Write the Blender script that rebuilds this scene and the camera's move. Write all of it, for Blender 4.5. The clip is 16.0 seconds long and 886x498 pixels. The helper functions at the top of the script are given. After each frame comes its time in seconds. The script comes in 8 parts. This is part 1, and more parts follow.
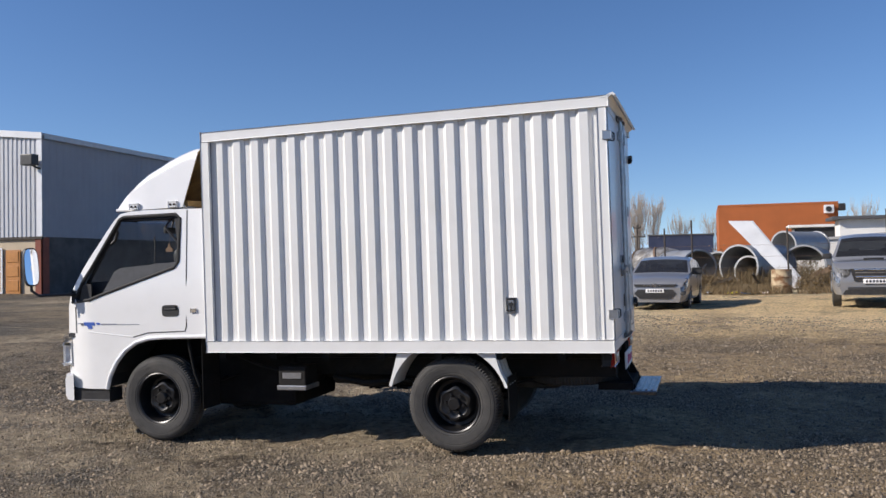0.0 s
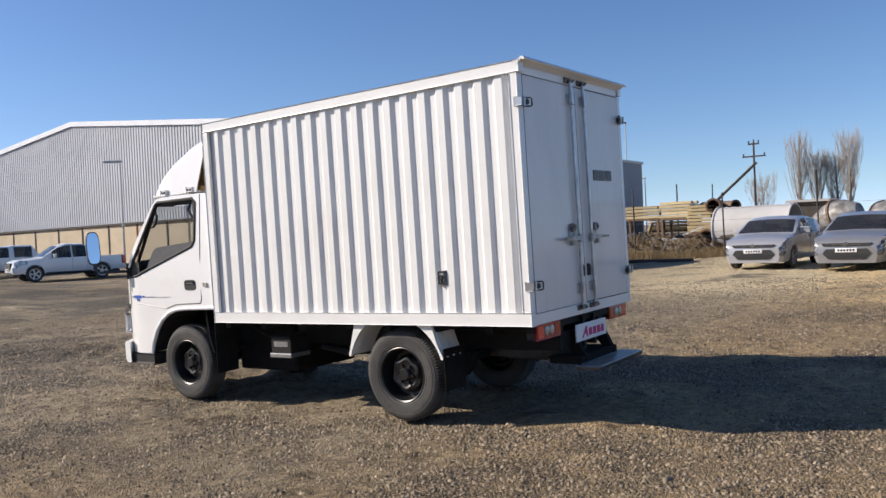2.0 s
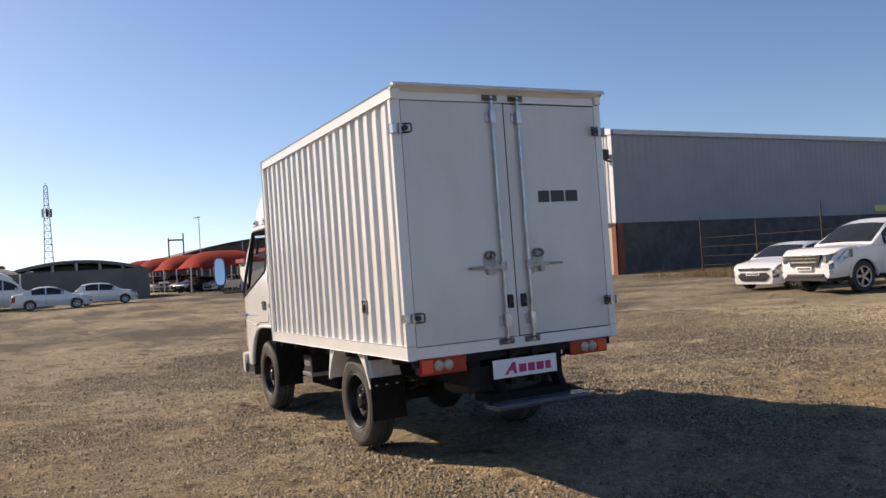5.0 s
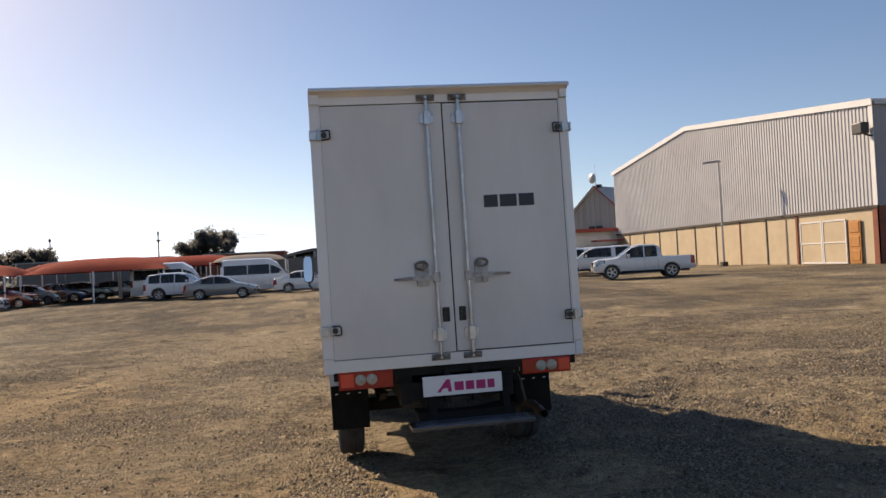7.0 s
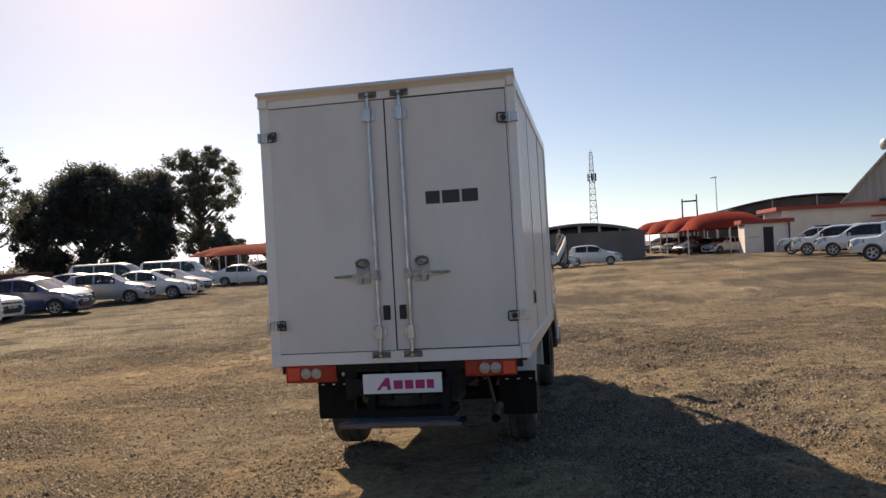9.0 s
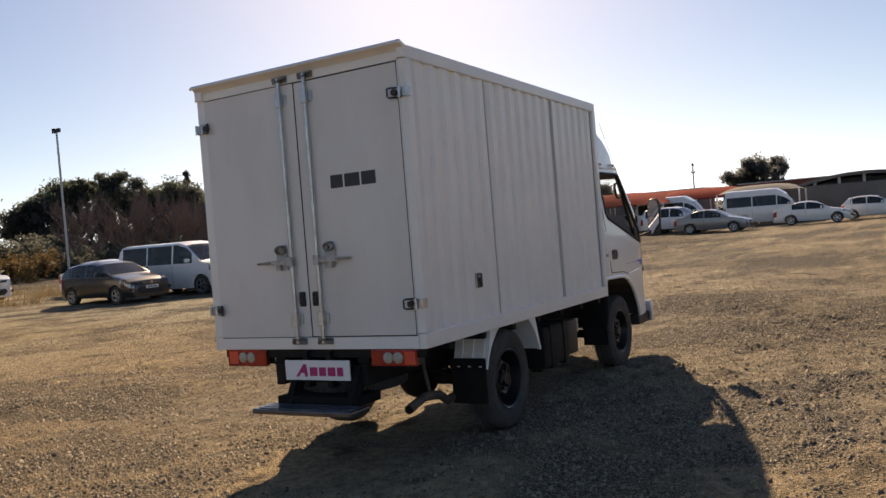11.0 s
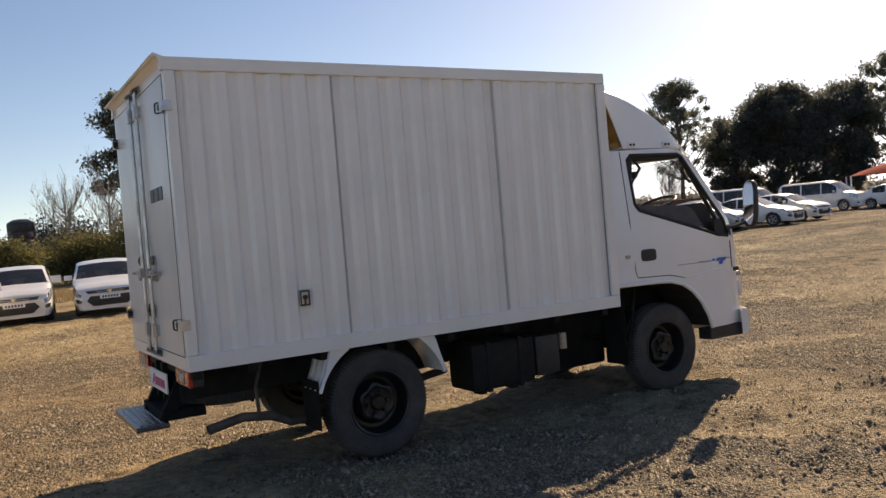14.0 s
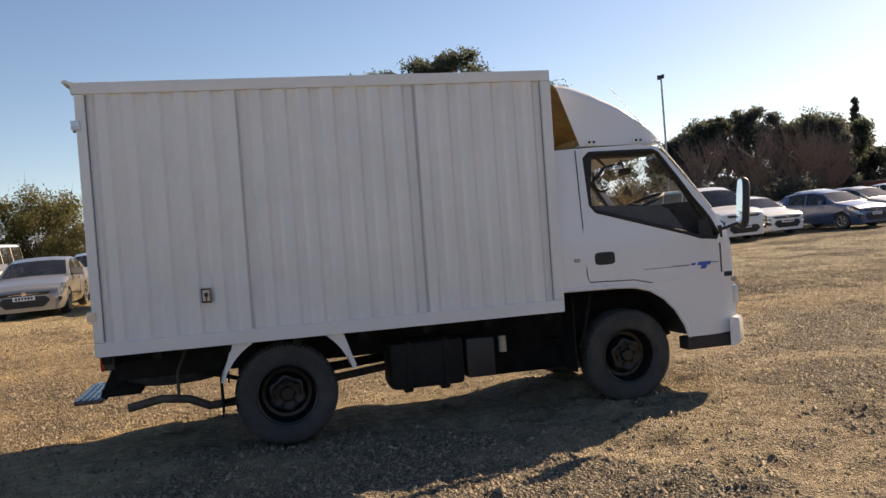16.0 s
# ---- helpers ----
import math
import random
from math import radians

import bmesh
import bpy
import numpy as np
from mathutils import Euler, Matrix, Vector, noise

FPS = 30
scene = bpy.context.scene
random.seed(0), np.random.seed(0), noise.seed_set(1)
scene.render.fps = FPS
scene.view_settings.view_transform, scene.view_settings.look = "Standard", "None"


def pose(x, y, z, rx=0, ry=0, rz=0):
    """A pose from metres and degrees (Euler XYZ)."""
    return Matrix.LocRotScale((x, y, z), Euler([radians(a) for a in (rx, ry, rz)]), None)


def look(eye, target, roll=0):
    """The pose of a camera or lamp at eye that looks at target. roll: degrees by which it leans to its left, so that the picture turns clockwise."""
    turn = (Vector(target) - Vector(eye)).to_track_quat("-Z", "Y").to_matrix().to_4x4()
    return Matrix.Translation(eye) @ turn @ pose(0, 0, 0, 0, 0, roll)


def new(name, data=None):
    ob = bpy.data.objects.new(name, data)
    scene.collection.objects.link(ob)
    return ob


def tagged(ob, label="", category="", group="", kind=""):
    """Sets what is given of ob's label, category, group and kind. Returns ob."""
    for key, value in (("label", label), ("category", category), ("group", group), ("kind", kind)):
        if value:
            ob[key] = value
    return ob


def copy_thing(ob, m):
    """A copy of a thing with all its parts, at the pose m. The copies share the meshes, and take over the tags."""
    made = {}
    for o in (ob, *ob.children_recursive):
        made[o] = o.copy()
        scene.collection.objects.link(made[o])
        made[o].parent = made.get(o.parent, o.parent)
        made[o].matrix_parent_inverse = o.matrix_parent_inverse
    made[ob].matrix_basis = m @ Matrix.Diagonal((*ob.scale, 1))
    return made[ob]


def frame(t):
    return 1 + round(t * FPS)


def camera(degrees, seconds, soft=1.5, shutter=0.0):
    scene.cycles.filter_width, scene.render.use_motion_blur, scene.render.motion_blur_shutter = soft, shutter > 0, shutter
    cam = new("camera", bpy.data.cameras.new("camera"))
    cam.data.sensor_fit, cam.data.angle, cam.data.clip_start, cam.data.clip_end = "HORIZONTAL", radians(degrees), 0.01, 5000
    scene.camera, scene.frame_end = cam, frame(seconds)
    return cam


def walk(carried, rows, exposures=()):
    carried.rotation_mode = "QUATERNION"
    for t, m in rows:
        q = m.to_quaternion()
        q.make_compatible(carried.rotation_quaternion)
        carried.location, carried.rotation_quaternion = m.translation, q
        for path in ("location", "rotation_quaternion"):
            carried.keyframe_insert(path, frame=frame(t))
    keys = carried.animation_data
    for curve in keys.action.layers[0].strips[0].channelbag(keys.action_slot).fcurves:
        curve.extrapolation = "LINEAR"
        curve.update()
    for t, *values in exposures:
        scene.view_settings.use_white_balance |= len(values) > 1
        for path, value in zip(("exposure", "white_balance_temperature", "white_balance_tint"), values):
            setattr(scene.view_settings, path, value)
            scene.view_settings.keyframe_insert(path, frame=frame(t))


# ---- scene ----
cam = camera(57.1, 16.0)

PATH = [
    (0, (1.949, -7.123, 1.518), (1.338, -5.219, 1.554), -0.9),
    (0.5, (2.55, -6.903, 1.542), (1.801, -5.049, 1.574), -1.1),
    (1, (3.143, -6.681, 1.511), (2.251, -4.891, 1.548), -2.2),
    (1.5, (3.691, -6.4, 1.517), (2.664, -4.684, 1.489), -3.0),
    (2, (4.206, -6.089, 1.532), (3.047, -4.46, 1.495), -2.6),
    (2.5, (4.676, -5.709, 1.515), (3.394, -4.174, 1.539), -2.2),
    (3, (5.133, -5.303, 1.49), (3.731, -3.877, 1.525), -3.0),
    (3.5, (5.52, -4.842, 1.477), (4.013, -3.529, 1.524), -3.1),
    (4, (5.897, -4.348, 1.487), (4.288, -3.161, 1.535), -2.8),
    (6.5, (6.892, -1.519, 1.526), (4.946, -1.056, 1.555), -3.6),
    (7, (6.931, -0.923, 1.559), (4.954, -0.623, 1.589), -3.0),
    (7.5, (6.994, -0.376, 1.580), (4.999, -0.235, 1.610), -3.15),
    (8, (6.958, 0.127, 1.584), (4.958, 0.126, 1.623), -3.42),
    (8.5, (6.941, 0.748, 1.578), (4.950, 0.566, 1.611), -2.84),
    (9, (6.801, 1.352, 1.595), (4.833, 0.994, 1.600), -2.94),
    (9.5, (6.675, 1.981, 1.606), (4.750, 1.441, 1.595), -3.36),
    (10, (6.410, 2.520, 1.621), (4.536, 1.825, 1.584), -3.91),
    (12.5, (4.19, 4.971, 1.576), (2.764, 3.57, 1.54), -5.2),
    (13, (3.616, 5.263, 1.59), (2.299, 3.758, 1.552), -5.6),
    (13.5, (3.013, 5.668, 1.615), (1.847, 4.044, 1.57), -5.5),
    (14, (2.423, 5.994, 1.636), (1.407, 4.272, 1.565), -5.2),
    (14.5, (1.884, 6.285, 1.627), (0.999, 4.492, 1.556), -5.3),
    (15, (1.255, 6.636, 1.675), (0.538, 4.771, 1.588), -4.7),
    (15.5, (0.743, 6.835, 1.658), (0.15, 4.927, 1.579), -5.1),
    (16, (0.158, 7.037, 1.632), (-0.298, 5.092, 1.552), -4.9),
]
LIGHT = [(0, 0.07, 6650, 13), (2, 0.30, 7050, 13.5), (4, 0.36, 7650, 14.5), (6.5, 0.26, 9300, 17.5), (8.5, 0.17, 9800, 18), (10, 0.22, 10250, 18.5), (12.5, 0.33, 10500, 18.5), (13.5, 0.42, 10500, 18), (16, 0.58, 10100, 16.5)]
walk(cam, [(t, look(eye, target, roll)) for t, eye, target, roll in PATH], LIGHT)

# ---- light ----
SUN_AZ, SUN_EL = 210.0, 30.0          # where the sun stands, degrees from +x towards +y, and above the horizon
world = bpy.data.worlds.new("sky")
scene.world = world
world.use_nodes = True
wn = world.node_tree
wn.nodes.clear()
sky = wn.nodes.new("ShaderNodeTexSky")
sky.sky_type = "NISHITA"
sky.sun_disc = False
sky.sun_elevation = radians(SUN_EL)
sky.sun_rotation = radians(90.0 - SUN_AZ)
sky.altitude = 1400.0
sky.air_density, sky.dust_density, sky.ozone_density = 1.0, 0.8, 2.5
bgn = wn.nodes.new("ShaderNodeBackground")
bgn.inputs["Strength"].default_value = 0.127
wout = wn.nodes.new("ShaderNodeOutputWorld")
# clear dry air: a little deeper blue, and a horizon that stays white instead of yellow
deep = wn.nodes.new("ShaderNodeHueSaturation")
deep.inputs["Saturation"].default_value = 1.19
deep.inputs["Hue"].default_value = 0.506
# thin dry air: less whitening close to the horizon
aim, raised = wn.nodes.new("ShaderNodeTexCoord"), wn.nodes.new("ShaderNodeVectorMath")
raised.inputs[1].default_value = (0.0, 0.0, 0.047)
wn.links.new(aim.outputs["Generated"], raised.inputs[0])
wn.links.new(raised.outputs[0], sky.inputs["Vector"])
wn.links.new(sky.outputs[0], deep.inputs["Color"])
rgb_in, rgb_out = wn.nodes.new("ShaderNodeSeparateColor"), wn.nodes.new("ShaderNodeCombineColor")
wn.links.new(deep.outputs[0], rgb_in.inputs[0])
wn.links.new(rgb_in.outputs[0], rgb_out.inputs[0])
for channel, floor in ((1, 1.08), (2, 1.42)):
    least, most = wn.nodes.new("ShaderNodeMath"), wn.nodes.new("ShaderNodeMath")
    least.operation, most.operation = "MULTIPLY", "MAXIMUM"
    wn.links.new(rgb_in.outputs[0], least.inputs[0])
    least.inputs[1].default_value = floor
    wn.links.new(rgb_in.outputs[channel], most.inputs[0])
    wn.links.new(least.outputs[0], most.inputs[1])
    last = most
    if channel == 2:
        pale, last = wn.nodes.new("ShaderNodeMath"), wn.nodes.new("ShaderNodeMath")
        pale.operation, last.operation = "MULTIPLY", "MAXIMUM"
        wn.links.new(rgb_in.outputs[1], pale.inputs[0])
        pale.inputs[1].default_value = 1.34
        wn.links.new(most.outputs[0], last.inputs[0])
        wn.links.new(pale.outputs[0], last.inputs[1])
    wn.links.new(last.outputs[0], rgb_out.inputs[channel])
wn.links.new(rgb_out.outputs[0], bgn.inputs["Color"])
wn.links.new(bgn.outputs[0], wout.inputs["Surface"])

sun_data = bpy.data.lights.new("sun", "SUN")
sun_data.energy, sun_data.angle, sun_data.color = 5.0, radians(0.53), (1.0, 0.95, 0.87)
sun = new("sun", sun_data)
sd = Vector((math.cos(radians(SUN_AZ)) * math.cos(radians(SUN_EL)), math.sin(radians(SUN_AZ)) * math.cos(radians(SUN_EL)), math.sin(radians(SUN_EL))))
sun.matrix_world = look(sd * 100, (0, 0, 0))


# ---- materials ----
def rgb(c):
    return (*c, 1.0)


def surface(name, base, second=None, scale=6.0, mix=(0.4, 0.65), rough=0.5, metal=0.0, bump=0.0, bump_scale=40.0, coat=0.0,
            rough_var=0.0, random_tint=0.0, spec=0.5, detail=5.0, stretch=None):
    """A principled material: two colours mixed by noise at one scale, fine grain at another, roughness that varies, and relief."""
    m = bpy.data.materials.new(name)
    m.use_nodes = True
    nt = m.node_tree
    b = nt.nodes["Principled BSDF"]
    tc = nt.nodes.new("ShaderNodeTexCoord")
    src = tc.outputs["Object"]
    if stretch:
        mp = nt.nodes.new("ShaderNodeMapping")
        mp.inputs["Scale"].default_value = stretch
        nt.links.new(src, mp.inputs["Vector"])
        src = mp.outputs[0]
    b.inputs["Roughness"].default_value = rough
    b.inputs["Metallic"].default_value = metal
    b.inputs["Coat Weight"].default_value = coat
    b.inputs["Coat Roughness"].default_value = 0.06
    b.inputs["Specular IOR Level"].default_value = spec
    b.inputs["Base Color"].default_value = rgb(base)
    col = None
    if second is not None:
        n = nt.nodes.new("ShaderNodeTexNoise")
        n.inputs["Scale"].default_value = scale
        n.inputs["Detail"].default_value = detail
        n.inputs["Roughness"].default_value = 0.6
        nt.links.new(src, n.inputs["Vector"])
        r = nt.nodes.new("ShaderNodeMapRange")
        r.inputs["From Min"].default_value, r.inputs["From Max"].default_value = mix
        nt.links.new(n.outputs["Fac"], r.inputs["Value"])
        mx = nt.nodes.new("ShaderNodeMix")
        mx.data_type = "RGBA"
        nt.links.new(r.outputs[0], mx.inputs["Factor"])
        mx.inputs["A"].default_value, mx.inputs["B"].default_value = rgb(base), rgb(second)
        col = mx.outputs["Result"]
        if rough_var:
            rr = nt.nodes.new("ShaderNodeMapRange")
            rr.inputs["To Min"].default_value, rr.inputs["To Max"].default_value = max(0.02, rough - rough_var), min(1, rough + rough_var)
            nt.links.new(n.outputs["Fac"], rr.inputs["Value"])
            nt.links.new(rr.outputs[0], b.inputs["Roughness"])
    if random_tint:
        oi = nt.nodes.new("ShaderNodeObjectInfo")
        hs = nt.nodes.new("ShaderNodeHueSaturation")
        rv = nt.nodes.new("ShaderNodeMapRange")
        rv.inputs["To Min"].default_value, rv.inputs["To Max"].default_value = 1 - random_tint, 1 + random_tint
        nt.links.new(oi.outputs["Random"], rv.inputs["Value"])
        nt.links.new(rv.outputs[0], hs.inputs["Value"])
        if col is None:
            hs.inputs["Color"].default_value = rgb(base)
        else:
            nt.links.new(col, hs.inputs["Color"])
        col = hs.outputs["Color"]
    if col is not None:
        nt.links.new(col, b.inputs["Base Color"])
    if bump:
        n2 = nt.nodes.new("ShaderNodeTexNoise")
        n2.inputs["Scale"].default_value = bump_scale
        n2.inputs["Detail"].default_value = 6.0
        nt.links.new(src, n2.inputs["Vector"])
        bp = nt.nodes.new("ShaderNodeBump")
        bp.inputs["Strength"].default_value = bump
        bp.inputs["Distance"].default_value = 0.02
        nt.links.new(n2.outputs["Fac"], bp.inputs["Height"])
        nt.links.new(bp.outputs[0], b.inputs["Normal"])
    return m


def glass(name, tint=(0.75, 0.8, 0.8), rough=0.02, dust=0.0):
    """A thin pane: mostly see-through, with a mirror-like gloss that grows at a slant, and a film of dust."""
    m = bpy.data.materials.new(name)
    m.use_nodes = True
    nt = m.node_tree
    nt.nodes.clear()
    out = nt.nodes.new("ShaderNodeOutputMaterial")
    tr = nt.nodes.new("ShaderNodeBsdfTransparent")
    tr.inputs[0].default_value = rgb(tint)
    gl = nt.nodes.new("ShaderNodeBsdfGlossy")
    gl.inputs["Roughness"].default_value = rough
    lw = nt.nodes.new("ShaderNodeLayerWeight")
    lw.inputs["Blend"].default_value = 0.5
    pw = nt.nodes.new("ShaderNodeMath")
    pw.operation = "POWER"
    pw.inputs[1].default_value = 4.0
    nt.links.new(lw.outputs["Facing"], pw.inputs[0])
    fr = nt.nodes.new("ShaderNodeMapRange")
    fr.inputs["To Min"].default_value, fr.inputs["To Max"].default_value = 0.05, 0.95
    nt.links.new(pw.outputs[0], fr.inputs["Value"])
    mx = nt.nodes.new("ShaderNodeMixShader")
    nt.links.new(fr.outputs[0], mx.inputs[0])
    nt.links.new(tr.outputs[0], mx.inputs[1])
    nt.links.new(gl.outputs[0], mx.inputs[2])
    last = mx.outputs[0]
    if dust:
        film = nt.nodes.new("ShaderNodeBsdfDiffuse")
        film.inputs[0].default_value = rgb((0.42, 0.40, 0.37))
        smear = nt.nodes.new("ShaderNodeTexNoise")
        smear.inputs["Scale"].default_value = 5.0
        amount = nt.nodes.new("ShaderNodeMapRange")
        amount.inputs["To Min"].default_value, amount.inputs["To Max"].default_value = dust * 0.4, dust * 1.6
        nt.links.new(smear.outputs["Fac"], amount.inputs["Value"])
        dusty = nt.nodes.new("ShaderNodeMixShader")
        nt.links.new(amount.outputs[0], dusty.inputs[0])
        nt.links.new(last, dusty.inputs[1])
        nt.links.new(film.outputs[0], dusty.inputs[2])
        last = dusty.outputs[0]
    nt.links.new(last, out.inputs["Surface"])
    return m


def ground_material():
    """Compacted dirt with crushed stone: sandy and grey patches, tracks, pebbles of many tones, relief at three scales."""
    m = bpy.data.materials.new("gravel_ground")
    m.use_nodes = True
    nt = m.node_tree
    L = nt.links.new
    b = nt.nodes["Principled BSDF"]
    b.inputs["Roughness"].default_value = 0.95
    b.inputs["Specular IOR Level"].default_value = 0.15
    tc = nt.nodes.new("ShaderNodeTexCoord")
    P = tc.outputs["Object"]

    def noise_at(scale, detail=5.0, rough=0.6, vec=None):
        n = nt.nodes.new("ShaderNodeTexNoise")
        n.inputs["Scale"].default_value, n.inputs["Detail"].default_value, n.inputs["Roughness"].default_value = scale, detail, rough
        L(vec or P, n.inputs["Vector"])
        return n.outputs["Fac"]

    def ramp(v, lo, hi):
        r = nt.nodes.new("ShaderNodeMapRange")
        r.inputs["From Min"].default_value, r.inputs["From Max"].default_value = lo, hi
        L(v, r.inputs["Value"])
        return r.outputs[0]

    def mixc(f, a, c, kind="MIX"):
        x = nt.nodes.new("ShaderNodeMix")
        x.data_type = "RGBA"
        x.blend_type = kind
        if isinstance(f, float):
            x.inputs["Factor"].default_value = f
        else:
            L(f, x.inputs["Factor"])
        for s, v in (("A", a), ("B", c)):
            if isinstance(v, tuple):
                x.inputs[s].default_value = rgb(v)
            else:
                L(v, x.inputs[s])
        return x.outputs["Result"]

    warp = nt.nodes.new("ShaderNodeVectorMath")
    warp.operation = "MULTIPLY_ADD"
    nz = nt.nodes.new("ShaderNodeTexNoise")
    nz.inputs["Scale"].default_value, nz.inputs["Detail"].default_value = 0.9, 4.0
    L(P, nz.inputs["Vector"])
    L(nz.outputs["Color"], warp.inputs[0])
    warp.inputs[1].default_value = (1.6, 0.9, 0.0)
    L(P, warp.inputs[2])
    W = warp.outputs[0]
    big = noise_at(0.13, 4.0, 0.6, W)
    mid = noise_at(0.55, 6.0, 0.66, W)
    small = noise_at(3.1, 5.0, 0.65)
    fine = noise_at(11.0, 6.0, 0.75)

    def share(name):
        n = nt.nodes.new("ShaderNodeAttribute")
        n.attribute_name = name
        return n.outputs["Fac"]

    def times(a, c):
        n = nt.nodes.new("ShaderNodeMath")
        n.operation = "MULTIPLY"
        L(a, n.inputs[0])
        L(c, n.inputs[1])
        return n.outputs[0]

    # brown dirt with sandy and dark patches
    dirt = mixc(ramp(fine, 0.34, 0.66), (0.15, 0.108, 0.068), (0.42, 0.312, 0.195))
    sand = mixc(ramp(small, 0.36, 0.64), (0.30, 0.218, 0.135), (0.50, 0.375, 0.24))
    dirt = mixc(ramp(mid, 0.54, 0.64), dirt, sand)
    dirt = mixc(ramp(noise_at(1.7, 5.0, 0.66), 0.56, 0.66), dirt, (0.10, 0.072, 0.048))
    # crushed grey stone: a tone for each stone, shade between them painted as dark gaps
    vo = nt.nodes.new("ShaderNodeTexVoronoi")
    vo.inputs["Scale"].default_value = 33.0
    L(P, vo.inputs["Vector"])
    sep = nt.nodes.new("ShaderNodeSeparateColor")
    L(vo.outputs["Color"], sep.inputs[0])
    vs = nt.nodes.new("ShaderNodeTexVoronoi")
    vs.inputs["Scale"].default_value = 70.0
    L(P, vs.inputs["Vector"])
    sp2 = nt.nodes.new("ShaderNodeSeparateColor")
    L(vs.outputs["Color"], sp2.inputs[0])
    stone = mixc(sep.outputs[0], (0.14, 0.110, 0.082), (0.41, 0.335, 0.25))
    chips = mixc(sp2.outputs[0], (0.12, 0.093, 0.066), (0.39, 0.315, 0.23))
    top = ramp(vo.outputs["Distance"], 0.50, 0.34)
    gravel_look = mixc(times(top, ramp(sep.outputs[1], 0.25, 0.40)), mixc(ramp(vs.outputs["Distance"], 0.35, 0.6), chips, (0.075, 0.06, 0.045)), stone)
    stony = ramp(share("stony"), 0.30, 0.62)
    loose = times(top, ramp(sep.outputs[1], 0.72, 0.80))
    base = mixc(loose, dirt, stone)
    base = mixc(stony, base, gravel_look)
    base = mixc(ramp(big, 0.45, 0.60), base, mixc(1.0, base, (0.76, 0.75, 0.74), "MULTIPLY"))
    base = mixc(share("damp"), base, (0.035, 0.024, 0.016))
    # trampled straw in front of the parked row, and worn sandy ground towards the long row
    pos = nt.nodes.new("ShaderNodeSeparateXYZ")
    L(W, pos.inputs[0])
    band = nt.nodes.new("ShaderNodeMath")
    band.operation = "MULTIPLY"
    L(ramp(pos.outputs["Y"], 7.5, 12.5), band.inputs[0])
    L(ramp(pos.outputs["X"], -9.0, -2.0), band.inputs[1])
    worn = nt.nodes.new("ShaderNodeMath")
    worn.operation = "MULTIPLY"
    L(band.outputs[0], worn.inputs[0])
    L(ramp(mid, 0.32, 0.48), worn.inputs[1])
    base = mixc(worn.outputs[0], base, mixc(ramp(fine, 0.36, 0.62), (0.36, 0.26, 0.15), (0.76, 0.58, 0.34)))
    south = nt.nodes.new("ShaderNodeMath")
    south.operation = "MULTIPLY"
    L(ramp(pos.outputs["Y"], -6.0, -11.0), south.inputs[0])
    nearer = nt.nodes.new("ShaderNodeMath")
    nearer.operation = "MULTIPLY"
    L(ramp(mid, 0.42, 0.56), nearer.inputs[0])
    L(ramp(pos.outputs["X"], -26.0, -12.0), nearer.inputs[1])
    L(nearer.outputs[0], south.inputs[1])
    # darker, greyer ground in uneven clumps beyond the truck's side
    grey_patch = nt.nodes.new("ShaderNodeMath")
    grey_patch.operation = "MULTIPLY"
    L(ramp(pos.outputs["Y"], -2.5, -5.5), grey_patch.inputs[0])
    L(ramp(pos.outputs["X"], -2.0, -9.0), grey_patch.inputs[1])
    base = mixc(grey_patch.outputs[0], base, mixc(ramp(noise_at(2.3, 6.0, 0.72, W), 0.38, 0.62), mixc(1.0, base, (0.46, 0.47, 0.49), "MULTIPLY"), mixc(1.0, base, (0.86, 0.85, 0.85), "MULTIPLY")))
    base = mixc(south.outputs[0], base, mixc(ramp(fine, 0.36, 0.62), (0.20, 0.16, 0.108), (0.46, 0.37, 0.24)))
    # light's colour painted in: warmer tint beyond one flank and the tail, cooler elsewhere
    warm_side = times(ramp(pos.outputs["Y"], -2.0, -3.6), ramp(pos.outputs["X"], -9.0, -5.0))
    warm_end = times(ramp(pos.outputs["X"], 0.6, 2.2), ramp(pos.outputs["Y"], 30.0, 24.0))
    brown = mixc(1.0, base, (1.04, 1.0, 0.86), "MULTIPLY")
    base = mixc(warm_end, mixc(warm_side, mixc(1.0, base, (0.93, 1.0, 1.05), "MULTIPLY"), brown), brown)
    dusty = nt.nodes.new("ShaderNodeHueSaturation")
    dusty.inputs["Saturation"].default_value, dusty.inputs["Value"].default_value = 0.92, 1.53
    L(base, dusty.inputs["Color"])
    L(dusty.outputs["Color"], b.inputs["Base Color"])
    proud = mixc(stony, loose, top)
    hsum = nt.nodes.new("ShaderNodeMath")
    hsum.operation = "MULTIPLY_ADD"
    L(fine, hsum.inputs[0])
    hsum.inputs[1].default_value = 0.8
    L(proud, hsum.inputs[2])
    hs2 = nt.nodes.new("ShaderNodeMath")
    hs2.operation = "MULTIPLY_ADD"
    L(ramp(vs.outputs["Distance"], 0.6, 0.1), hs2.inputs[0])
    hs2.inputs[1].default_value = 0.4
    L(hsum.outputs[0], hs2.inputs[2])
    bp = nt.nodes.new("ShaderNodeBump")
    bp.inputs["Strength"].default_value = 1.0
    bp.inputs["Distance"].default_value = 0.085
    L(hs2.outputs[0], bp.inputs["Height"])
    L(bp.outputs[0], b.inputs["Normal"])
    return m


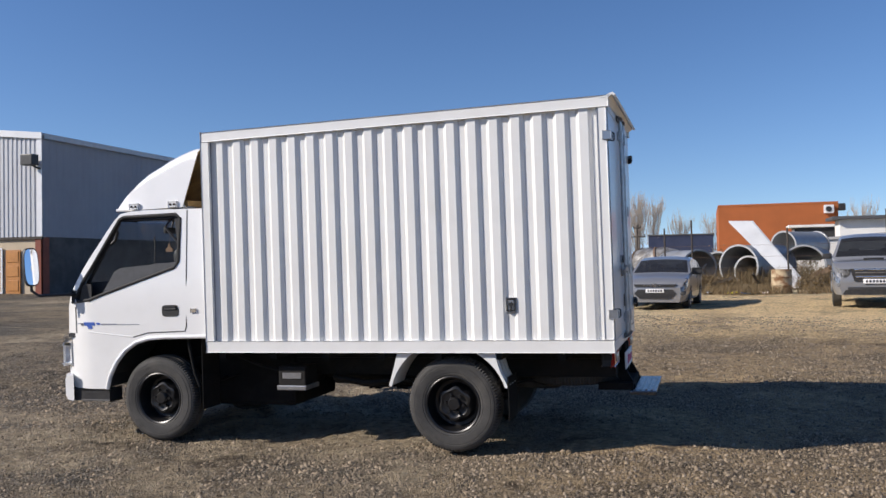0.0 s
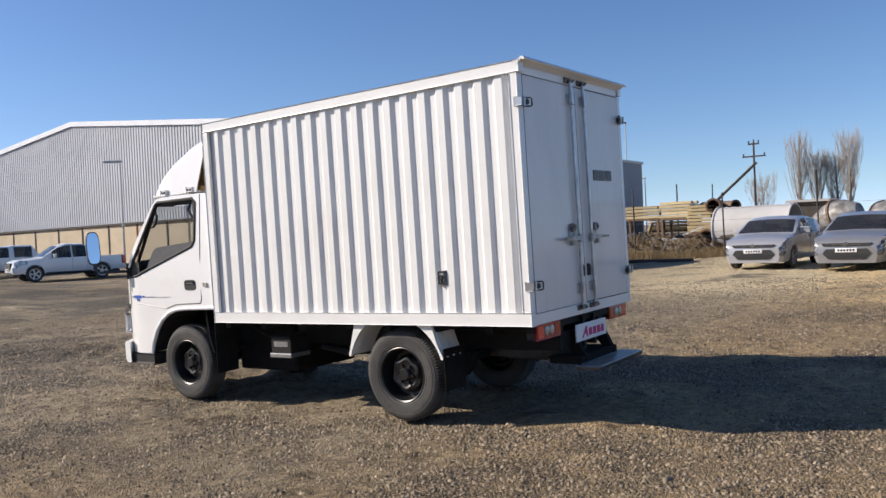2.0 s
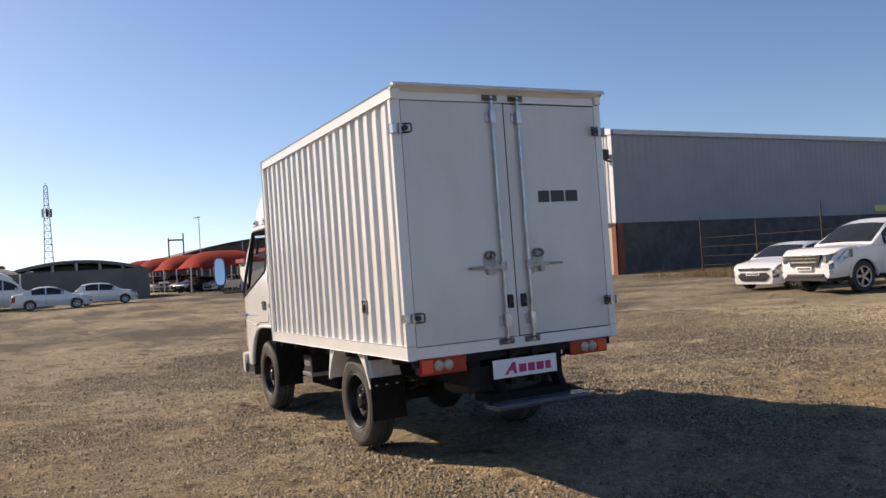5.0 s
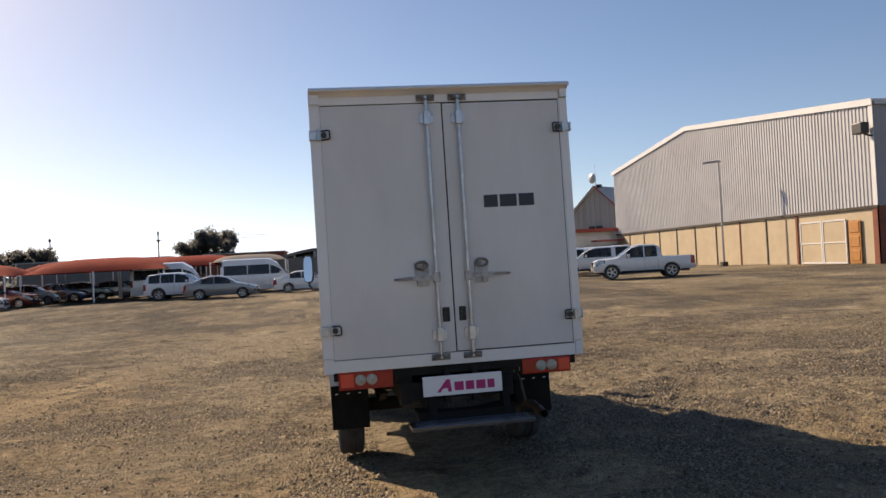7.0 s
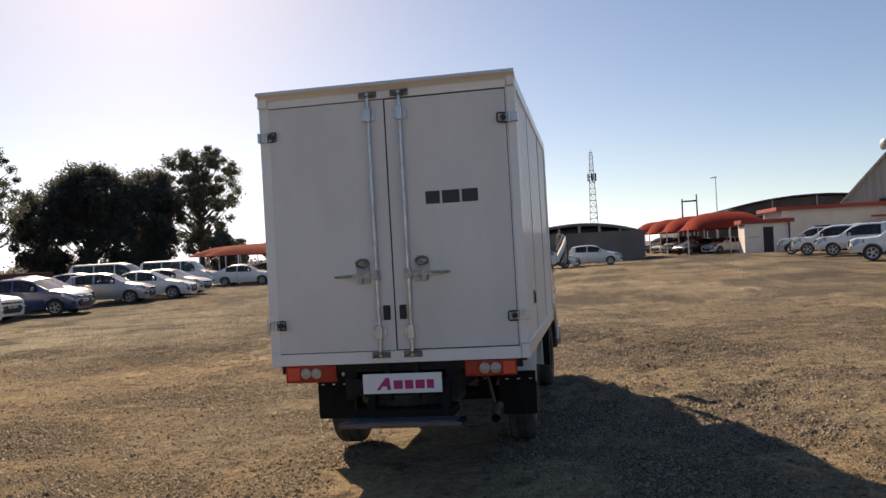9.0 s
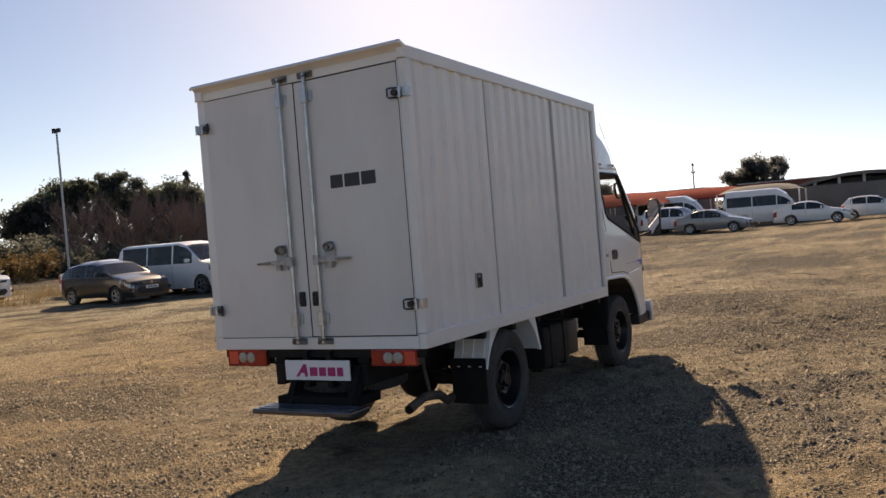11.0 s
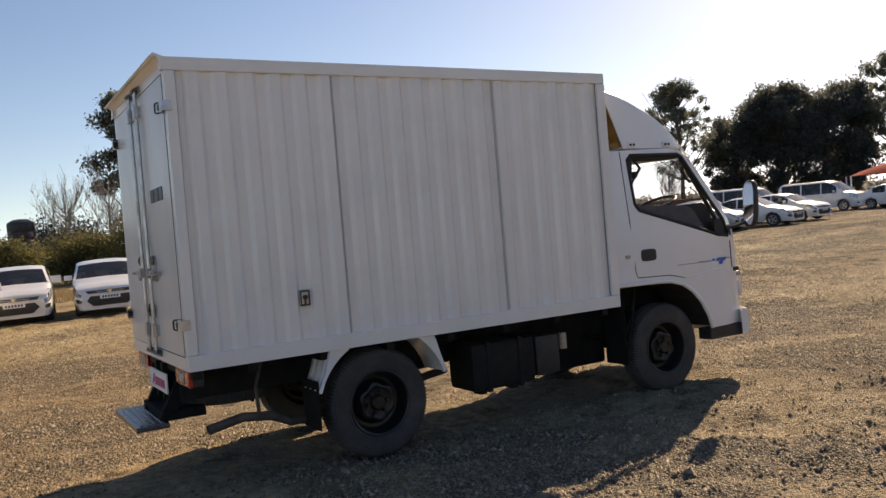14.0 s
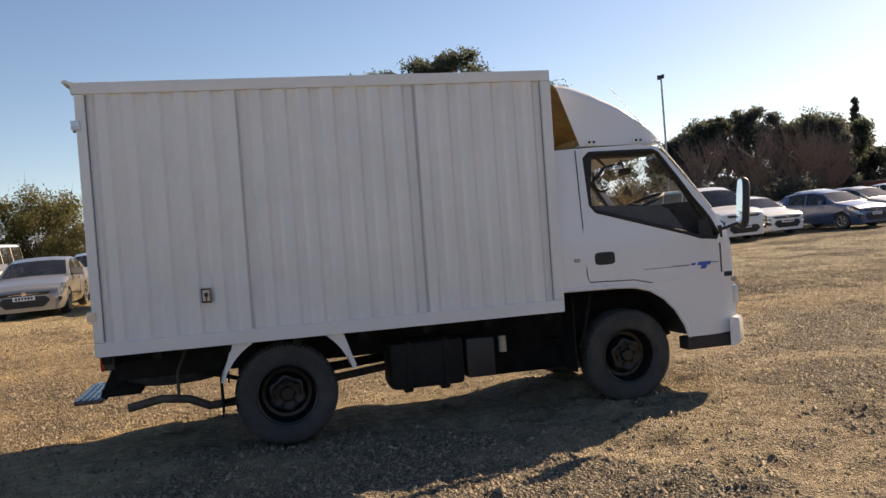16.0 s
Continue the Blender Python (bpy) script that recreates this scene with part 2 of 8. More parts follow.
M_ground = ground_material()
M_paint = surface("white_truck_paint", (0.80, 0.80, 0.78), (0.74, 0.735, 0.71), 2.2, (0.45, 0.75), 0.34, coat=0.3, rough_var=0.08, bump=0.03, bump_scale=9)
M_cab = surface("white_cab_paint", (0.82, 0.82, 0.81), (0.78, 0.78, 0.765), 3.0, (0.5, 0.75), 0.22, coat=0.6)
# white like the box, base lowered to paint in the shade on the tail
M_door = surface("glossy_white_door_shaded", (0.70, 0.695, 0.675), (0.62, 0.61, 0.585), 2.5, (0.42, 0.75), 0.38, coat=0.28, rough_var=0.1, bump=0.10, bump_scale=3, stretch=(1, 1, 0.35))
M_black = surface("black_chassis_paint", (0.010, 0.010, 0.010), (0.022, 0.020, 0.018), 7.0, (0.45, 0.75), 0.7, bump=0.1, spec=0.25)
M_plastic = surface("black_plastic", (0.022, 0.022, 0.024), (0.035, 0.034, 0.033), 12.0, (0.4, 0.7), 0.5, bump=0.08, bump_scale=90)
M_front_lamp = surface("dark_headlamp_glass", (0.10, 0.105, 0.11), (0.42, 0.43, 0.44), 9, (0.42, 0.60), 0.08, metal=0.5, coat=1.0)
# rubber of the flaps; also paints under-body shade onto the step brackets
M_rubber_shade = surface("dull_black_rubber_and_shade", (0.012, 0.012, 0.012), (0.02, 0.019, 0.018), 8, (0.4, 0.7), 0.9, spec=0.15)
M_lens = surface("headlamp_lens", (0.80, 0.80, 0.79), (0.66, 0.66, 0.66), 25, (0.35, 0.65), 0.12, metal=0.05, coat=0.8)
M_seal = surface("rubber_seal", (0.02, 0.02, 0.02), None, rough=0.75)
M_tyre = surface("tyre_rubber", (0.042, 0.041, 0.040), (0.085, 0.080, 0.073), 5.0, (0.40, 0.75), 0.72, bump=0.12, bump_scale=60, spec=0.4)
M_rim_black = surface("black_steel_rim", (0.010, 0.010, 0.011), (0.026, 0.024, 0.022), 10.0, (0.5, 0.8), 0.36)
M_steel = surface("galvanised_steel", (0.55, 0.56, 0.57), (0.42, 0.42, 0.42), 14.0, (0.4, 0.7), 0.34, metal=0.9, rough_var=0.12)
M_alloy = surface("alloy_rim", (0.52, 0.52, 0.54), (0.4, 0.4, 0.41), 10.0, (0.4, 0.7), 0.33, metal=0.8)
M_worn = surface("worn_dark_steel", (0.26, 0.25, 0.235), (0.14, 0.12, 0.10), 18, (0.4, 0.65), 0.45, metal=0.7)
M_chrome = surface("polished_metal", (0.8, 0.8, 0.8), None, rough=0.08, metal=1.0)
M_mirror = surface("mirror_glass", (0.85, 0.87, 0.9), None, rough=0.01, metal=1.0)
M_red = surface("red_lamp_lens", (0.44, 0.013, 0.010), (0.34, 0.010, 0.008), 30, (0.3, 0.7), 0.18, coat=0.5)
M_redhot = surface("red_reflector", (0.85, 0.08, 0.05), None, rough=0.15, coat=0.5)
M_clear = surface("clear_lamp_lens", (0.50, 0.46, 0.40), (0.34, 0.29, 0.22), 40, (0.3, 0.7), 0.15, coat=0.6)
M_windscreen = glass("dusty_windscreen", (0.88, 0.90, 0.90), dust=0.05)
# the diffuse film here lifts the panes, painting in pale sky reflection and haze
M_glass_dark = glass("tinted_car_glass", (0.17, 0.185, 0.195), dust=0.05)
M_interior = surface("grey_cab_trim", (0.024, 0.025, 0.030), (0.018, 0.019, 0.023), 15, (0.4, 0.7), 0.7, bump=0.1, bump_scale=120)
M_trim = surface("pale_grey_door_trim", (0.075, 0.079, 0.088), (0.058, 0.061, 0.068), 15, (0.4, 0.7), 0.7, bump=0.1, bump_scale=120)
M_seat = surface("grey_seat_cloth", (0.16, 0.16, 0.165), (0.11, 0.11, 0.115), 30, (0.4, 0.7), 0.9, bump=0.2, bump_scale=150)
M_dark_in = surface("dark_car_interior", (0.03, 0.03, 0.032), (0.05, 0.05, 0.05), 8, (0.4, 0.7), 0.8)
M_plywood = surface("weathered_fibreglass", (0.42, 0.27, 0.10), (0.24, 0.15, 0.06), 5.0, (0.35, 0.65), 0.7, bump=0.2, bump_scale=25)
M_rust = surface("rusty_steel", (0.13, 0.075, 0.045), (0.22, 0.15, 0.10), 12, (0.35, 0.65), 0.75, metal=0.2, bump=0.3)
M_plate_white = surface("white_plate", (0.82, 0.82, 0.82), None, rough=0.4)
M_magenta = surface("magenta_print", (0.55, 0.02, 0.16), None, rough=0.45)
M_blue_print = surface("blue_print", (0.05, 0.12, 0.45), None, rough=0.45)
M_grey_print = surface("grey_print", (0.25, 0.26, 0.30), None, rough=0.45)
M_ink = surface("dark_print", (0.02, 0.02, 0.03), None, rough=0.4)


# ---- mesh tools ----
TILT = pose(0, 0, 0, 0.52, -0.98, 0)      # the truck stands on ground that falls a little towards its nose


def lift(x, y):
    """Height of the yard: it rises gently towards +y, and under the truck also towards its tail."""
    rise = 0.0091 * 30 * math.tanh(y / 30) if y > 0 else 0.055 * math.tanh(y / 6)
    return rise + 0.0171 * x * math.exp(-(x * x + y * y) / 420.0)


def finish(bm, name, mat, smooth=False, angle=35.0):
    me = bpy.data.meshes.new(name)
    bmesh.ops.recalc_face_normals(bm, faces=bm.faces)
    if smooth:
        for f in bm.faces:
            f.smooth = True
        for e in bm.edges:
            if len(e.link_faces) == 2 and e.calc_face_angle(0) > radians(angle):
                e.smooth = False
    bm.to_mesh(me)
    bm.free()
    for one in mat if isinstance(mat, (list, tuple)) else [mat]:
        me.materials.append(one)
    return me


def part(name, bm, mat, parent, label="", smooth=False, angle=35.0):
    ob = new(name, finish(bm, name, mat, smooth, angle))
    ob.parent = parent
    if label:
        tagged(ob, label)
    return ob


def placed(name, me, parent, m, label=""):
    ob = new(name, me)
    ob.parent = parent
    ob.matrix_basis = m
    if label:
        tagged(ob, label)
    return ob


def thing(name, m, label, category, group="", kind=""):
    ob = new(name)
    ob.matrix_world = m
    ob.empty_display_size = 0.2
    return tagged(ob, label, category, group, kind)


def block(bm, x0, x1, y0, y1, z0, z1, bevel=0.0, m=None):
    r = bmesh.ops.create_cube(bm, size=1.0)
    vs = r["verts"]
    for v in vs:
        v.co = Vector((x0 + (v.co.x + 0.5) * (x1 - x0), y0 + (v.co.y + 0.5) * (y1 - y0), z0 + (v.co.z + 0.5) * (z1 - z0)))
    if bevel:
        es = list({e for v in vs for e in v.link_edges})
        out = bmesh.ops.bevel(bm, geom=es, offset=bevel, segments=2, affect="EDGES", profile=0.6)
        vs = list({v for f in out["faces"] for v in f.verts} | {v for v in vs if v.is_valid})
    if m is not None:
        bmesh.ops.transform(bm, matrix=m, verts=vs)
    return bm


def cyl(bm, p0, p1, r, seg=12, r2=None, caps=True):
    p0, p1 = Vector(p0), Vector(p1)
    d = p1 - p0
    m = Matrix.Translation((p0 + p1) / 2) @ d.to_track_quat("Z", "Y").to_matrix().to_4x4()
    bmesh.ops.create_cone(bm, cap_ends=caps, segments=seg, radius1=r, radius2=r if r2 is None else r2, depth=d.length, matrix=m)
    return bm


def tube(bm, pts, r, seg=8, caps=True):
    """A bent tube through the points; r one number or one a point."""
    pts = [Vector(p) for p in pts]
    rs = r if isinstance(r, (list, tuple)) else [r] * len(pts)
    rings, side = [], None
    for i, p in enumerate(pts):
        d = (pts[min(i + 1, len(pts) - 1)] - pts[max(i - 1, 0)]).normalized()
        if side is None:
            side = d.orthogonal().normalized()
        side = (side - d * side.dot(d)).normalized()
        up = d.cross(side)
        rings.append([bm.verts.new(p + rs[i] * (math.cos(a) * side + math.sin(a) * up)) for a in (2 * math.pi * k / seg for k in range(seg))])
    for a, b in zip(rings, rings[1:]):
        for k in range(seg):
            bm.faces.new((a[k], a[(k + 1) % seg], b[(k + 1) % seg], b[k]))
    if caps:
        bm.faces.new(rings[0][::-1])
        bm.faces.new(rings[-1])
    return bm


def lathe(bm, profile, seg=32, m=None):
    """Turns (radius, along) pairs about the local y axis."""
    rings = []
    for r, h in profile:
        if r < 1e-5:
            rings.append([bm.verts.new((0, h, 0))])
        else:
            rings.append([bm.verts.new((r * math.cos(2 * math.pi * k / seg), h, r * math.sin(2 * math.pi * k / seg))) for k in range(seg)])
    for a, b in zip(rings, rings[1:]):
        for k in range(seg):
            j = (k + 1) % seg
            if len(a) == 1 and len(b) > 1:
                bm.faces.new((a[0], b[j], b[k]))
            elif len(b) == 1 and len(a) > 1:
                bm.faces.new((a[k], a[j], b[0]))
            elif len(a) > 1:
                bm.faces.new((a[k], a[j], b[j], b[k]))
    if m is not None:
        bmesh.ops.transform(bm, matrix=m, verts=[v for ring in rings for v in ring])
    return bm


def prism(bm, pts, axis, a, b):
    """A flat outline of (u, v) pairs, pulled from a to b along the axis: x takes (y, z), y takes (x, z), z takes (x, y)."""
    def at(p, w):
        return (w, *p) if axis == "x" else (p[0], w, p[1]) if axis == "y" else (*p, w)
    lo, hi = [bm.verts.new(at(p, a)) for p in pts], [bm.verts.new(at(p, b)) for p in pts]
    bm.faces.new(lo)
    bm.faces.new(hi[::-1])
    for i in range(len(pts)):
        j = (i + 1) % len(pts)
        bm.faces.new((lo[i], hi[i], hi[j], lo[j]))
    return bm


def skin(bm, rows, close=False):
    """Faces between rows of points."""
    vs = [[bm.verts.new(p) for p in row] for row in rows]
    for a, b in zip(vs, vs[1:]):
        n = len(a)
        for k in range(n if close else n - 1):
            j = (k + 1) % n
            bm.faces.new((a[k], a[j], b[j], b[k]))
    return vs


def blend(knots, x):
    """Smooth value at x through (x, value) pairs."""
    if x <= knots[0][0]:
        return knots[0][1]
    for (a, p), (b, q) in zip(knots, knots[1:]):
        if x <= b:
            t = (x - a) / (b - a)
            return p + (q - p) * t
    return knots[-1][1]


# ---- ground ----
def lattice(x, y, seed):
    """Smooth random heights between -1 and 1 over arrays of places."""
    xi, yi = np.floor(x), np.floor(y)
    fx, fy = x - xi, y - yi
    fx, fy = fx * fx * (3 - 2 * fx), fy * fy * (3 - 2 * fy)

    def at(i, j):
        v = np.sin(i * 127.1 + j * 311.7 + seed * 74.7) * 43758.5453
        return 2 * (v - np.floor(v)) - 1
    return (at(xi, yi) * (1 - fx) + at(xi + 1, yi) * fx) * (1 - fy) + (at(xi, yi + 1) * (1 - fx) + at(xi + 1, yi + 1) * fx) * fy


def lumps(x, y):
    """Relief of the trodden dirt: swells, clods and crumbs, rougher in some patches; it fades out with distance."""
    rough = np.clip(0.75 + 0.7 * lattice(x * 0.45, y * 0.45, 5) + 0.4 * lattice(x * 1.3, y * 1.3, 6), 0.15, 1.6)
    h = 0.018 * lattice(x * 0.6, y * 0.6, 1) + 0.012 * lattice(x * 1.8, y * 1.8, 2)
    h += rough * (0.015 * lattice(x * 3.6, y * 3.6, 3) + 0.015 * np.abs(lattice(x * 7.3, y * 7.3, 4)) + 0.008 * lattice(x * 12.0, y * 12.0, 7))
    return 1.45 * h * np.clip((60.0 - np.hypot(x, y)) / 20.0, 0, 1)


def stones_at(x, y):
    """How much crushed stone covers the dirt, 0 to 1: ragged patches and drifts."""
    wx, wy = x + 0.7 * lattice(x * 0.8, y * 0.8, 31), y + 0.7 * lattice(x * 0.8, y * 0.8, 32)
    h = 0.44 + 0.34 * lattice(wx * 0.42, wy * 0.42, 21) + 0.26 * lattice(wx * 1.1, wy * 1.1, 22) + 0.20 * lattice(wx * 2.9, wy * 2.9, 23) + 0.12 * lattice(x * 7.0, y * 7.0, 24)
    h -= 0.10 * np.clip((x - 0.5) / 2.0, 0, 1) + 0.06 * np.clip((-2.0 - y) / 1.5, 0, 1) * np.clip((x + 6.0) / 3.0, 0, 1)
    return np.clip(h, 0, 1)


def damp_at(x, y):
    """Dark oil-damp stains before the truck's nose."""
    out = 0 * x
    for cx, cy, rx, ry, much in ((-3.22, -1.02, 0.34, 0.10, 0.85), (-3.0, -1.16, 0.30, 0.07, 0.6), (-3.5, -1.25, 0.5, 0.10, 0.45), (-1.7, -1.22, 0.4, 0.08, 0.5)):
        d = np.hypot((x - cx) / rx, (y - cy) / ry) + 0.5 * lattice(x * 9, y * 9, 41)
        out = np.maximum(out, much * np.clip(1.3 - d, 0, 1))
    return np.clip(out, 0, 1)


def build_ground():
    def axis_steps(near, far):
        out, v, step = [0.0], 0.0, 0.05
        while v < far:
            step = 0.05 if v < near else min(step * 1.11, 250.0)
            v += step
            out.append(v)
        return np.array([-a for a in out[:0:-1]] + out)
    xs = axis_steps(9.0, 2600.0)
    n = len(xs)
    X, Y = np.meshgrid(xs, xs)
    Z = np.array([[lift(x, y) for x in xs] for y in xs]) + lumps(X, Y) - 0.008
    co = np.stack([X, Y, Z], -1).reshape(-1, 3)
    i, j = np.meshgrid(np.arange(n - 1), np.arange(n - 1))
    first = (j * n + i).ravel()
    quads = np.stack([first, first + 1, first + n + 1, first + n], 1)
    me = bpy.data.meshes.new("ground")
    me.vertices.add(len(co))
    me.vertices.foreach_set("co", co.ravel())
    me.loops.add(4 * len(quads))
    me.loops.foreach_set("vertex_index", quads.ravel())
    me.polygons.add(len(quads))
    me.polygons.foreach_set("loop_start", np.arange(0, 4 * len(quads), 4))
    me.update()
    me.polygons.foreach_set("use_smooth", [True] * len(quads))
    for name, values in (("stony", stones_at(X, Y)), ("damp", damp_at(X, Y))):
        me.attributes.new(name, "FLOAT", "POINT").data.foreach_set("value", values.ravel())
    me.materials.append(M_ground)
    tagged(new("ground", me), "dusty brown gravel yard with sandy patches", "ground", kind="structure")


build_ground()


# ---- the box truck, in its own frame: nose towards -x, rear axle over the origin ----
truck = thing("box_truck", TILT, "white cab-over box truck with corrugated sides, parked on gravel", "truck")
HALF, BX0, BX1, BZ0, BZ1 = 0.918, -2.225, 1.31, 0.815, 2.752


def corrugated(side):
    """One corrugated wall of the box: ribs and recesses of equal width with sloped flanks."""
    pitch, high, low = 0.177, HALF - 0.012, HALF - 0.036
    pts = [(-2.175, low), (-2.092, low), (-2.066, high)]
    for k in range(19):
        x = -2.0 + pitch * k
        pts += [(x - 0.014, high), (x + 0.014, low), (x + 0.070, low), (x + 0.098, high)]
    pts = [p for p in pts if p[0] < 1.22] + [(1.265, low)]
    bm = bmesh.new()
    rows = []
    for z in (0.89, 1.3, 1.8, 2.2, 2.68):
        rows.append([(px, side * py, z) for px, py in pts])
    skin(bm, rows)
    back = [[(px, side * (HALF - 0.06), z) for px, py in (pts[0], pts[-1])] for z in (0.89, 2.68)]
    skin(bm, back)
    return bm


def build_box():
    bm = bmesh.new()
    block(bm, BX0 + 0.02, BX1 - 0.04, -HALF + 0.065, HALF - 0.065, BZ0 + 0.02, BZ0 + 0.08)              # floor
    block(bm, BX0 + 0.01, BX0 + 0.05, -HALF + 0.05, HALF - 0.05, BZ0 + 0.02, BZ1 - 0.03)                # front wall
    block(bm, BX0 + 0.02, BX1 - 0.02, -HALF + 0.05, HALF - 0.05, BZ1 - 0.05, BZ1 - 0.015)               # roof skin
    box = part("cargo_box", bm, M_paint, truck, "white corrugated steel cargo box")
    for s in (-1, 1):
        part("side_panel", corrugated(s), M_paint, box)
        bm = bmesh.new()
        block(bm, BX0, BX1, s * (HALF - 0.055), s * HALF, BZ0, 0.914, 0.006)
        part("bottom_rail", bm, M_paint, box)
        bm = bmesh.new()
        block(bm, BX0, BX1 + 0.02, s * (HALF - 0.055), s * HALF, 2.668, BZ1, 0.008)
        part("top_rail", bm, M_paint, box)
        bm = bmesh.new()
        block(bm, BX0, BX0 + 0.080, s * (HALF - 0.058), s * (HALF + 0.002), 0.916, 2.666, 0.006)
        part("corner_post", bm, M_paint, box)
        bm = bmesh.new()
        block(bm, 1.244, BX1, s * (HALF - 0.058), s * (HALF + 0.002), 0.916, 2.666, 0.006)
        part("corner_post", bm, M_paint, box)
        for x in (1.2405, -2.1415):
            bm = bmesh.new()
            block(bm, x - 0.0035, x + 0.0035, s * (HALF - 0.030), s * (HALF - 0.024), 0.918, 2.664)
            part("panel_seam", bm, M_grey_print, box)
        # the small latch plate low on the wall
        bm = bmesh.new()
        block(bm, 0.490, 0.562, s * (HALF - 0.04), s * (HALF - 0.004), 1.135, 1.245, 0.004)
        plate = part("latch_plate", bm, M_steel, box, "small dark-rimmed steel latch plate")
        bm = bmesh.new()
        prism(bm, [(0.494, 1.14), (0.494, 1.24), (0.502, 1.24), (0.502, 1.14)], "y", s * (HALF - 0.004), s * (HALF + 0.004))
        prism(bm, [(0.552, 1.14), (0.552, 1.24), (0.560, 1.24), (0.560, 1.14)], "y", s * (HALF - 0.004), s * (HALF + 0.004))
        prism(bm, [(0.502, 1.14), (0.502, 1.15), (0.552, 1.15), (0.552, 1.14)], "y", s * (HALF - 0.004), s * (HALF + 0.004))
        prism(bm, [(0.502, 1.23), (0.502, 1.24), (0.552, 1.24), (0.552, 1.23)], "y", s * (HALF - 0.004), s * (HALF + 0.004))
        cyl(bm, (0.527, s * (HALF - 0.004), 1.195), (0.527, s * (HALF + 0.010), 1.195), 0.016, 10)
        block(bm, 0.522, 0.532, s * (HALF - 0.004), s * (HALF + 0.008), 1.15, 1.20)
        part("latch", bm, M_plastic, plate)
    # sheet joints on the right wall
    for x in (0.208, -1.108):
        bm = bmesh.new()
        block(bm, x - 0.004, x + 0.004, HALF - 0.034, HALF - 0.0085, 0.918, 2.664)
        part("sheet_joint", bm, M_joint, box)
    # rear frame
    bm = bmesh.new()
    block(bm, 1.265, BX1, -HALF + 0.058, HALF - 0.058, BZ0, 0.898, 0.004)
    part("rear_sill", bm, M_paint, box)
    bm = bmesh.new()
    block(bm, 1.265, BX1, -HALF + 0.058, HALF - 0.058, 2.660, BZ1 - 0.02, 0.004)
    part("rear_header", bm, M_paint, box)
    # rain lip over the doors
    bm = bmesh.new()
    prism(bm, [(1.27, 2.735), (1.365, 2.772), (1.385, 2.752), (1.375, 2.742), (1.355, 2.752), (1.312, 2.715), (1.312, 2.735)][::-1], "y", -HALF - 0.004, HALF + 0.004)
    part("rain_lip", bm, M_paint, box)
    # doors
    for s in (-1, 1):
        bm = bmesh.new()
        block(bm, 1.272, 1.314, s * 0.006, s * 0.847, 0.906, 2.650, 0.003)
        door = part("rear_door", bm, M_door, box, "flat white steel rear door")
        bm = bmesh.new()
        for a, b, c, d in ((0.002, 0.006, 0.900, 2.656), (0.847, 0.851, 0.900, 2.656), (0.012, 0.847, 0.900, 0.906), (0.012, 0.847, 2.650, 2.656)):
            block(bm, 1.276, 1.3128, s * a, s * b, c, d)
        part("door_seal", bm, M_seal, door)
        bm = bmesh.new()
        block(bm, 1.274, 1.3105, s * 0.8515, s * (HALF - 0.0585), 0.899, 2.659)
        part("door_jamb", bm, M_paint, box)
        yb = s * 0.113
        bm = bmesh.new()
        cyl(bm, (1.338, yb, 0.862), (1.338, yb, 2.70), 0.0135, 12)
        part("lock_rod", bm, M_steel, door, "galvanised lock rod")
        for z in (1.03, 2.545):
            bm = bmesh.new()
            block(bm, 1.314, 1.324, yb - 0.05, yb + 0.05, z - 0.035, z + 0.035, 0.003)
            block(bm, 1.324, 1.358, yb - 0.022, yb + 0.022, z - 0.05, z + 0.05, 0.006)
            for dy in (-0.038, 0.038):
                for dz in (-0.022, 0.022):
                    cyl(bm, (1.322, yb + dy, z + dz), (1.33, yb + dy, z + dz), 0.007, 8)
            part("rod_bracket", bm, M_steel, door)
        for z, d in ((0.872, 1), (2.692, -1)):
            bm = bmesh.new()
            block(bm, 1.312, 1.322, yb - 0.065, yb + 0.065, z - 0.022, z + 0.022, 0.003)
            for dy in (-0.034, 0.034):
                tube(bm, [(1.322, yb + dy * 1.7, z - 0.012 * d), (1.352, yb + dy, z), (1.352, yb + dy * 0.2, z + 0.016 * d), (1.322, yb, z + 0.02 * d)], 0.008, 6)
            part("rod_keeper", bm, M_worn, door)
        # lever on the rod, its catch with a dark loop, and the hasp
        bm = bmesh.new()
        block(bm, 1.330, 1.362, yb - 0.024, yb + 0.024, 1.395, 1.465, 0.006)
        prism(bm, [(yb + s * 0.02, 1.412), (yb + s * 0.02, 1.446), (yb + s * 0.13, 1.446), (yb + s * 0.29, 1.437), (yb + s * 0.305, 1.428), (yb + s * 0.29, 1.419), (yb + s * 0.13, 1.414)], "x", 1.350, 1.360)
        lever = part("lock_lever", bm, M_lever, door, "dull painted lock lever")
        bm = bmesh.new()
        block(bm, 1.361, 1.3645, min(yb + s * 0.17, yb + s * 0.295), max(yb + s * 0.17, yb + s * 0.295), 1.421, 1.435, 0.001)
        part("lever_grip", bm, M_worn, lever, "bare worn lever end")
        bm = bmesh.new()
        prism(bm, [(yb + s * 0.05, 1.37), (yb + s * 0.125, 1.37), (yb + s * 0.14, 1.40), (yb + s * 0.15, 1.50), (yb + s * 0.13, 1.545), (yb + s * 0.07, 1.55), (yb + s * 0.05, 1.52)], "x", 1.314, 1.323)
        block(bm, 1.322, 1.352, min(yb + s * 0.10, yb + s * 0.135), max(yb + s * 0.10, yb + s * 0.135), 1.375, 1.425, 0.005)
        catch = part("lever_catch", bm, M_lever, door, "dull painted catch plate")
        bm = bmesh.new()
        tube(bm, [(1.335, yb + s * (0.10 + 0.042 * math.cos(a)), 1.515 + 0.026 * math.sin(a)) for a in (2 * math.pi * k / 14 for k in range(16))], 0.009, 6, False)
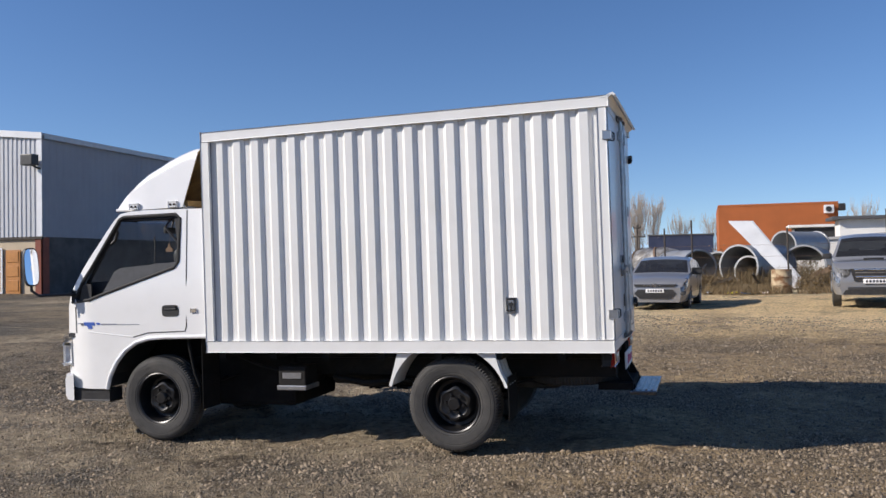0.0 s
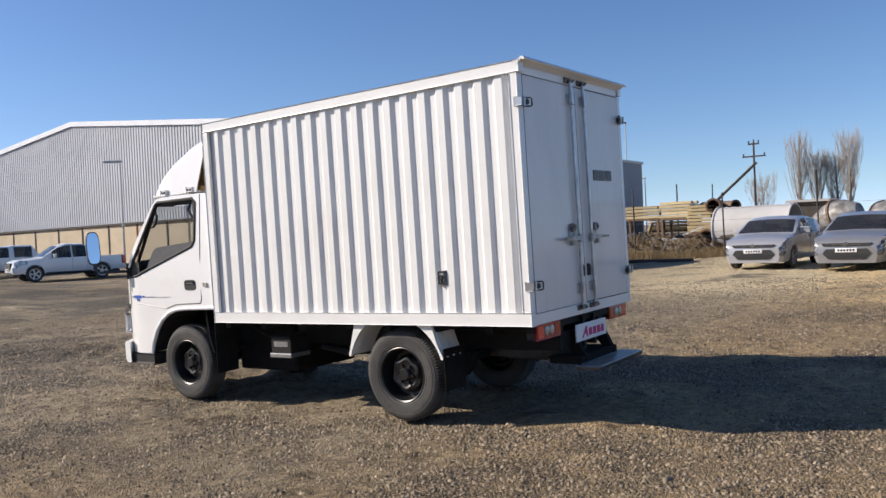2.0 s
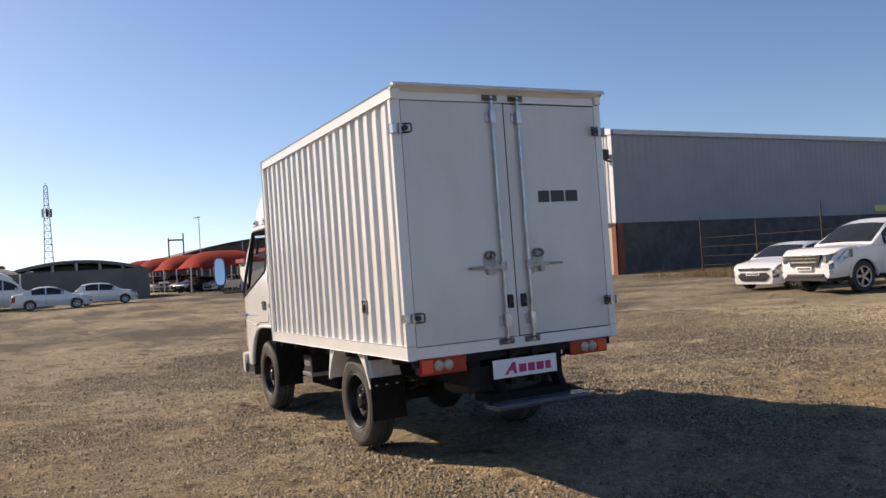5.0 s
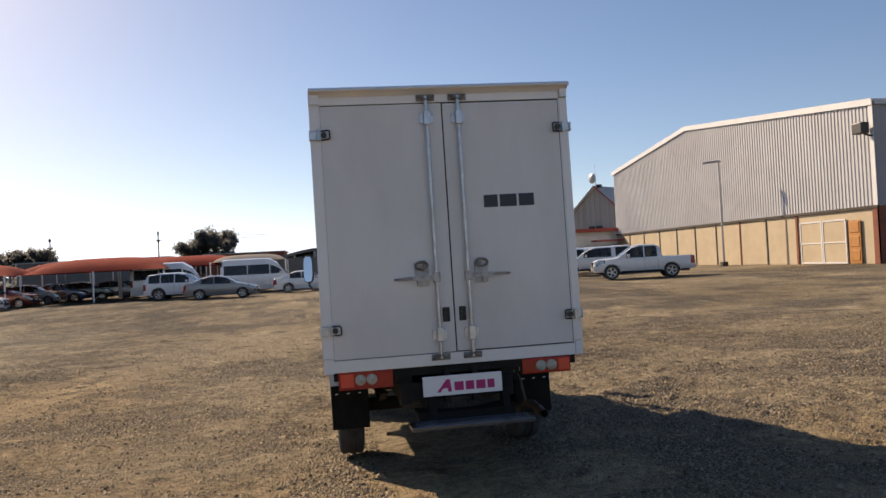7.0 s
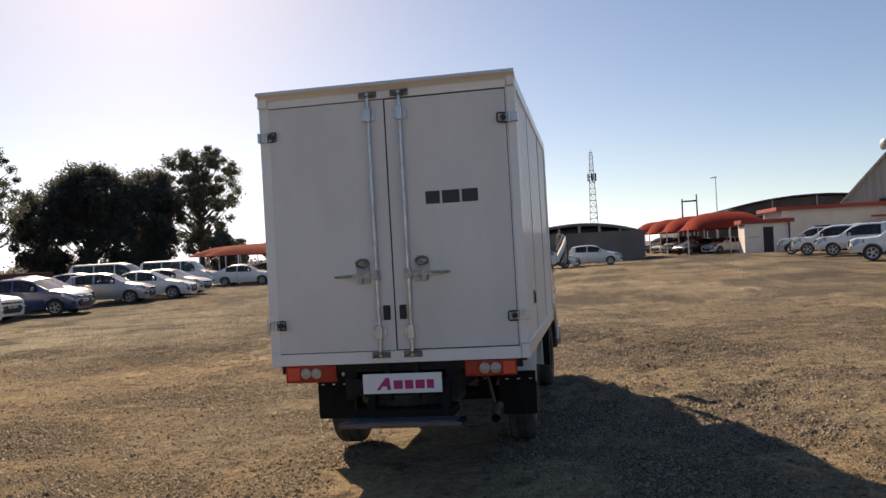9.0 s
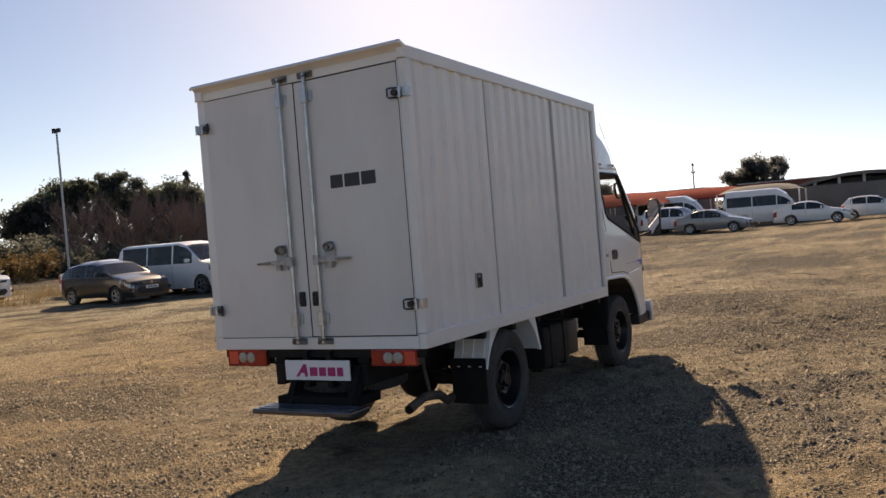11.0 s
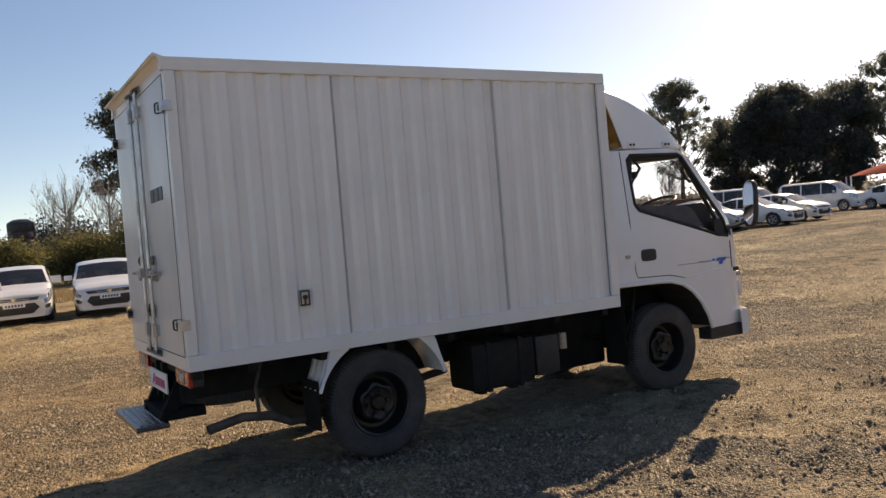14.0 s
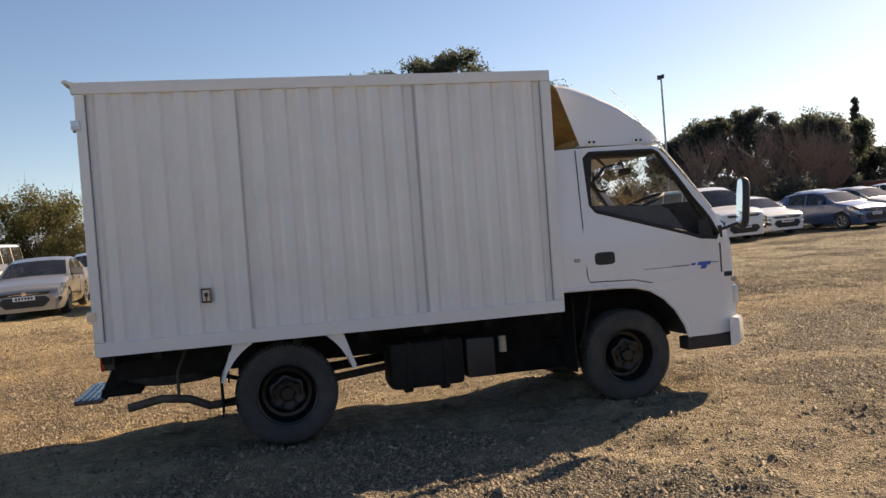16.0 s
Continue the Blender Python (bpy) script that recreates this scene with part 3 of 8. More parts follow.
        cyl(bm, (1.322, yb + s * 0.085, 1.512), (1.340, yb + s * 0.085, 1.512), 0.014, 10)
        part("catch_loop", bm, M_worn, catch, "dark worn catch loop", True)
        bm = bmesh.new()
        block(bm, 1.314, 1.318, s * 0.034, s * 0.082, 1.115, 1.215, 0.001)
        tube(bm, [(1.324, s * 0.040, 1.12), (1.324, s * 0.040, 1.205), (1.324, s * 0.076, 1.205), (1.324, s * 0.076, 1.12)], 0.006, 6)
        cyl(bm, (1.318, s * 0.058, 1.165), (1.336, s * 0.058, 1.165), 0.017, 10)
        part("hasp", bm, M_plastic, door, "black hasp")
        # hinges with black loops
        for z in (1.106, 2.452):
            bm = bmesh.new()
            block(bm, 1.314, 1.322, s * 0.842, s * (HALF + 0.004), z - 0.028, z + 0.028, 0.003)
            block(bm, 1.28, 1.342, s * (HALF + 0.003), s * (HALF + 0.012), z - 0.032, z + 0.032, 0.003)
            cyl(bm, (1.332, s * 0.872, z - 0.036), (1.332, s * 0.872, z + 0.036), 0.012, 10)
            hinge = part("hinge", bm, M_steel, door, "galvanised strap hinge")
            bm = bmesh.new()
            tube(bm, [(1.318, s * 0.85, z + 0.031), (1.345, s * 0.80, z + 0.031), (1.352, s * 0.792, z + 0.025), (1.352, s * 0.792, z - 0.025), (1.345, s * 0.80, z - 0.031), (1.318, s * 0.85, z - 0.031)], 0.006, 6)
            cyl(bm, (1.318, s * 0.833, z), (1.344, s * 0.833, z), 0.021, 10)
            part("hinge_loop", bm, M_plastic, hinge)
        if s > 0:
            bm = bmesh.new()                                          # the maker's badge, as plain bars
            for k, (y0, y1) in enumerate(((0.262, 0.362), (0.378, 0.500), (0.516, 0.628))):
                block(bm, 1.314, 1.319, y0, y1, 1.900, 1.988, 0.002)
            part("badge", bm, M_ink, door, "dark badge of three plain bars")


def build_cab():
    def ys(x, z):
        return 0.886 - max(0, z - 1.30) * 0.10 - 0.75 * max(0, -3.45 - x) ** 2

    OUT = [(-2.215, 0.97), (-2.215, 2.04), (-2.24, 2.105), (-3.03, 2.125), (-3.18, 2.10), (-3.25, 2.035), (-3.52, 1.69), (-3.78, 1.38), (-3.835, 1.25), (-3.855, 0.97),
           (-3.86, 0.62), (-3.85, 0.485), (-3.335, 0.485), (-3.30, 0.60), (-3.22, 0.735), (-3.12, 0.84), (-3.00, 0.915), (-2.86, 0.952), (-2.70, 0.962)]
    WIN = [(-3.185, 2.045), (-3.14, 2.068), (-2.57, 2.068), (-2.525, 2.03), (-2.535, 1.64), (-2.575, 1.588), (-3.38, 1.352), (-3.50, 1.312), (-3.655, 1.298), (-3.685, 1.335), (-3.60, 1.47)]
    cab = None
    for s in (-1, 1):
        bm = bmesh.new()
        for ring in (OUT, WIN):
            vs = [bm.verts.new((x, 0, z)) for x, z in ring]
            for i in range(len(vs)):
                bm.edges.new((vs[i], vs[(i + 1) % len(vs)]))
        bmesh.ops.triangle_fill(bm, use_beauty=True, use_dissolve=False, edges=bm.edges[:], normal=(0, 1, 0))
        for k in range(1, 13):
            bmesh.ops.bisect_plane(bm, geom=bm.verts[:] + bm.edges[:] + bm.faces[:], plane_co=(0, 0, 1.2 + 0.075 * k), plane_no=(0, 0, 1))
        for k in range(8):
            bmesh.ops.bisect_plane(bm, geom=bm.verts[:] + bm.edges[:] + bm.faces[:], plane_co=(-3.85 + 0.055 * k, 0, 0), plane_no=(1, 0, 0))
        for v in bm.verts:
            v.co.y = s * ys(v.co.x, v.co.z)
        r = bmesh.ops.extrude_face_region(bm, geom=bm.faces[:])
        for v in r["geom"]:
            if isinstance(v, bmesh.types.BMVert):
                v.co.y -= s * 0.028
        if cab is None:
            cab = part("cab_body", bm, M_cab, truck, "white forward-control cab", True, 30)
        else:
            part("cab_side", bm, M_cab, cab, "", True, 30)
        # seal, pane and inner trim of the side window
        bm = bmesh.new()
        loop = [(x, s * (ys(x, z) - 0.004), z) for x, z in WIN]
        tube(bm, loop + loop[:2], 0.017, 8, False)
        part("window_seal", bm, M_seal, cab, "", True)
        bm = bmesh.new()
        prism(bm, [(-2.50, 1.63), (-2.60, 1.635), (-3.17, 1.60), (-3.24, 1.565), (-3.36, 1.40), (-3.47, 1.27), (-3.70, 1.25), (-3.70, 1.0), (-2.50, 1.0)], "y", s * 0.80, s * 0.845)
        part("door_trim", bm, M_trim, cab)
        bm = bmesh.new()
        prism(bm, [(-3.64, 1.30), (-3.50, 1.30), (-3.50, 1.46), (-3.60, 1.46)], "y", s * 0.835, s * 0.85)
        prism(bm, [(-3.20, 2.05), (-3.17, 2.05), (-3.60, 1.42), (-3.66, 1.36)], "y", s * 0.78, s * 0.81)
        part("quarter_trim", bm, M_plastic, cab)
        bm = bmesh.new()                                               # header lining and B-post cover
        block(bm, -3.16, -2.27, s * 0.60, s * 0.795, 2.035, 2.075, 0.01)
        prism(bm, [(-2.60, 2.06), (-2.51, 2.06), (-2.49, 1.6), (-2.55, 1.6)], "y", s * 0.785, s * 0.80)
        part("pillar_trim", bm, M_interior, cab)
        # shut lines and waist crease
        bm = bmesh.new()
        seam = [(-2.452, 2.10), (-2.446, 1.5), (-2.45, 1.06), (-2.47, 1.015), (-2.86, 1.003), (-3.02, 0.965)]
        tube(bm, [(x, s * (ys(x, z) + 0.0005), z) for x, z in seam], 0.0045, 5)
        part("shut_line", bm, M_seal, cab)
        bm = bmesh.new()
        tube(bm, [(x, s * (ys(x, z) - 0.004), z) for x, z in ((-3.845, 1.02), (-3.5, 1.012), (-3.02, 0.965))], 0.009, 6)
        part("waist_crease", bm, M_cab, cab, "", True)
        bm = bmesh.new()
        arch = [(-3.335, 0.485), (-3.30, 0.60), (-3.22, 0.735), (-3.12, 0.84), (-3.00, 0.915), (-2.86, 0.952), (-2.70, 0.962), (-2.23, 0.968)]
        tube(bm, [(x, s * (ys(x, z) - 0.006), z) for x, z in arch], 0.02, 8)
        part("arch_lip", bm, M_cab, cab, "", True)
        bm = bmesh.new()                                               # dark inner arch
        skin(bm, [[(x, s * y, z + 0.015) for y in (0.42, 0.86)] for x, z in arch])
        part("arch_liner", bm, M_plastic, cab)
        # handle
        bm = bmesh.new()
        prism(bm, [(-2.6125 + 0.088 * math.copysign(abs(math.cos(a)) ** 0.45, math.cos(a)), 1.2 + 0.052 * math.copysign(abs(math.sin(a)) ** 0.45, math.sin(a))) for a in (2 * math.pi * k / 24 for k in range(24))], "y", s * 0.868, s * 0.8905)
        grip = part("door_handle", bm, M_plastic, cab, "black plastic door handle")
        bm = bmesh.new()
        block(bm, -2.675, -2.55, s * 0.8885, s * 0.896, 1.214, 1.236, 0.004)
        part("handle_bar", bm, M_plastic, grip)
        bm = bmesh.new()
        block(bm, -2.395, -2.345, s * 0.884, s * 0.897, 1.185, 1.215, 0.004)
        part("side_marker", bm, M_clear, cab)
        # decal, as plain bars
        bm = bmesh.new()
        for x0, x1, z0, z1 in ((-3.56, -3.44, 1.075, 1.105), (-3.52, -3.47, 1.045, 1.075), (-3.42, -3.38, 1.08, 1.10)):
            prism(bm, [(x0, z0), (x1, z0), (x1 - 0.012, z1), (x0 - 0.012, z1)], "y", s * 0.880, s * 0.8895)
        part("decal", bm, M_blue_print, cab, "small blue and grey side decal")
        bm = bmesh.new()
        for x0, x1, z0, z1 in ((-3.37, -2.95, 1.078, 1.084), (-3.37, -3.20, 1.084, 1.090), (-3.64, -3.57, 1.09, 1.098)):
            prism(bm, [(x0, z0), (x1, z0), (x1, z1), (x0, z1)], "y", s * 0.870, s * 0.8885)
        part("decal_line", bm, M_grey_print, cab)
        # sill below the door, headlamp
        bm = bmesh.new()
        block(bm, -3.77, -3.315, s * 0.72, s * 0.868, 0.372, 0.478, 0.012)
        part("sill_step", bm, M_plastic, cab)
        bm = bmesh.new()
        block(bm, -3.885, -3.79, s * 0.50, s * 0.785, 0.71, 0.88, 0.03)
        part("headlamp", bm, M_lens, cab, "clear headlamp with amber corner", True)
        bm = bmesh.new()
        block(bm, -3.875, -3.79, s * 0.60, s * 0.788, 0.905, 0.955, 0.02)
        part("corner_lamp", bm, M_clear, cab)

    # windscreen, front, roof, back wall, floor
    def span(path, bow, rise, name, mat, n=13):
        bm = bmesh.new()
        rows = []
        for x, z in path:
            w = ys(x, z) - 0.004
            rows.append([(x - bow * (1 - k * k), k * w, z + rise * (1 - k * k)) for k in (2 * i / (n - 1) - 1 for i in range(n))])
        skin(bm, rows)
        r = bmesh.ops.extrude_face_region(bm, geom=bm.faces[:])
        for v in r["geom"]:
            if isinstance(v, bmesh.types.BMVert):
                v.co += Vector((0.015, 0, -0.01))
        return part(name, bm, mat, cab, "", True)
    ws = span([(-3.25, 2.035), (-3.52, 1.69), (-3.78, 1.38)], 0.05, 0.0, "windscreen", M_windscreen)
    ws.visible_shadow = False
    span([(-3.78, 1.38), (-3.835, 1.25), (-3.855, 0.97), (-3.86, 0.62), (-3.85, 0.485)], 0.05, 0.0, "front_panel", M_cab)
    span([(-3.25, 2.035), (-3.18, 2.10), (-3.03, 2.125), (-2.6, 2.118), (-2.24, 2.105)], 0.0, 0.03, "roof", M_cab)
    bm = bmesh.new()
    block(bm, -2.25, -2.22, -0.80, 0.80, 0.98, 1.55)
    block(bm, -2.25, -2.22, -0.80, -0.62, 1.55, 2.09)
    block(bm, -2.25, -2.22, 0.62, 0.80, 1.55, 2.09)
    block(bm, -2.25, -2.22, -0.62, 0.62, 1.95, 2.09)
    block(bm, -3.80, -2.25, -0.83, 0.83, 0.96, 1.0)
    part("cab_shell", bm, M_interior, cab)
    # bumper
    bm = bmesh.new()
    prof = [(-3.88, 0.372), (-3.935, 0.385), (-3.955, 0.42), (-3.955, 0.57), (-3.94, 0.605), (-3.88, 0.615), (-3.86, 0.60), (-3.86, 0.38)]
    rows = []
    for k in range(15):
        u = -1 + 2 * k / 14
        pull = 0.16 * max(0, abs(u) - 0.7) ** 2 / 0.09
        rows.append([(x + pull, 0.90 * u, z) for x, z in prof])
    vs = skin(bm, rows, True)
    bm.faces.new(vs[0])
    bm.faces.new(vs[-1][::-1])
    part("front_bumper", bm, M_cab, cab, "white front bumper", True)
    # seats, dashboard, wheel, mirror, grab handles, hanging ornament
    for y in (-0.5, 0.05, 0.5):
        bm = bmesh.new()
        block(bm, -2.92, -2.42, y - 0.2, y + 0.2, 1.12, 1.27, 0.04)
        block(bm, -2.50, -2.36, y - 0.2, y + 0.2, 1.22, 1.66, 0.05)
        part("seat", bm, M_seat, cab, "grey cloth seat", True)
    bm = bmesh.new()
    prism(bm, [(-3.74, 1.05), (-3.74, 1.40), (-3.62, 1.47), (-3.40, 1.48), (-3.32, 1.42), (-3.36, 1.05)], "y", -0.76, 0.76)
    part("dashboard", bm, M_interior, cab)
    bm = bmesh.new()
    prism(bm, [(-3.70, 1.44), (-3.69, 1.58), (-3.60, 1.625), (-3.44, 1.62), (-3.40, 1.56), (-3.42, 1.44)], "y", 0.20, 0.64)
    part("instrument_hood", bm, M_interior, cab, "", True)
    bm = bmesh.new()
    c, tip = Vector((-3.21, 0.42, 1.645)), Matrix.Rotation(radians(20), 3, "Y")
    tube(bm, [c + tip @ Vector((0.2 * math.cos(a), 0.2 * math.sin(a), 0)) for a in (2 * math.pi * k / 24 for k in range(26))], 0.014, 8, False)
    tube(bm, [c + tip @ Vector((0, -0.19, 0)), c + tip @ Vector((0, 0, -0.03)), c + tip @ Vector((0, 0.19, 0))], 0.012, 6)
    tube(bm, [c + tip @ Vector((0, 0, -0.02)), (-3.40, 0.42, 1.42)], 0.03, 8)
    part("steering_wheel", bm, M_plastic, cab, "", True)
    bm = bmesh.new()
    block(bm, -3.27, -3.235, -0.06, 0.17, 1.925, 1.99, 0.014)
    tube(bm, [(-3.25, 0.05, 1.98), (-3.22, 0.05, 2.07)], 0.01, 6)
    rear_view = part("rear_view_mirror", bm, M_plastic, cab)
    bm = bmesh.new()
    tube(bm, [(-3.25, 0.03, 1.93), (-3.27, 0.03, 1.82)], 0.002, 4)
    prism(bm, [(x - 0.14, z + 0.08) for x, z in ((-3.17, 1.66), (-3.09, 1.66), (-3.085, 1.69), (-3.11, 1.705), (-3.13, 1.755), (-3.15, 1.705), (-3.175, 1.69))], "y", 0.026, 0.034)
    part("hanging_ornament", bm, M_rust, rear_view, "small brown hanging ornament")
    for s in (-1, 1):
        bm = bmesh.new()
        tube(bm, [(-3.33, s * 0.76, 1.99), (-3.295, s * 0.735, 1.975), (-3.275, s * 0.735, 1.93), (-3.305, s * 0.735, 1.86), (-3.35, s * 0.735, 1.825), (-3.40, s * 0.735, 1.825), (-3.45, s * 0.76, 1.85)], 0.015, 8)
        part("grab_handle", bm, M_plastic, cab, "", True)
        bm = bmesh.new()
        tube(bm, [(-2.66, s * 0.76, 2.03), (-2.74, s * 0.74, 1.96), (-2.58, s * 0.76, 1.80), (-2.52, s * 0.76, 1.60), (-2.52, s * 0.75, 1.2)], 0.014, 6)
        part("seat_belt", bm, M_plastic, cab)
    # outside mirrors
    for s, mx, my, mz, mh, low in ((-1, -4.0, 1.055, 1.64, 0.18, 0.09), (1, -3.83, 1.0, 1.572, 0.215, 0.035)):
        bm = bmesh.new()
        if s < 0:
            tube(bm, [(-3.70, s * 0.80, 1.36), (-3.74, s * 0.90, mz - mh - low), (mx + 0.05, s * (my - 0.03), mz - mh - low), (mx, s * my, mz - mh - low * 0.45), (mx, s * my, mz - mh + 0.02)], 0.014, 8)
        else:
            tube(bm, [(-3.70, s * 0.80, 1.36), (-3.75, s * 0.88, mz - mh + 0.02), (mx + 0.02, s * (my - 0.05), mz - mh + 0.05), (mx, s * my, mz - mh + 0.08)], 0.014, 8)
        block(bm, -3.735, -3.665, s * 0.79, s * 0.835, 1.29, 1.40, 0.012)
        arm = part("mirror_arm", bm, M_plastic, cab, "black tubular mirror arm", True)
        bm = bmesh.new()
        m = pose(mx, s * my, mz, 0, -5, -22 if s < 0 else -14)
        oval = [((0.070 if s < 0 else 0.082) * math.copysign(abs(math.cos(a)) ** 0.55, math.cos(a)), mh * math.copysign(abs(math.sin(a)) ** 0.6, math.sin(a))) for a in (2 * math.pi * k / 28 for k in range(28))]
        rings = [[m @ Vector((x, y * f, z * (1 - (1 - f) * 0.4))) for y, z in oval] for x, f in ((-0.05, 0.55), (-0.035, 0.86), (-0.01, 1.0), (0.015, 1.0), (0.022, 0.95))]
        vs = skin(bm, [r + r[:1] for r in rings])
        for r in (vs[0][:-1], vs[-1][:-1][::-1]):
            bm.faces.new(r)
        bmesh.ops.remove_doubles(bm, verts=bm.verts, dist=0.0004)
        part("mirror_head", bm, M_plastic, arm, "tall black mirror head", True)
        bm = bmesh.new()
        bm.faces.new([bm.verts.new(m @ Vector((0.0235, y * 0.88, z * 0.93))) for y, z in oval])
        part("mirror_pane", bm, M_mirror, arm)
    # aerial
    bm = bmesh.new()
    tube(bm, [(-3.66, 0.80, 1.56), (-3.44, 0.80, 1.84), (-3.19, 0.785, 2.16)], 0.008, 6)
    tube(bm, [(-3.19, 0.785, 2.16), (-2.80, 0.785, 2.62)], 0.0025, 5)
    part("aerial", bm, M_steel, cab)
    return cab


def build_fairing(cab):
    # height of the shoulder along the side, and the half width at the foot
    knots = [(-3.275, 2.150), (-3.25, 2.180), (-3.16, 2.268), (-3.00, 2.388), (-2.88, 2.460), (-2.66, 2.560), (-2.52, 2.612), (-2.40, 2.648), (-2.33, 2.655)]
    wide = [(-3.275, 0.74), (-3.1, 0.785), (-2.9, 0.80), (-2.6, 0.805), (-2.33, 0.805)]

    def shell(inset):
        rows = []
        for i in range(25):
            x = -3.275 + 0.945 * i / 24
            zt, w = blend(knots, x) - inset, blend(wide, x) - inset
            tall = max(0.01, zt - 2.13)
            row = []
            for k in range(33):
                v = -1 + k / 16
                a = abs(v)
                if a > 0.55:                                     # the side, leaning in a little
                    f = (1 - a) / 0.45
                    y, z = w - 0.045 * f * tall / 0.5, 2.13 + (tall - 0.022) * f
                else:                                            # shoulder and gently crowned top
                    f = a / 0.55
                    y = (w - 0.045 * tall / 0.5) * (1 - (1 - f) ** 1.25)
                    z = zt - 0.022 * max(0, (f - 0.86) / 0.14) ** 2 + 0.035 * (1 - f * f) * min(1, tall / 0.3)
                back = max(0.0, (x + 2.75) / 0.42)
                row.append((x - 0.17 * back * (1 - (z - 2.13) / 0.55), math.copysign(y, v) if v else 0.0, z))
            rows.append(row)
        return rows
    bm = bmesh.new()
    skin(bm, shell(0.0))
    f = part("roof_fairing", bm, M_cab, cab, "white wind deflector on the cab roof", True, 50)
    bm = bmesh.new()
    skin(bm, shell(0.014))
    block(bm, -2.50, -2.47, -0.76, 0.76, 2.14, 2.19)
    part("fairing_inside", bm, M_plywood, f, "brown unpainted inside of the deflector", True, 50)
    bm = bmesh.new()
    block(bm, -3.24, -2.50, -0.79, 0.79, 2.125, 2.15, 0.01)
    part("fairing_foot", bm, M_cab, f)
    for s in (-1, 1):
        for x in (-3.02, -2.60):
            bm = bmesh.new()
            block(bm, x - 0.045, x + 0.045, s * 0.795, s * 0.815, 2.135, 2.185, 0.004)
            br = part("fairing_bracket", bm, M_cab, f)
            bm = bmesh.new()
            for d in (-0.02, 0.02):
                cyl(bm, (x + d, s * 0.812, 2.16), (x + d, s * 0.822, 2.16), 0.011, 8)
            part("bracket_bolt", bm, M_seal, br)


def truck_wheel_meshes():
    """A tyre with shoulder lugs and a dished steel rim with nuts, about the y axis; outer face towards -y."""
    bm = bmesh.new()
    seg = 192
    prof = [(0.222, -0.082), (0.234, -0.094), (0.243, -0.098), (0.250, -0.0995), (0.254, -0.0975), (0.258, -0.1015), (0.290, -0.106), (0.318, -0.1065), (0.322, -0.1035), (0.326, -0.1055), (0.346, -0.102), (0.350, -0.098),
            (0.364, -0.096), (0.379, -0.085), (0.386, -0.065), (0.387, -0.03), (0.379, -0.028), (0.379, -0.018), (0.387, -0.016),
            (0.387, 0.016), (0.379, 0.018), (0.379, 0.028), (0.387, 0.03), (0.386, 0.065), (0.378, 0.088), (0.362, 0.098), (0.335, 0.104), (0.29, 0.105), (0.245, 0.098), (0.222, 0.082)]
    rings = []
    for r, h in prof:
        ring = []
        for k in range(seg):
            rr = r - 0.010 if 0.36 < r and abs(h) > 0.05 and k % 2 else r
            a = 2 * math.pi * k / seg
            ring.append(bm.verts.new((rr * math.cos(a), h, rr * math.sin(a))))
        rings.append(ring)
    for a, b in zip(rings, rings[1:]):
        for k in range(seg):
            j = (k + 1) % seg
            bm.faces.new((a[k], a[j], b[j], b[k]))
    tyre = finish(bm, "tyre", M_tyre, True, 28)
    bm = bmesh.new()                                              # rim: barrel, flange, and a nave pressed into six lobes
    lathe(bm, [(0.215, 0.09), (0.228, 0.085), (0.218, 0.06), (0.205, 0.0), (0.218, -0.07), (0.229, -0.088), (0.232, -0.096), (0.226, -0.099), (0.214, -0.092), (0.206, -0.06), (0.200, 0.0), (0.186, 0.022), (0.160, 0.026)], 48)
    nave, seg = [(0.162, 0.024, 0.0), (0.150, 0.008, 0.006), (0.140, -0.030, 0.010), (0.130, -0.046, 0.010), (0.114, -0.050, 0.006), (0.094, -0.040, 0.0), (0.058, -0.040, 0.0), (0.052, -0.066, 0.0), (0.044, -0.074, 0.0), (0.018, -0.074, 0.0)], 72
    rows = [[((r + w * math.cos(6 * a)) * math.cos(a), h, (r + w * math.cos(6 * a)) * math.sin(a)) for a in (2 * math.pi * k / seg for k in range(seg))] for r, h, w in nave]
    vs = skin(bm, rows, True)
    bm.faces.new(vs[-1])
    for k in range(6):
        a = 2 * math.pi * (k + 0.5) / 6
        cyl(bm, (0.076 * math.cos(a), -0.038, 0.076 * math.sin(a)), (0.076 * math.cos(a), -0.064, 0.076 * math.sin(a)), 0.0135, 6)
    rim = finish(bm, "rim", M_rim_black, True, 32)
    bm = bmesh.new()                                              # plain bars where the sidewall is moulded
    for a0, n in ((0.3, 4), (1.35, 6), (2.5, 3), (3.6, 5), (4.9, 4), (5.7, 3)):
        for k in range(n):
            m = Matrix.Rotation(-(a0 + 0.075 * k), 4, "Y") @ Matrix.Translation((0.303, -0.1062, 0))
            block(bm, -0.013, 0.013, -0.0012, 0.0012, -0.007, 0.007, 0.0, m)
    marks = finish(bm, "sidewall_mark", M_tyre)
    return tyre, rim, marks


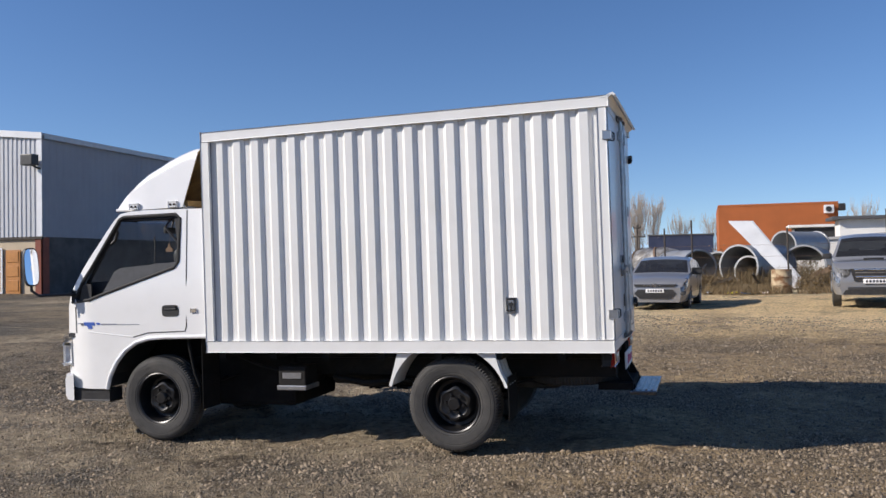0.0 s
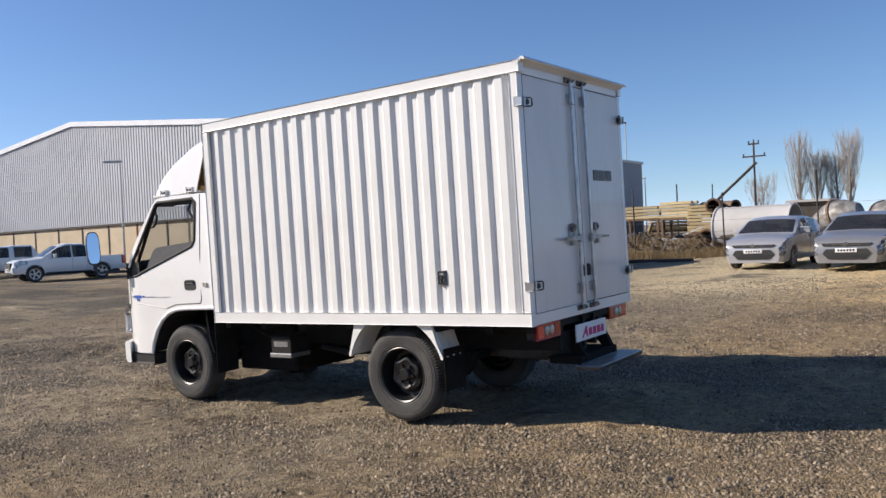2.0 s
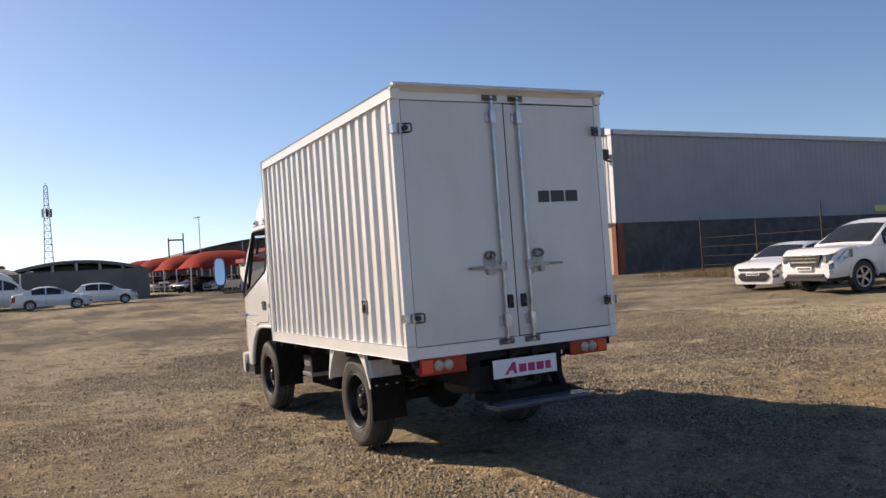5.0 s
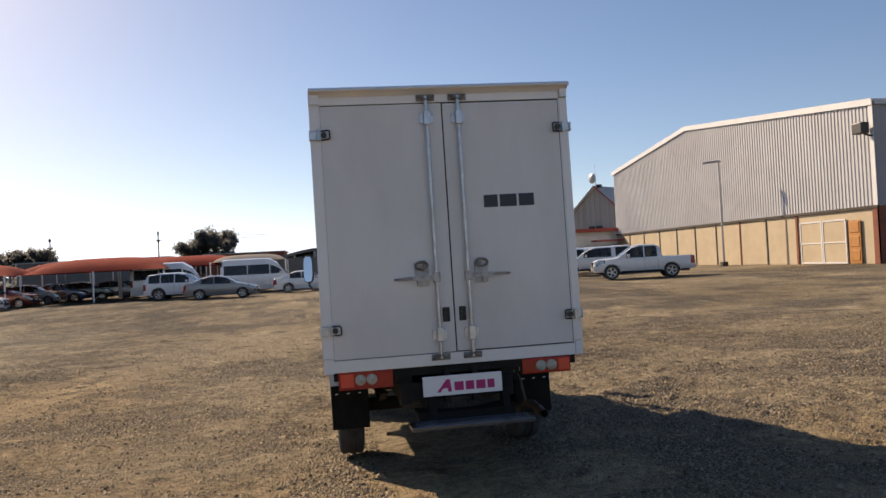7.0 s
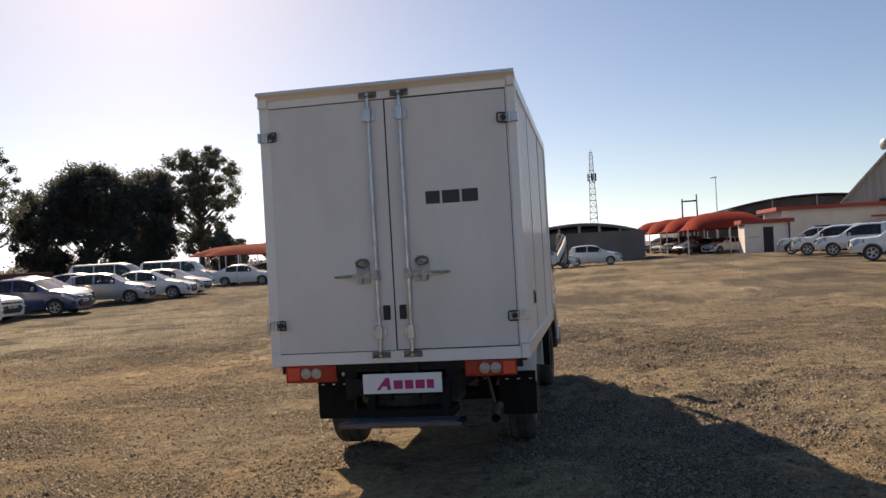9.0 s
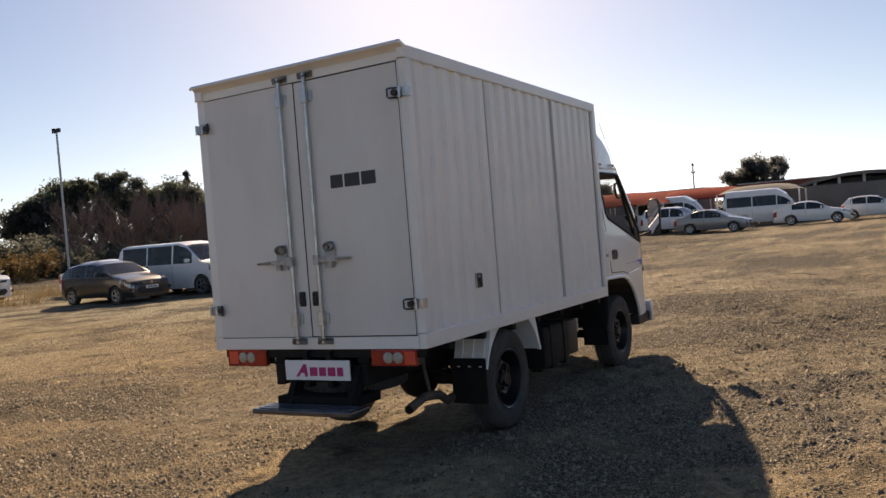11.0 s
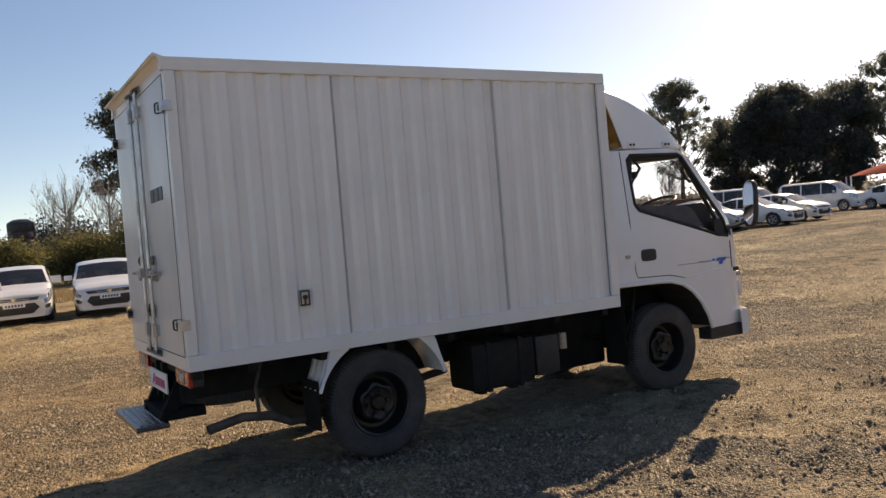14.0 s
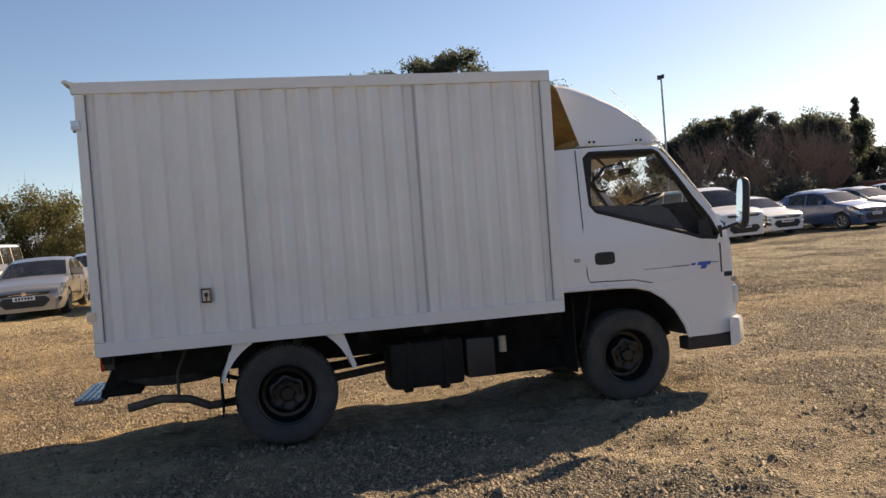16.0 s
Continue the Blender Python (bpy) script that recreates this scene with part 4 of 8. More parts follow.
def build_running_gear():
    bm = bmesh.new()
    for s in (-1, 1):
        block(bm, -3.75, 1.26, s * 0.33, s * 0.40, 0.56, 0.71, 0.004)
        block(bm, -2.2, 1.25, s * 0.32, s * 0.41, 0.714, 0.813)
    for x in (-3.2, -2.2, -1.0, 0.45, 1.22):
        block(bm, x - 0.04, x + 0.04, -0.33, 0.33, 0.58, 0.70)
    for x in (-2.1, -1.6, -1.1, -0.6, -0.1, 0.4, 0.9, 1.25):
        block(bm, x - 0.03, x + 0.03, -0.86, 0.86, 0.755, 0.813)
    frame_ob = part("chassis_frame", bm, M_black, truck, "black ladder chassis")
    bm = bmesh.new()
    cyl(bm, (0, -0.70, 0.387), (0, 0.70, 0.387), 0.055, 14)
    bmesh.ops.create_uvsphere(bm, u_segments=16, v_segments=10, radius=0.17, matrix=Matrix.Translation((0, 0.0, 0.387)))
    cyl(bm, (-0.05, 0, 0.40), (-1.5, 0, 0.52), 0.04, 12)
    part("rear_axle", bm, M_black, frame_ob, "", True)
    bm = bmesh.new()
    cyl(bm, (-2.8, -0.70, 0.36), (-2.8, 0.70, 0.36), 0.045, 12)
    part("front_axle", bm, M_black, frame_ob, "", True)
    for x in (0.0, -2.8):
        for s in (-1, 1):
            bm = bmesh.new()
            for i in range(4):
                h = 0.6 - 0.12 * i
                skin_pts = [(x - h, 0.56 - 0.01 * i), (x - h / 2, 0.475 - 0.012 * i), (x, 0.45 - 0.013 * i), (x + h / 2, 0.475 - 0.012 * i), (x + h, 0.56 - 0.01 * i)]
                prism(bm, skin_pts + [(a, b - 0.010) for a, b in skin_pts[::-1]], "y", s * 0.44, s * 0.50)
            part("leaf_spring", bm, M_black, frame_ob)
    bm = bmesh.new()                                                    # engine and gearbox under the cab
    block(bm, -3.5, -2.5, -0.3, 0.3, 0.42, 0.9, 0.06)
    block(bm, -2.5, -1.6, -0.18, 0.18, 0.42, 0.72, 0.06)
    part("engine", bm, M_black, frame_ob)
    bm = bmesh.new()
    block(bm, -2.46, -1.62, -0.44, 0.42, 0.27, 0.80, 0.04)
    part("splash_shield", bm, M_rubber_shade, frame_ob)
    # wheels
    tyre, rim, marks = truck_wheel_meshes()
    for x in (0.0, -2.8):
        for s in (-1, 1):
            m = pose(x, s * 0.735, 0.387, 0, 23 * (x + s), 0 if s < 0 else 180)
            w = placed("wheel", rim, truck, m, "black steel wheel with worn tyre")
            placed("tyre", tyre, w, Matrix())
            tagged(placed("sidewall_mark", marks, w, Matrix()), kind="stuff")
    w = placed("spare_wheel", rim, truck, pose(0.86, 0.0, 0.58, 90, 0, 0), "spare wheel slung under the tail")
    placed("tyre", tyre, w, Matrix())
    # rear mudguards: white flanges with a curved sheet behind, black flaps
    for s in (-1, 1):
        for d, top0, top1, tip, reach in ((-1, 0.288, 0.442, 0.522, 0.522), (1, 0.232, 0.372, 0.462, 0.474)):
            bm = bmesh.new()
            a0, a1 = math.acos(min(1, top0 / reach)), math.asin((0.545 - 0.39) / reach)
            arc = [(d * reach * math.cos(a1 + (a0 - a1) * k / 9), 0.39 + reach * math.sin(a1 + (a0 - a1) * k / 9)) for k in range(10)]
            low = abs(arc[0][0])
            prism(bm, [(d * top1, 0.813), (d * (top1 + 0.045), 0.66), (d * (low + 0.024), 0.552), (d * (low + 0.018), 0.536), (d * (low + 0.002), 0.536)] + arc[1:] + [(d * top0, 0.813)], "y", s * 0.862, s * 0.888)
            guard = part("mudguard", bm, M_paint, truck, "white rear mudguard")
            bm = bmesh.new()
            skin(bm, [[(x, s * 0.60, z), (x, s * 0.86, z)] for x, z in arc])
            back = [(d * top1, 0.811), (d * (top1 + 0.045), 0.66), (d * (low + 0.024), 0.552)]
            skin(bm, [[(x, s * 0.60, z), (x, s * 0.862, z)] for x, z in back])
            part("guard_sheet", bm, M_paint, guard)
            for y in (0.66, 0.75, 0.84):
                bm = bmesh.new()
                prism(bm, [(d * top1, 0.80), (d * (top1 + 0.045), 0.655), (d * (low + 0.024), 0.556), (d * (low + 0.036), 0.556), (d * (top1 + 0.057), 0.655), (d * (top1 + 0.012), 0.80)], "y", s * (y - 0.012), s * (y + 0.012))
                part("pressed_rib", bm, M_paint, guard)
        bm = bmesh.new()
        block(bm, 0.470, 0.480, s * 0.595, s * 0.882, 0.285, 0.62, 0.002)
        part("mudflap", bm, M_rubber_shade, truck, "black rubber mudflap")
        bm = bmesh.new()
        block(bm, -2.335, -2.325, s * 0.58, s * 0.84, 0.30, 0.93, 0.002)
        tube(bm, [(-2.50, s * 0.80, 0.93), (-2.42, s * 0.82, 0.62), (-2.37, s * 0.82, 0.50)], 0.014, 6)
        part("mudflap", bm, M_rubber_shade, truck, "black rubber mudflap")
    # fuel tank and air tank on the right, battery box on the left
    bm = bmesh.new()
    block(bm, -1.40, -0.80, 0.43, 0.80, 0.31, 0.68, 0.05)
    tank = part("fuel_tank", bm, M_black, truck, "black steel fuel tank", True)
    bm = bmesh.new()
    for x in (-1.25, -0.95):
        bm = bmesh.new()
        block(bm, x - 0.02, x + 0.02, 0.425, 0.81, 0.30, 0.69, 0.01)
        block(bm, x - 0.03, x + 0.03, 0.60, 0.70, 0.27, 0.305)
        part("tank_strap", bm, M_black, tank)
    bm = bmesh.new()
    block(bm, -1.66, -1.42, 0.45, 0.78, 0.34, 0.66, 0.03)
    part("air_filter", bm, M_plastic, truck, "black air filter housing", True)
    bm = bmesh.new()
    cyl(bm, (-1.74, 0.72, 0.52), (-1.74, 0.72, 0.65), 0.035, 12)
    part("filter_bowl", bm, M_clear, truck, "small pale filter bowl", True)
    bm = bmesh.new()
    block(bm, -1.60, -1.34, -0.78, -0.55, 0.47, 0.68, 0.012)
    bat = part("battery_box", bm, M_black, truck, "black battery box with a steel tray")
    bm = bmesh.new()
    block(bm, -1.61, -1.33, -0.795, -0.54, 0.475, 0.515, 0.006)
    part("battery_tray", bm, M_steel, bat, "bare steel tray")
    bm = bmesh.new()
    block(bm, -1.56, -1.38, -0.784, -0.775, 0.575, 0.625)
    part("battery_label", bm, M_steel, bat, "pale label")
    # exhaust
    bm = bmesh.new()
    tube(bm, [(-0.9, 0.2, 0.42), (0.05, 0.50, 0.37), (0.42, 0.58, 0.335), (0.58, 0.60, 0.33), (0.72, 0.62, 0.40), (0.92, 0.62, 0.425), (1.16, 0.64, 0.385)], 0.032, 12, False)
    pipe = part("exhaust_pipe", bm, M_pipe, truck, "dull brown exhaust pipe", True)
    bm = bmesh.new()
    tube(bm, [(0.80, 0.60, 0.40), (0.80, 0.56, 0.60), (0.72, 0.50, 0.80)], 0.013, 6)
    part("pipe_hanger", bm, M_pipe, pipe)
    # rear lamps
    for s in (-1, 1):
        bm = bmesh.new()
        block(bm, 1.20, 1.278, s * 0.468, s * 0.818, 0.703, 0.808, 0.008)
        lamp = part("tail_lamp", bm, M_plastic, truck, "red rear lamp cluster with clear lenses")
        bm = bmesh.new()
        block(bm, 1.270, 1.295, s * 0.465, s * 0.822, 0.700, 0.811, 0.008)
        part("lens_cover", bm, M_red, lamp, "red lens cover")
        for y, mt, nm, r in ((0.603, M_clear, "reversing_lens", 0.038), (0.680, M_clear, "indicator_lens", 0.038)):
            bm = bmesh.new()
            lathe(bm, [(r, 0.0), (r * 0.97, -0.008), (r * 0.6, -0.014), (0.0, -0.016)], 18, pose(1.294, s * y, 0.756, 0, 0, 90))
            part(nm, bm, mt, lamp, "", True)
        bm = bmesh.new()
        block(bm, 1.294, 1.299, s * 0.730, s * 0.812, 0.712, 0.798, 0.003)
        part("brake_lens", bm, M_redhot, lamp)
        bm = bmesh.new()
        block(bm, 1.294, 1.298, s * 0.474, s * 0.555, 0.712, 0.798, 0.003)
        part("fog_lens", bm, M_red, lamp)
        bm = bmesh.new()
        for y0, y1 in ((0.36, 0.375), (0.44, 0.452)):
            block(bm, 1.22, 1.235, s * y0, s * y1, 0.70, 0.812)
        block(bm, 1.22, 1.235, s * 0.375, s * 0.44, 0.70, 0.714)
        part("lamp_bracket", bm, M_black, lamp)
    # plate with plain magenta shapes
    bm = bmesh.new()
    block(bm, 1.318, 1.330, -0.255, 0.305, 0.605, 0.742, 0.003)
    plate = part("rear_plate", bm, M_plate_white, truck, "white rear plate with magenta marks")
    bm = bmesh.new()
    prism(bm, [(-0.16, 0.63), (-0.09, 0.715), (-0.065, 0.715), (-0.055, 0.63), (-0.08, 0.63), (-0.085, 0.655), (-0.115, 0.655), (-0.135, 0.63)], "x", 1.328, 1.3325)
    for y0, y1 in ((-0.035, 0.03), (0.045, 0.105), (0.12, 0.185), (0.20, 0.25)):
        block(bm, 1.328, 1.3325, y0, y1, 0.635, 0.695, 0.001)
    part("plate_mark", bm, M_magenta, plate, "plain magenta marks")
    bm = bmesh.new()
    block(bm, 1.24, 1.318, -0.10, -0.06, 0.55, 0.80)
    part("plate_bracket", bm, M_black, plate)
    bm = bmesh.new()
    block(bm, 1.24, 1.318, 0.10, 0.14, 0.55, 0.80)
    part("plate_bracket", bm, M_black, plate)
    # step
    bm = bmesh.new()
    block(bm, 1.36, 1.57, -0.37, 0.47, 0.412, 0.447, 0.008)
    step = part("rear_step", bm, M_step, truck, "scuffed steel rear step with raised treads")
    for k in range(4):
        bm = bmesh.new()
        block(bm, 1.385 + 0.045 * k, 1.405 + 0.045 * k, -0.33, 0.43, 0.446, 0.453, 0.002)
        part("tread_bar", bm, M_step, step)
    bm = bmesh.new()
    for y in (-0.22, 0.30):
        prism(bm, [(1.20, 0.70), (1.27, 0.70), (1.42, 0.412), (1.36, 0.412), (1.20, 0.60)], "y", y, y + 0.05)
    block(bm, 1.10, 1.38, -0.30, 0.38, 0.44, 0.50)
    # brackets coloured near black to stand for the shade below the body
    part("step_bracket", bm, M_rubber_shade, step)
    # cables under the left sill
    bm = bmesh.new()
    tube(bm, [(-2.2, -0.5, 0.75), (-1.9, -0.58, 0.66), (-1.58, -0.60, 0.60)], 0.015, 6)
    part("brake_line", bm, M_black, frame_ob, "", True)
    bm = bmesh.new()
    tube(bm, [(-1.2, -0.5, 0.55), (-0.9, -0.5, 0.50), (-0.6, -0.45, 0.52)], 0.03, 8)
    part("brake_line", bm, M_black, frame_ob, "", True)


M_lever = surface("dull_lever_paint", (0.46, 0.455, 0.44), (0.26, 0.24, 0.22), 26, (0.45, 0.68), 0.42, metal=0.2)
# brown exhaust steel, darkened in colour for the shade under the tail
M_pipe = surface("shaded_brown_steel", (0.07, 0.055, 0.045), (0.13, 0.10, 0.08), 10, (0.35, 0.65), 0.7, bump=0.2)
M_joint = surface("sheet_joint_sealer", (0.50, 0.50, 0.49), None, rough=0.6)
M_step = surface("scuffed_steel_step", (0.13, 0.14, 0.16), (0.09, 0.10, 0.115), 8, (0.4, 0.7), 0.22, metal=0.8)
build_box()
cab_ob = build_cab()
cab_ob.matrix_basis = Matrix.Translation((0, 0, 1.2)) @ pose(0, 0, 0, 0.9, 0, 0) @ Matrix.Translation((0, 0, -1.2))      # the sprung cab leans a little
build_fairing(cab_ob)
build_running_gear()


# ---- parked vehicles ----
def car_paint(name, c, metallic=0.0):
    return surface("paint_" + name, c, tuple(v * 0.93 for v in c), 1.5, (0.4, 0.7), 0.28, metal=metallic, coat=0.8)


PAINT = {
    "white": car_paint("white", (0.80, 0.80, 0.79)),
    "silver": car_paint("silver", (0.46, 0.46, 0.47), 0.35),
    "grey": car_paint("grey", (0.27, 0.27, 0.275), 0.3),
    "beige": car_paint("beige", (0.38, 0.35, 0.31), 0.45),
    "blue": car_paint("blue", (0.045, 0.09, 0.20), 0.3),
    "paleblue": car_paint("paleblue", (0.30, 0.36, 0.45), 0.4),
    "black": car_paint("black", (0.02, 0.02, 0.022), 0.1),
    "red": car_paint("red", (0.20, 0.025, 0.02), 0.2),
}
# length, width, wheel centres from the nose, wheel radius, then the roof line as (from the nose, height), the waist, and where the glass begins and ends
SHAPES = {
    "hatchback": dict(L=3.98, W=1.74, ax=(0.80, 3.27), r=0.30, top=[(0, 0.62), (0.08, 0.74), (0.35, 0.86), (1.02, 0.98), (1.75, 1.38), (2.2, 1.46), (2.9, 1.45), (3.5, 1.36), (3.78, 1.05), (3.93, 0.90), (3.98, 0.6)],
                      waist=[(0, 0.60), (0.4, 0.83), (1.0, 0.92), (3.2, 0.98), (3.98, 0.93)], ws=(1.02, 1.82), rw=(3.44, 3.78), pillars=(2.42, 3.28)),
    "sedan": dict(L=4.55, W=1.76, ax=(0.88, 3.52), r=0.315, top=[(0, 0.58), (0.08, 0.70), (0.4, 0.82), (1.2, 0.97), (1.95, 1.36), (2.4, 1.45), (3.0, 1.43), (3.45, 1.30), (3.95, 1.04), (4.42, 1.0), (4.52, 0.85), (4.55, 0.55)],
                  waist=[(0, 0.56), (0.4, 0.80), (1.2, 0.92), (3.6, 0.97), (4.55, 0.92)], ws=(1.2, 2.05), rw=(3.30, 3.93), pillars=(2.62, 3.45)),
    "suv": dict(L=4.75, W=1.84, ax=(0.93, 3.68), r=0.385, top=[(0, 0.70), (0.06, 0.95), (0.3, 1.08), (1.25, 1.16), (1.95, 1.68), (2.4, 1.78), (3.6, 1.78), (4.4, 1.70), (4.65, 1.20), (4.72, 1.0), (4.75, 0.6)],
                waist=[(0, 0.70), (0.4, 1.03), (1.25, 1.12), (4.4, 1.14), (4.75, 1.05)], ws=(1.25, 2.05), rw=(4.40, 4.62), pillars=(2.62, 3.55)),
    "pickup": dict(L=5.30, W=1.83, ax=(0.95, 4.05), r=0.385, top=[(0, 0.72), (0.06, 0.98), (0.3, 1.08), (1.30, 1.15), (2.02, 1.68), (2.45, 1.79), (3.2, 1.77), (3.48, 1.66), (3.58, 1.13), (5.24, 1.11), (5.28, 0.9), (5.30, 0.6)],
                   waist=[(0, 0.70), (0.4, 1.03), (1.30, 1.10), (3.6, 1.12), (5.3, 1.10)], ws=(1.30, 2.12), rw=(3.46, 3.58), pillars=(2.66, 3.36)),
    "canopy": dict(L=5.18, W=1.86, ax=(0.95, 4.15), r=0.39, top=[(0, 0.74), (0.06, 1.00), (0.3, 1.12), (1.30, 1.19), (2.02, 1.70), (2.45, 1.82), (3.3, 1.83), (3.56, 1.81), (3.62, 1.86), (4.74, 1.86), (5.09, 1.24), (5.14, 0.9), (5.18, 0.6)],
                   waist=[(0, 0.72), (0.4, 1.06), (1.30, 1.14), (3.6, 1.17), (5.18, 1.14)], ws=(1.30, 2.12), rw=(4.84, 5.07), pillars=(2.66, 3.46)),
    "van": dict(L=5.30, W=1.92, ax=(1.0, 4.0), r=0.34, top=[(0, 0.72), (0.06, 0.95), (0.35, 1.08), (0.95, 1.20), (1.65, 1.80), (2.1, 1.95), (5.0, 1.94), (5.2, 1.80), (5.28, 1.2), (5.30, 0.6)],
                waist=[(0, 0.70), (0.4, 1.02), (0.95, 1.15), (5.3, 1.15)], ws=(0.95, 1.80), rw=(5.05, 5.27), pillars=(2.35, 3.65)),
    "minibus": dict(L=5.95, W=1.98, ax=(1.0, 4.45), r=0.345, top=[(0, 0.75), (0.06, 1.0), (0.35, 1.15), (0.95, 1.28), (1.75, 2.20), (2.3, 2.55), (5.6, 2.55), (5.85, 2.42), (5.93, 1.3), (5.95, 0.6)],
                    waist=[(0, 0.72), (0.4, 1.05), (0.95, 1.24), (1.6, 1.36), (5.95, 1.36)], ws=(0.95, 1.75), rw=(5.70, 5.92), pillars=(2.25, 3.9)),
}
_wheel_cache = {}
NOSE_KIND = {"hatchback": 0.13, "sedan": 0.13, "suv": 0.20, "pickup": 0.20, "canopy": 0.24, "van": 0.15, "minibus": 0.16}


def car_wheel(r):
    if r in _wheel_cache:
        return _wheel_cache[r]
    bm = bmesh.new()
    lathe(bm, [(r * 0.64, -0.09), (r * 0.72, -0.105), (r * 0.93, -0.10), (r, -0.075), (r, 0.075), (r * 0.93, 0.10), (r * 0.64, 0.09)], 28)
    tyre = finish(bm, "tyre", M_tyre, True)
    bm = bmesh.new()
    lathe(bm, [(r * 0.64, 0.08), (r * 0.63, -0.05), (r * 0.655, -0.095), (r * 0.60, -0.09), (r * 0.585, -0.03), (r * 0.18, -0.03), (0.0, -0.03)], 28)
    dark = finish(bm, "barrel", M_rim_black, True)
    bm = bmesh.new()
    for k in range(5):
        m = Matrix.Rotation(2 * math.pi * k / 5, 4, "Y")
        for d in (-0.17, 0.17):
            block(bm, r * 0.10, r * 0.61, -0.085, -0.06, -0.018, 0.018, 0.0, m @ Matrix.Rotation(d * 0.6, 4, "Y"))
    lathe(bm, [(r * 0.665, -0.088), (r * 0.665, -0.102), (r * 0.585, -0.098), (r * 0.58, -0.08)], 28)
    lathe(bm, [(r * 0.17, -0.06), (r * 0.16, -0.092), (0, -0.095)], 14)
    spokes = finish(bm, "spokes", M_alloy, True, 30)
    _wheel_cache[r] = tyre, dark, spokes
    return _wheel_cache[r]


def build_vehicle(kind, colour, name, m, label, group):
    """A parked vehicle, nose towards local -x, standing on z = 0."""
    S, paint = SHAPES[kind], PAINT[colour]
    car = thing(name, m, label, {"pickup": "pickup", "canopy": "pickup", "van": "van", "minibus": "minibus", "suv": "car"}.get(kind, "car"), group)
    L, W, r = S["L"], S["W"] / 2, S["r"]
    n = 76
    xs = [L * i / n for i in range(n + 1)]
    for a in S["ax"]:
        xs += [a - r * 1.16, a + r * 1.16, a - r * 1.1, a + r * 1.1]
    for a in (*S["ws"], *S["rw"], *S["pillars"]):
        xs += [a - 0.035, a + 0.035]
    xs = sorted({round(min(max(x, 0), L), 3) for x in xs})
    grid = []
    for x in xs:
        zt, zw = blend(S["top"], x), min(blend(S["waist"], x), blend(S["top"], x))
        nose = min(1.0, x / 0.62)
        tail = min(1.0, (L - x) / 0.5)
        w = W * (0.80 + 0.20 * math.sqrt(1 - (1 - nose) ** 2.6)) * (0.84 + 0.16 * math.sqrt(1 - (1 - tail) ** 2.2))
        zb = 0.23 - 0.04 * (1 - nose) + (0.20 if kind in ("pickup", "canopy") else 0.12 if kind == "suv" else 0)
        for a in S["ax"]:
            d = abs(x - a)
            if d < r * 1.16:
                zb = max(zb, r + math.sqrt(max(0, (r * 1.16) ** 2 - d * d)))
        zb = min(zb, zw - 0.03)
        hgt = zt - zw
        wr = w * 0.985 - min(0.22, 0.30 * max(0, hgt)) * (1.0 if kind not in ("van", "minibus") else 0.62)
        zm = max(zb + 0.01, 0.62 * zw)
        ring = [(x, w * 0.93, zb), (x, w * 0.985, max(zb + 0.005, min(zm, zb + 0.12))), (x, w, zm), (x, w * 0.996, max(zm + 0.004, zw * 0.82)), (x, w * 0.985, zw - 0.015), (x, w * 0.965, zw),
                (x, wr + 0.012, zw + hgt * (0.60 if kind == "minibus" else 0.86)), (x, wr - 0.06, zw + hgt * 0.955), (x, wr * 0.5, zt + 0.008), (x, 0, zt + 0.018)]
        if hgt < 0.06:
            ring[6], ring[7] = (x, w * 0.90, zw + hgt * 0.5), (x, w * 0.78, zw + hgt * 0.8)
            ring[8] = (x, w * 0.45, zt + 0.004)
        grid.append(ring)

    def tag(i, k, side):
        xm = (xs[i] + xs[i + 1]) / 2
        h = (blend(S["top"], xm) - blend(S["waist"], xm))
        if k in (3, 4) and 0.02 < xm < (0.62 if kind in ("canopy", "pickup", "suv") else 0.54) and h < 0.2:
            return ("headlamp", side)
        if k == 5 and kind in ("hatchback", "sedan") and 0.10 < xm < 0.46 and h < 0.2:
            return ("headlamp", side)
        if k in (2, 3) and xm > L - 0.26:
            return ("tail_lamp", side)
        inside = S["ws"][0] + 0.05 < xm < S["ws"][1] - 0.08
        if inside and k in (7, 8):
            return "windscreen"
        if S["rw"][0] + 0.03 < xm < S["rw"][1] - 0.05 and k in (6, 7, 8) and kind != "pickup":
            return "rear_window"
        lo, hi = S["ws"][0] + 0.42, S["rw"][0] - (0.10 if kind != "sedan" else -0.15)
        if k == 5 and lo < xm < hi and h > 0.16 and (kind == "canopy" or all(abs(xm - p) > 0.037 for p in S["pillars"])):
            if kind == "canopy" and (3.46 < xm < 3.74 or xm > 4.7):
                return "body"
            part_no = sum(xm > p for p in S["pillars"][kind == "canopy":])
            return ("side_window", side, part_no)
        return "body"
    cells = {}
    for side in (1, -1):
        for i in range(len(xs) - 1):
            for k in range(9):
                cells.setdefault(tag(i, k, side), []).append([(p[0], side * p[1], p[2]) for p in (grid[i][k], grid[i][k + 1], grid[i + 1][k + 1], grid[i + 1][k])])

    def patch(quads_in, cap=False):
        bm, seen = bmesh.new(), {}
        for q in quads_in:
            vs = []
            for p in q:
                key = tuple(round(c, 4) for c in p)
                if key not in seen:
                    seen[key] = bm.verts.new(p)
                if seen[key] not in vs:
                    vs.append(seen[key])
            if len(vs) > 2:
                try:
                    bm.faces.new(vs)
                except ValueError:
                    pass
        if cap:
            for ring in (grid[0], grid[-1]):
                pts = []
                for p in ring + [(q[0], -q[1], q[2]) for q in ring[-2::-1]]:
                    key = tuple(round(c, 4) for c in p)
                    if key not in seen:
                        seen[key] = bm.verts.new(p)
                    if seen[key] not in pts:
                        pts.append(seen[key])
                bm.faces.new(pts)
        return bm
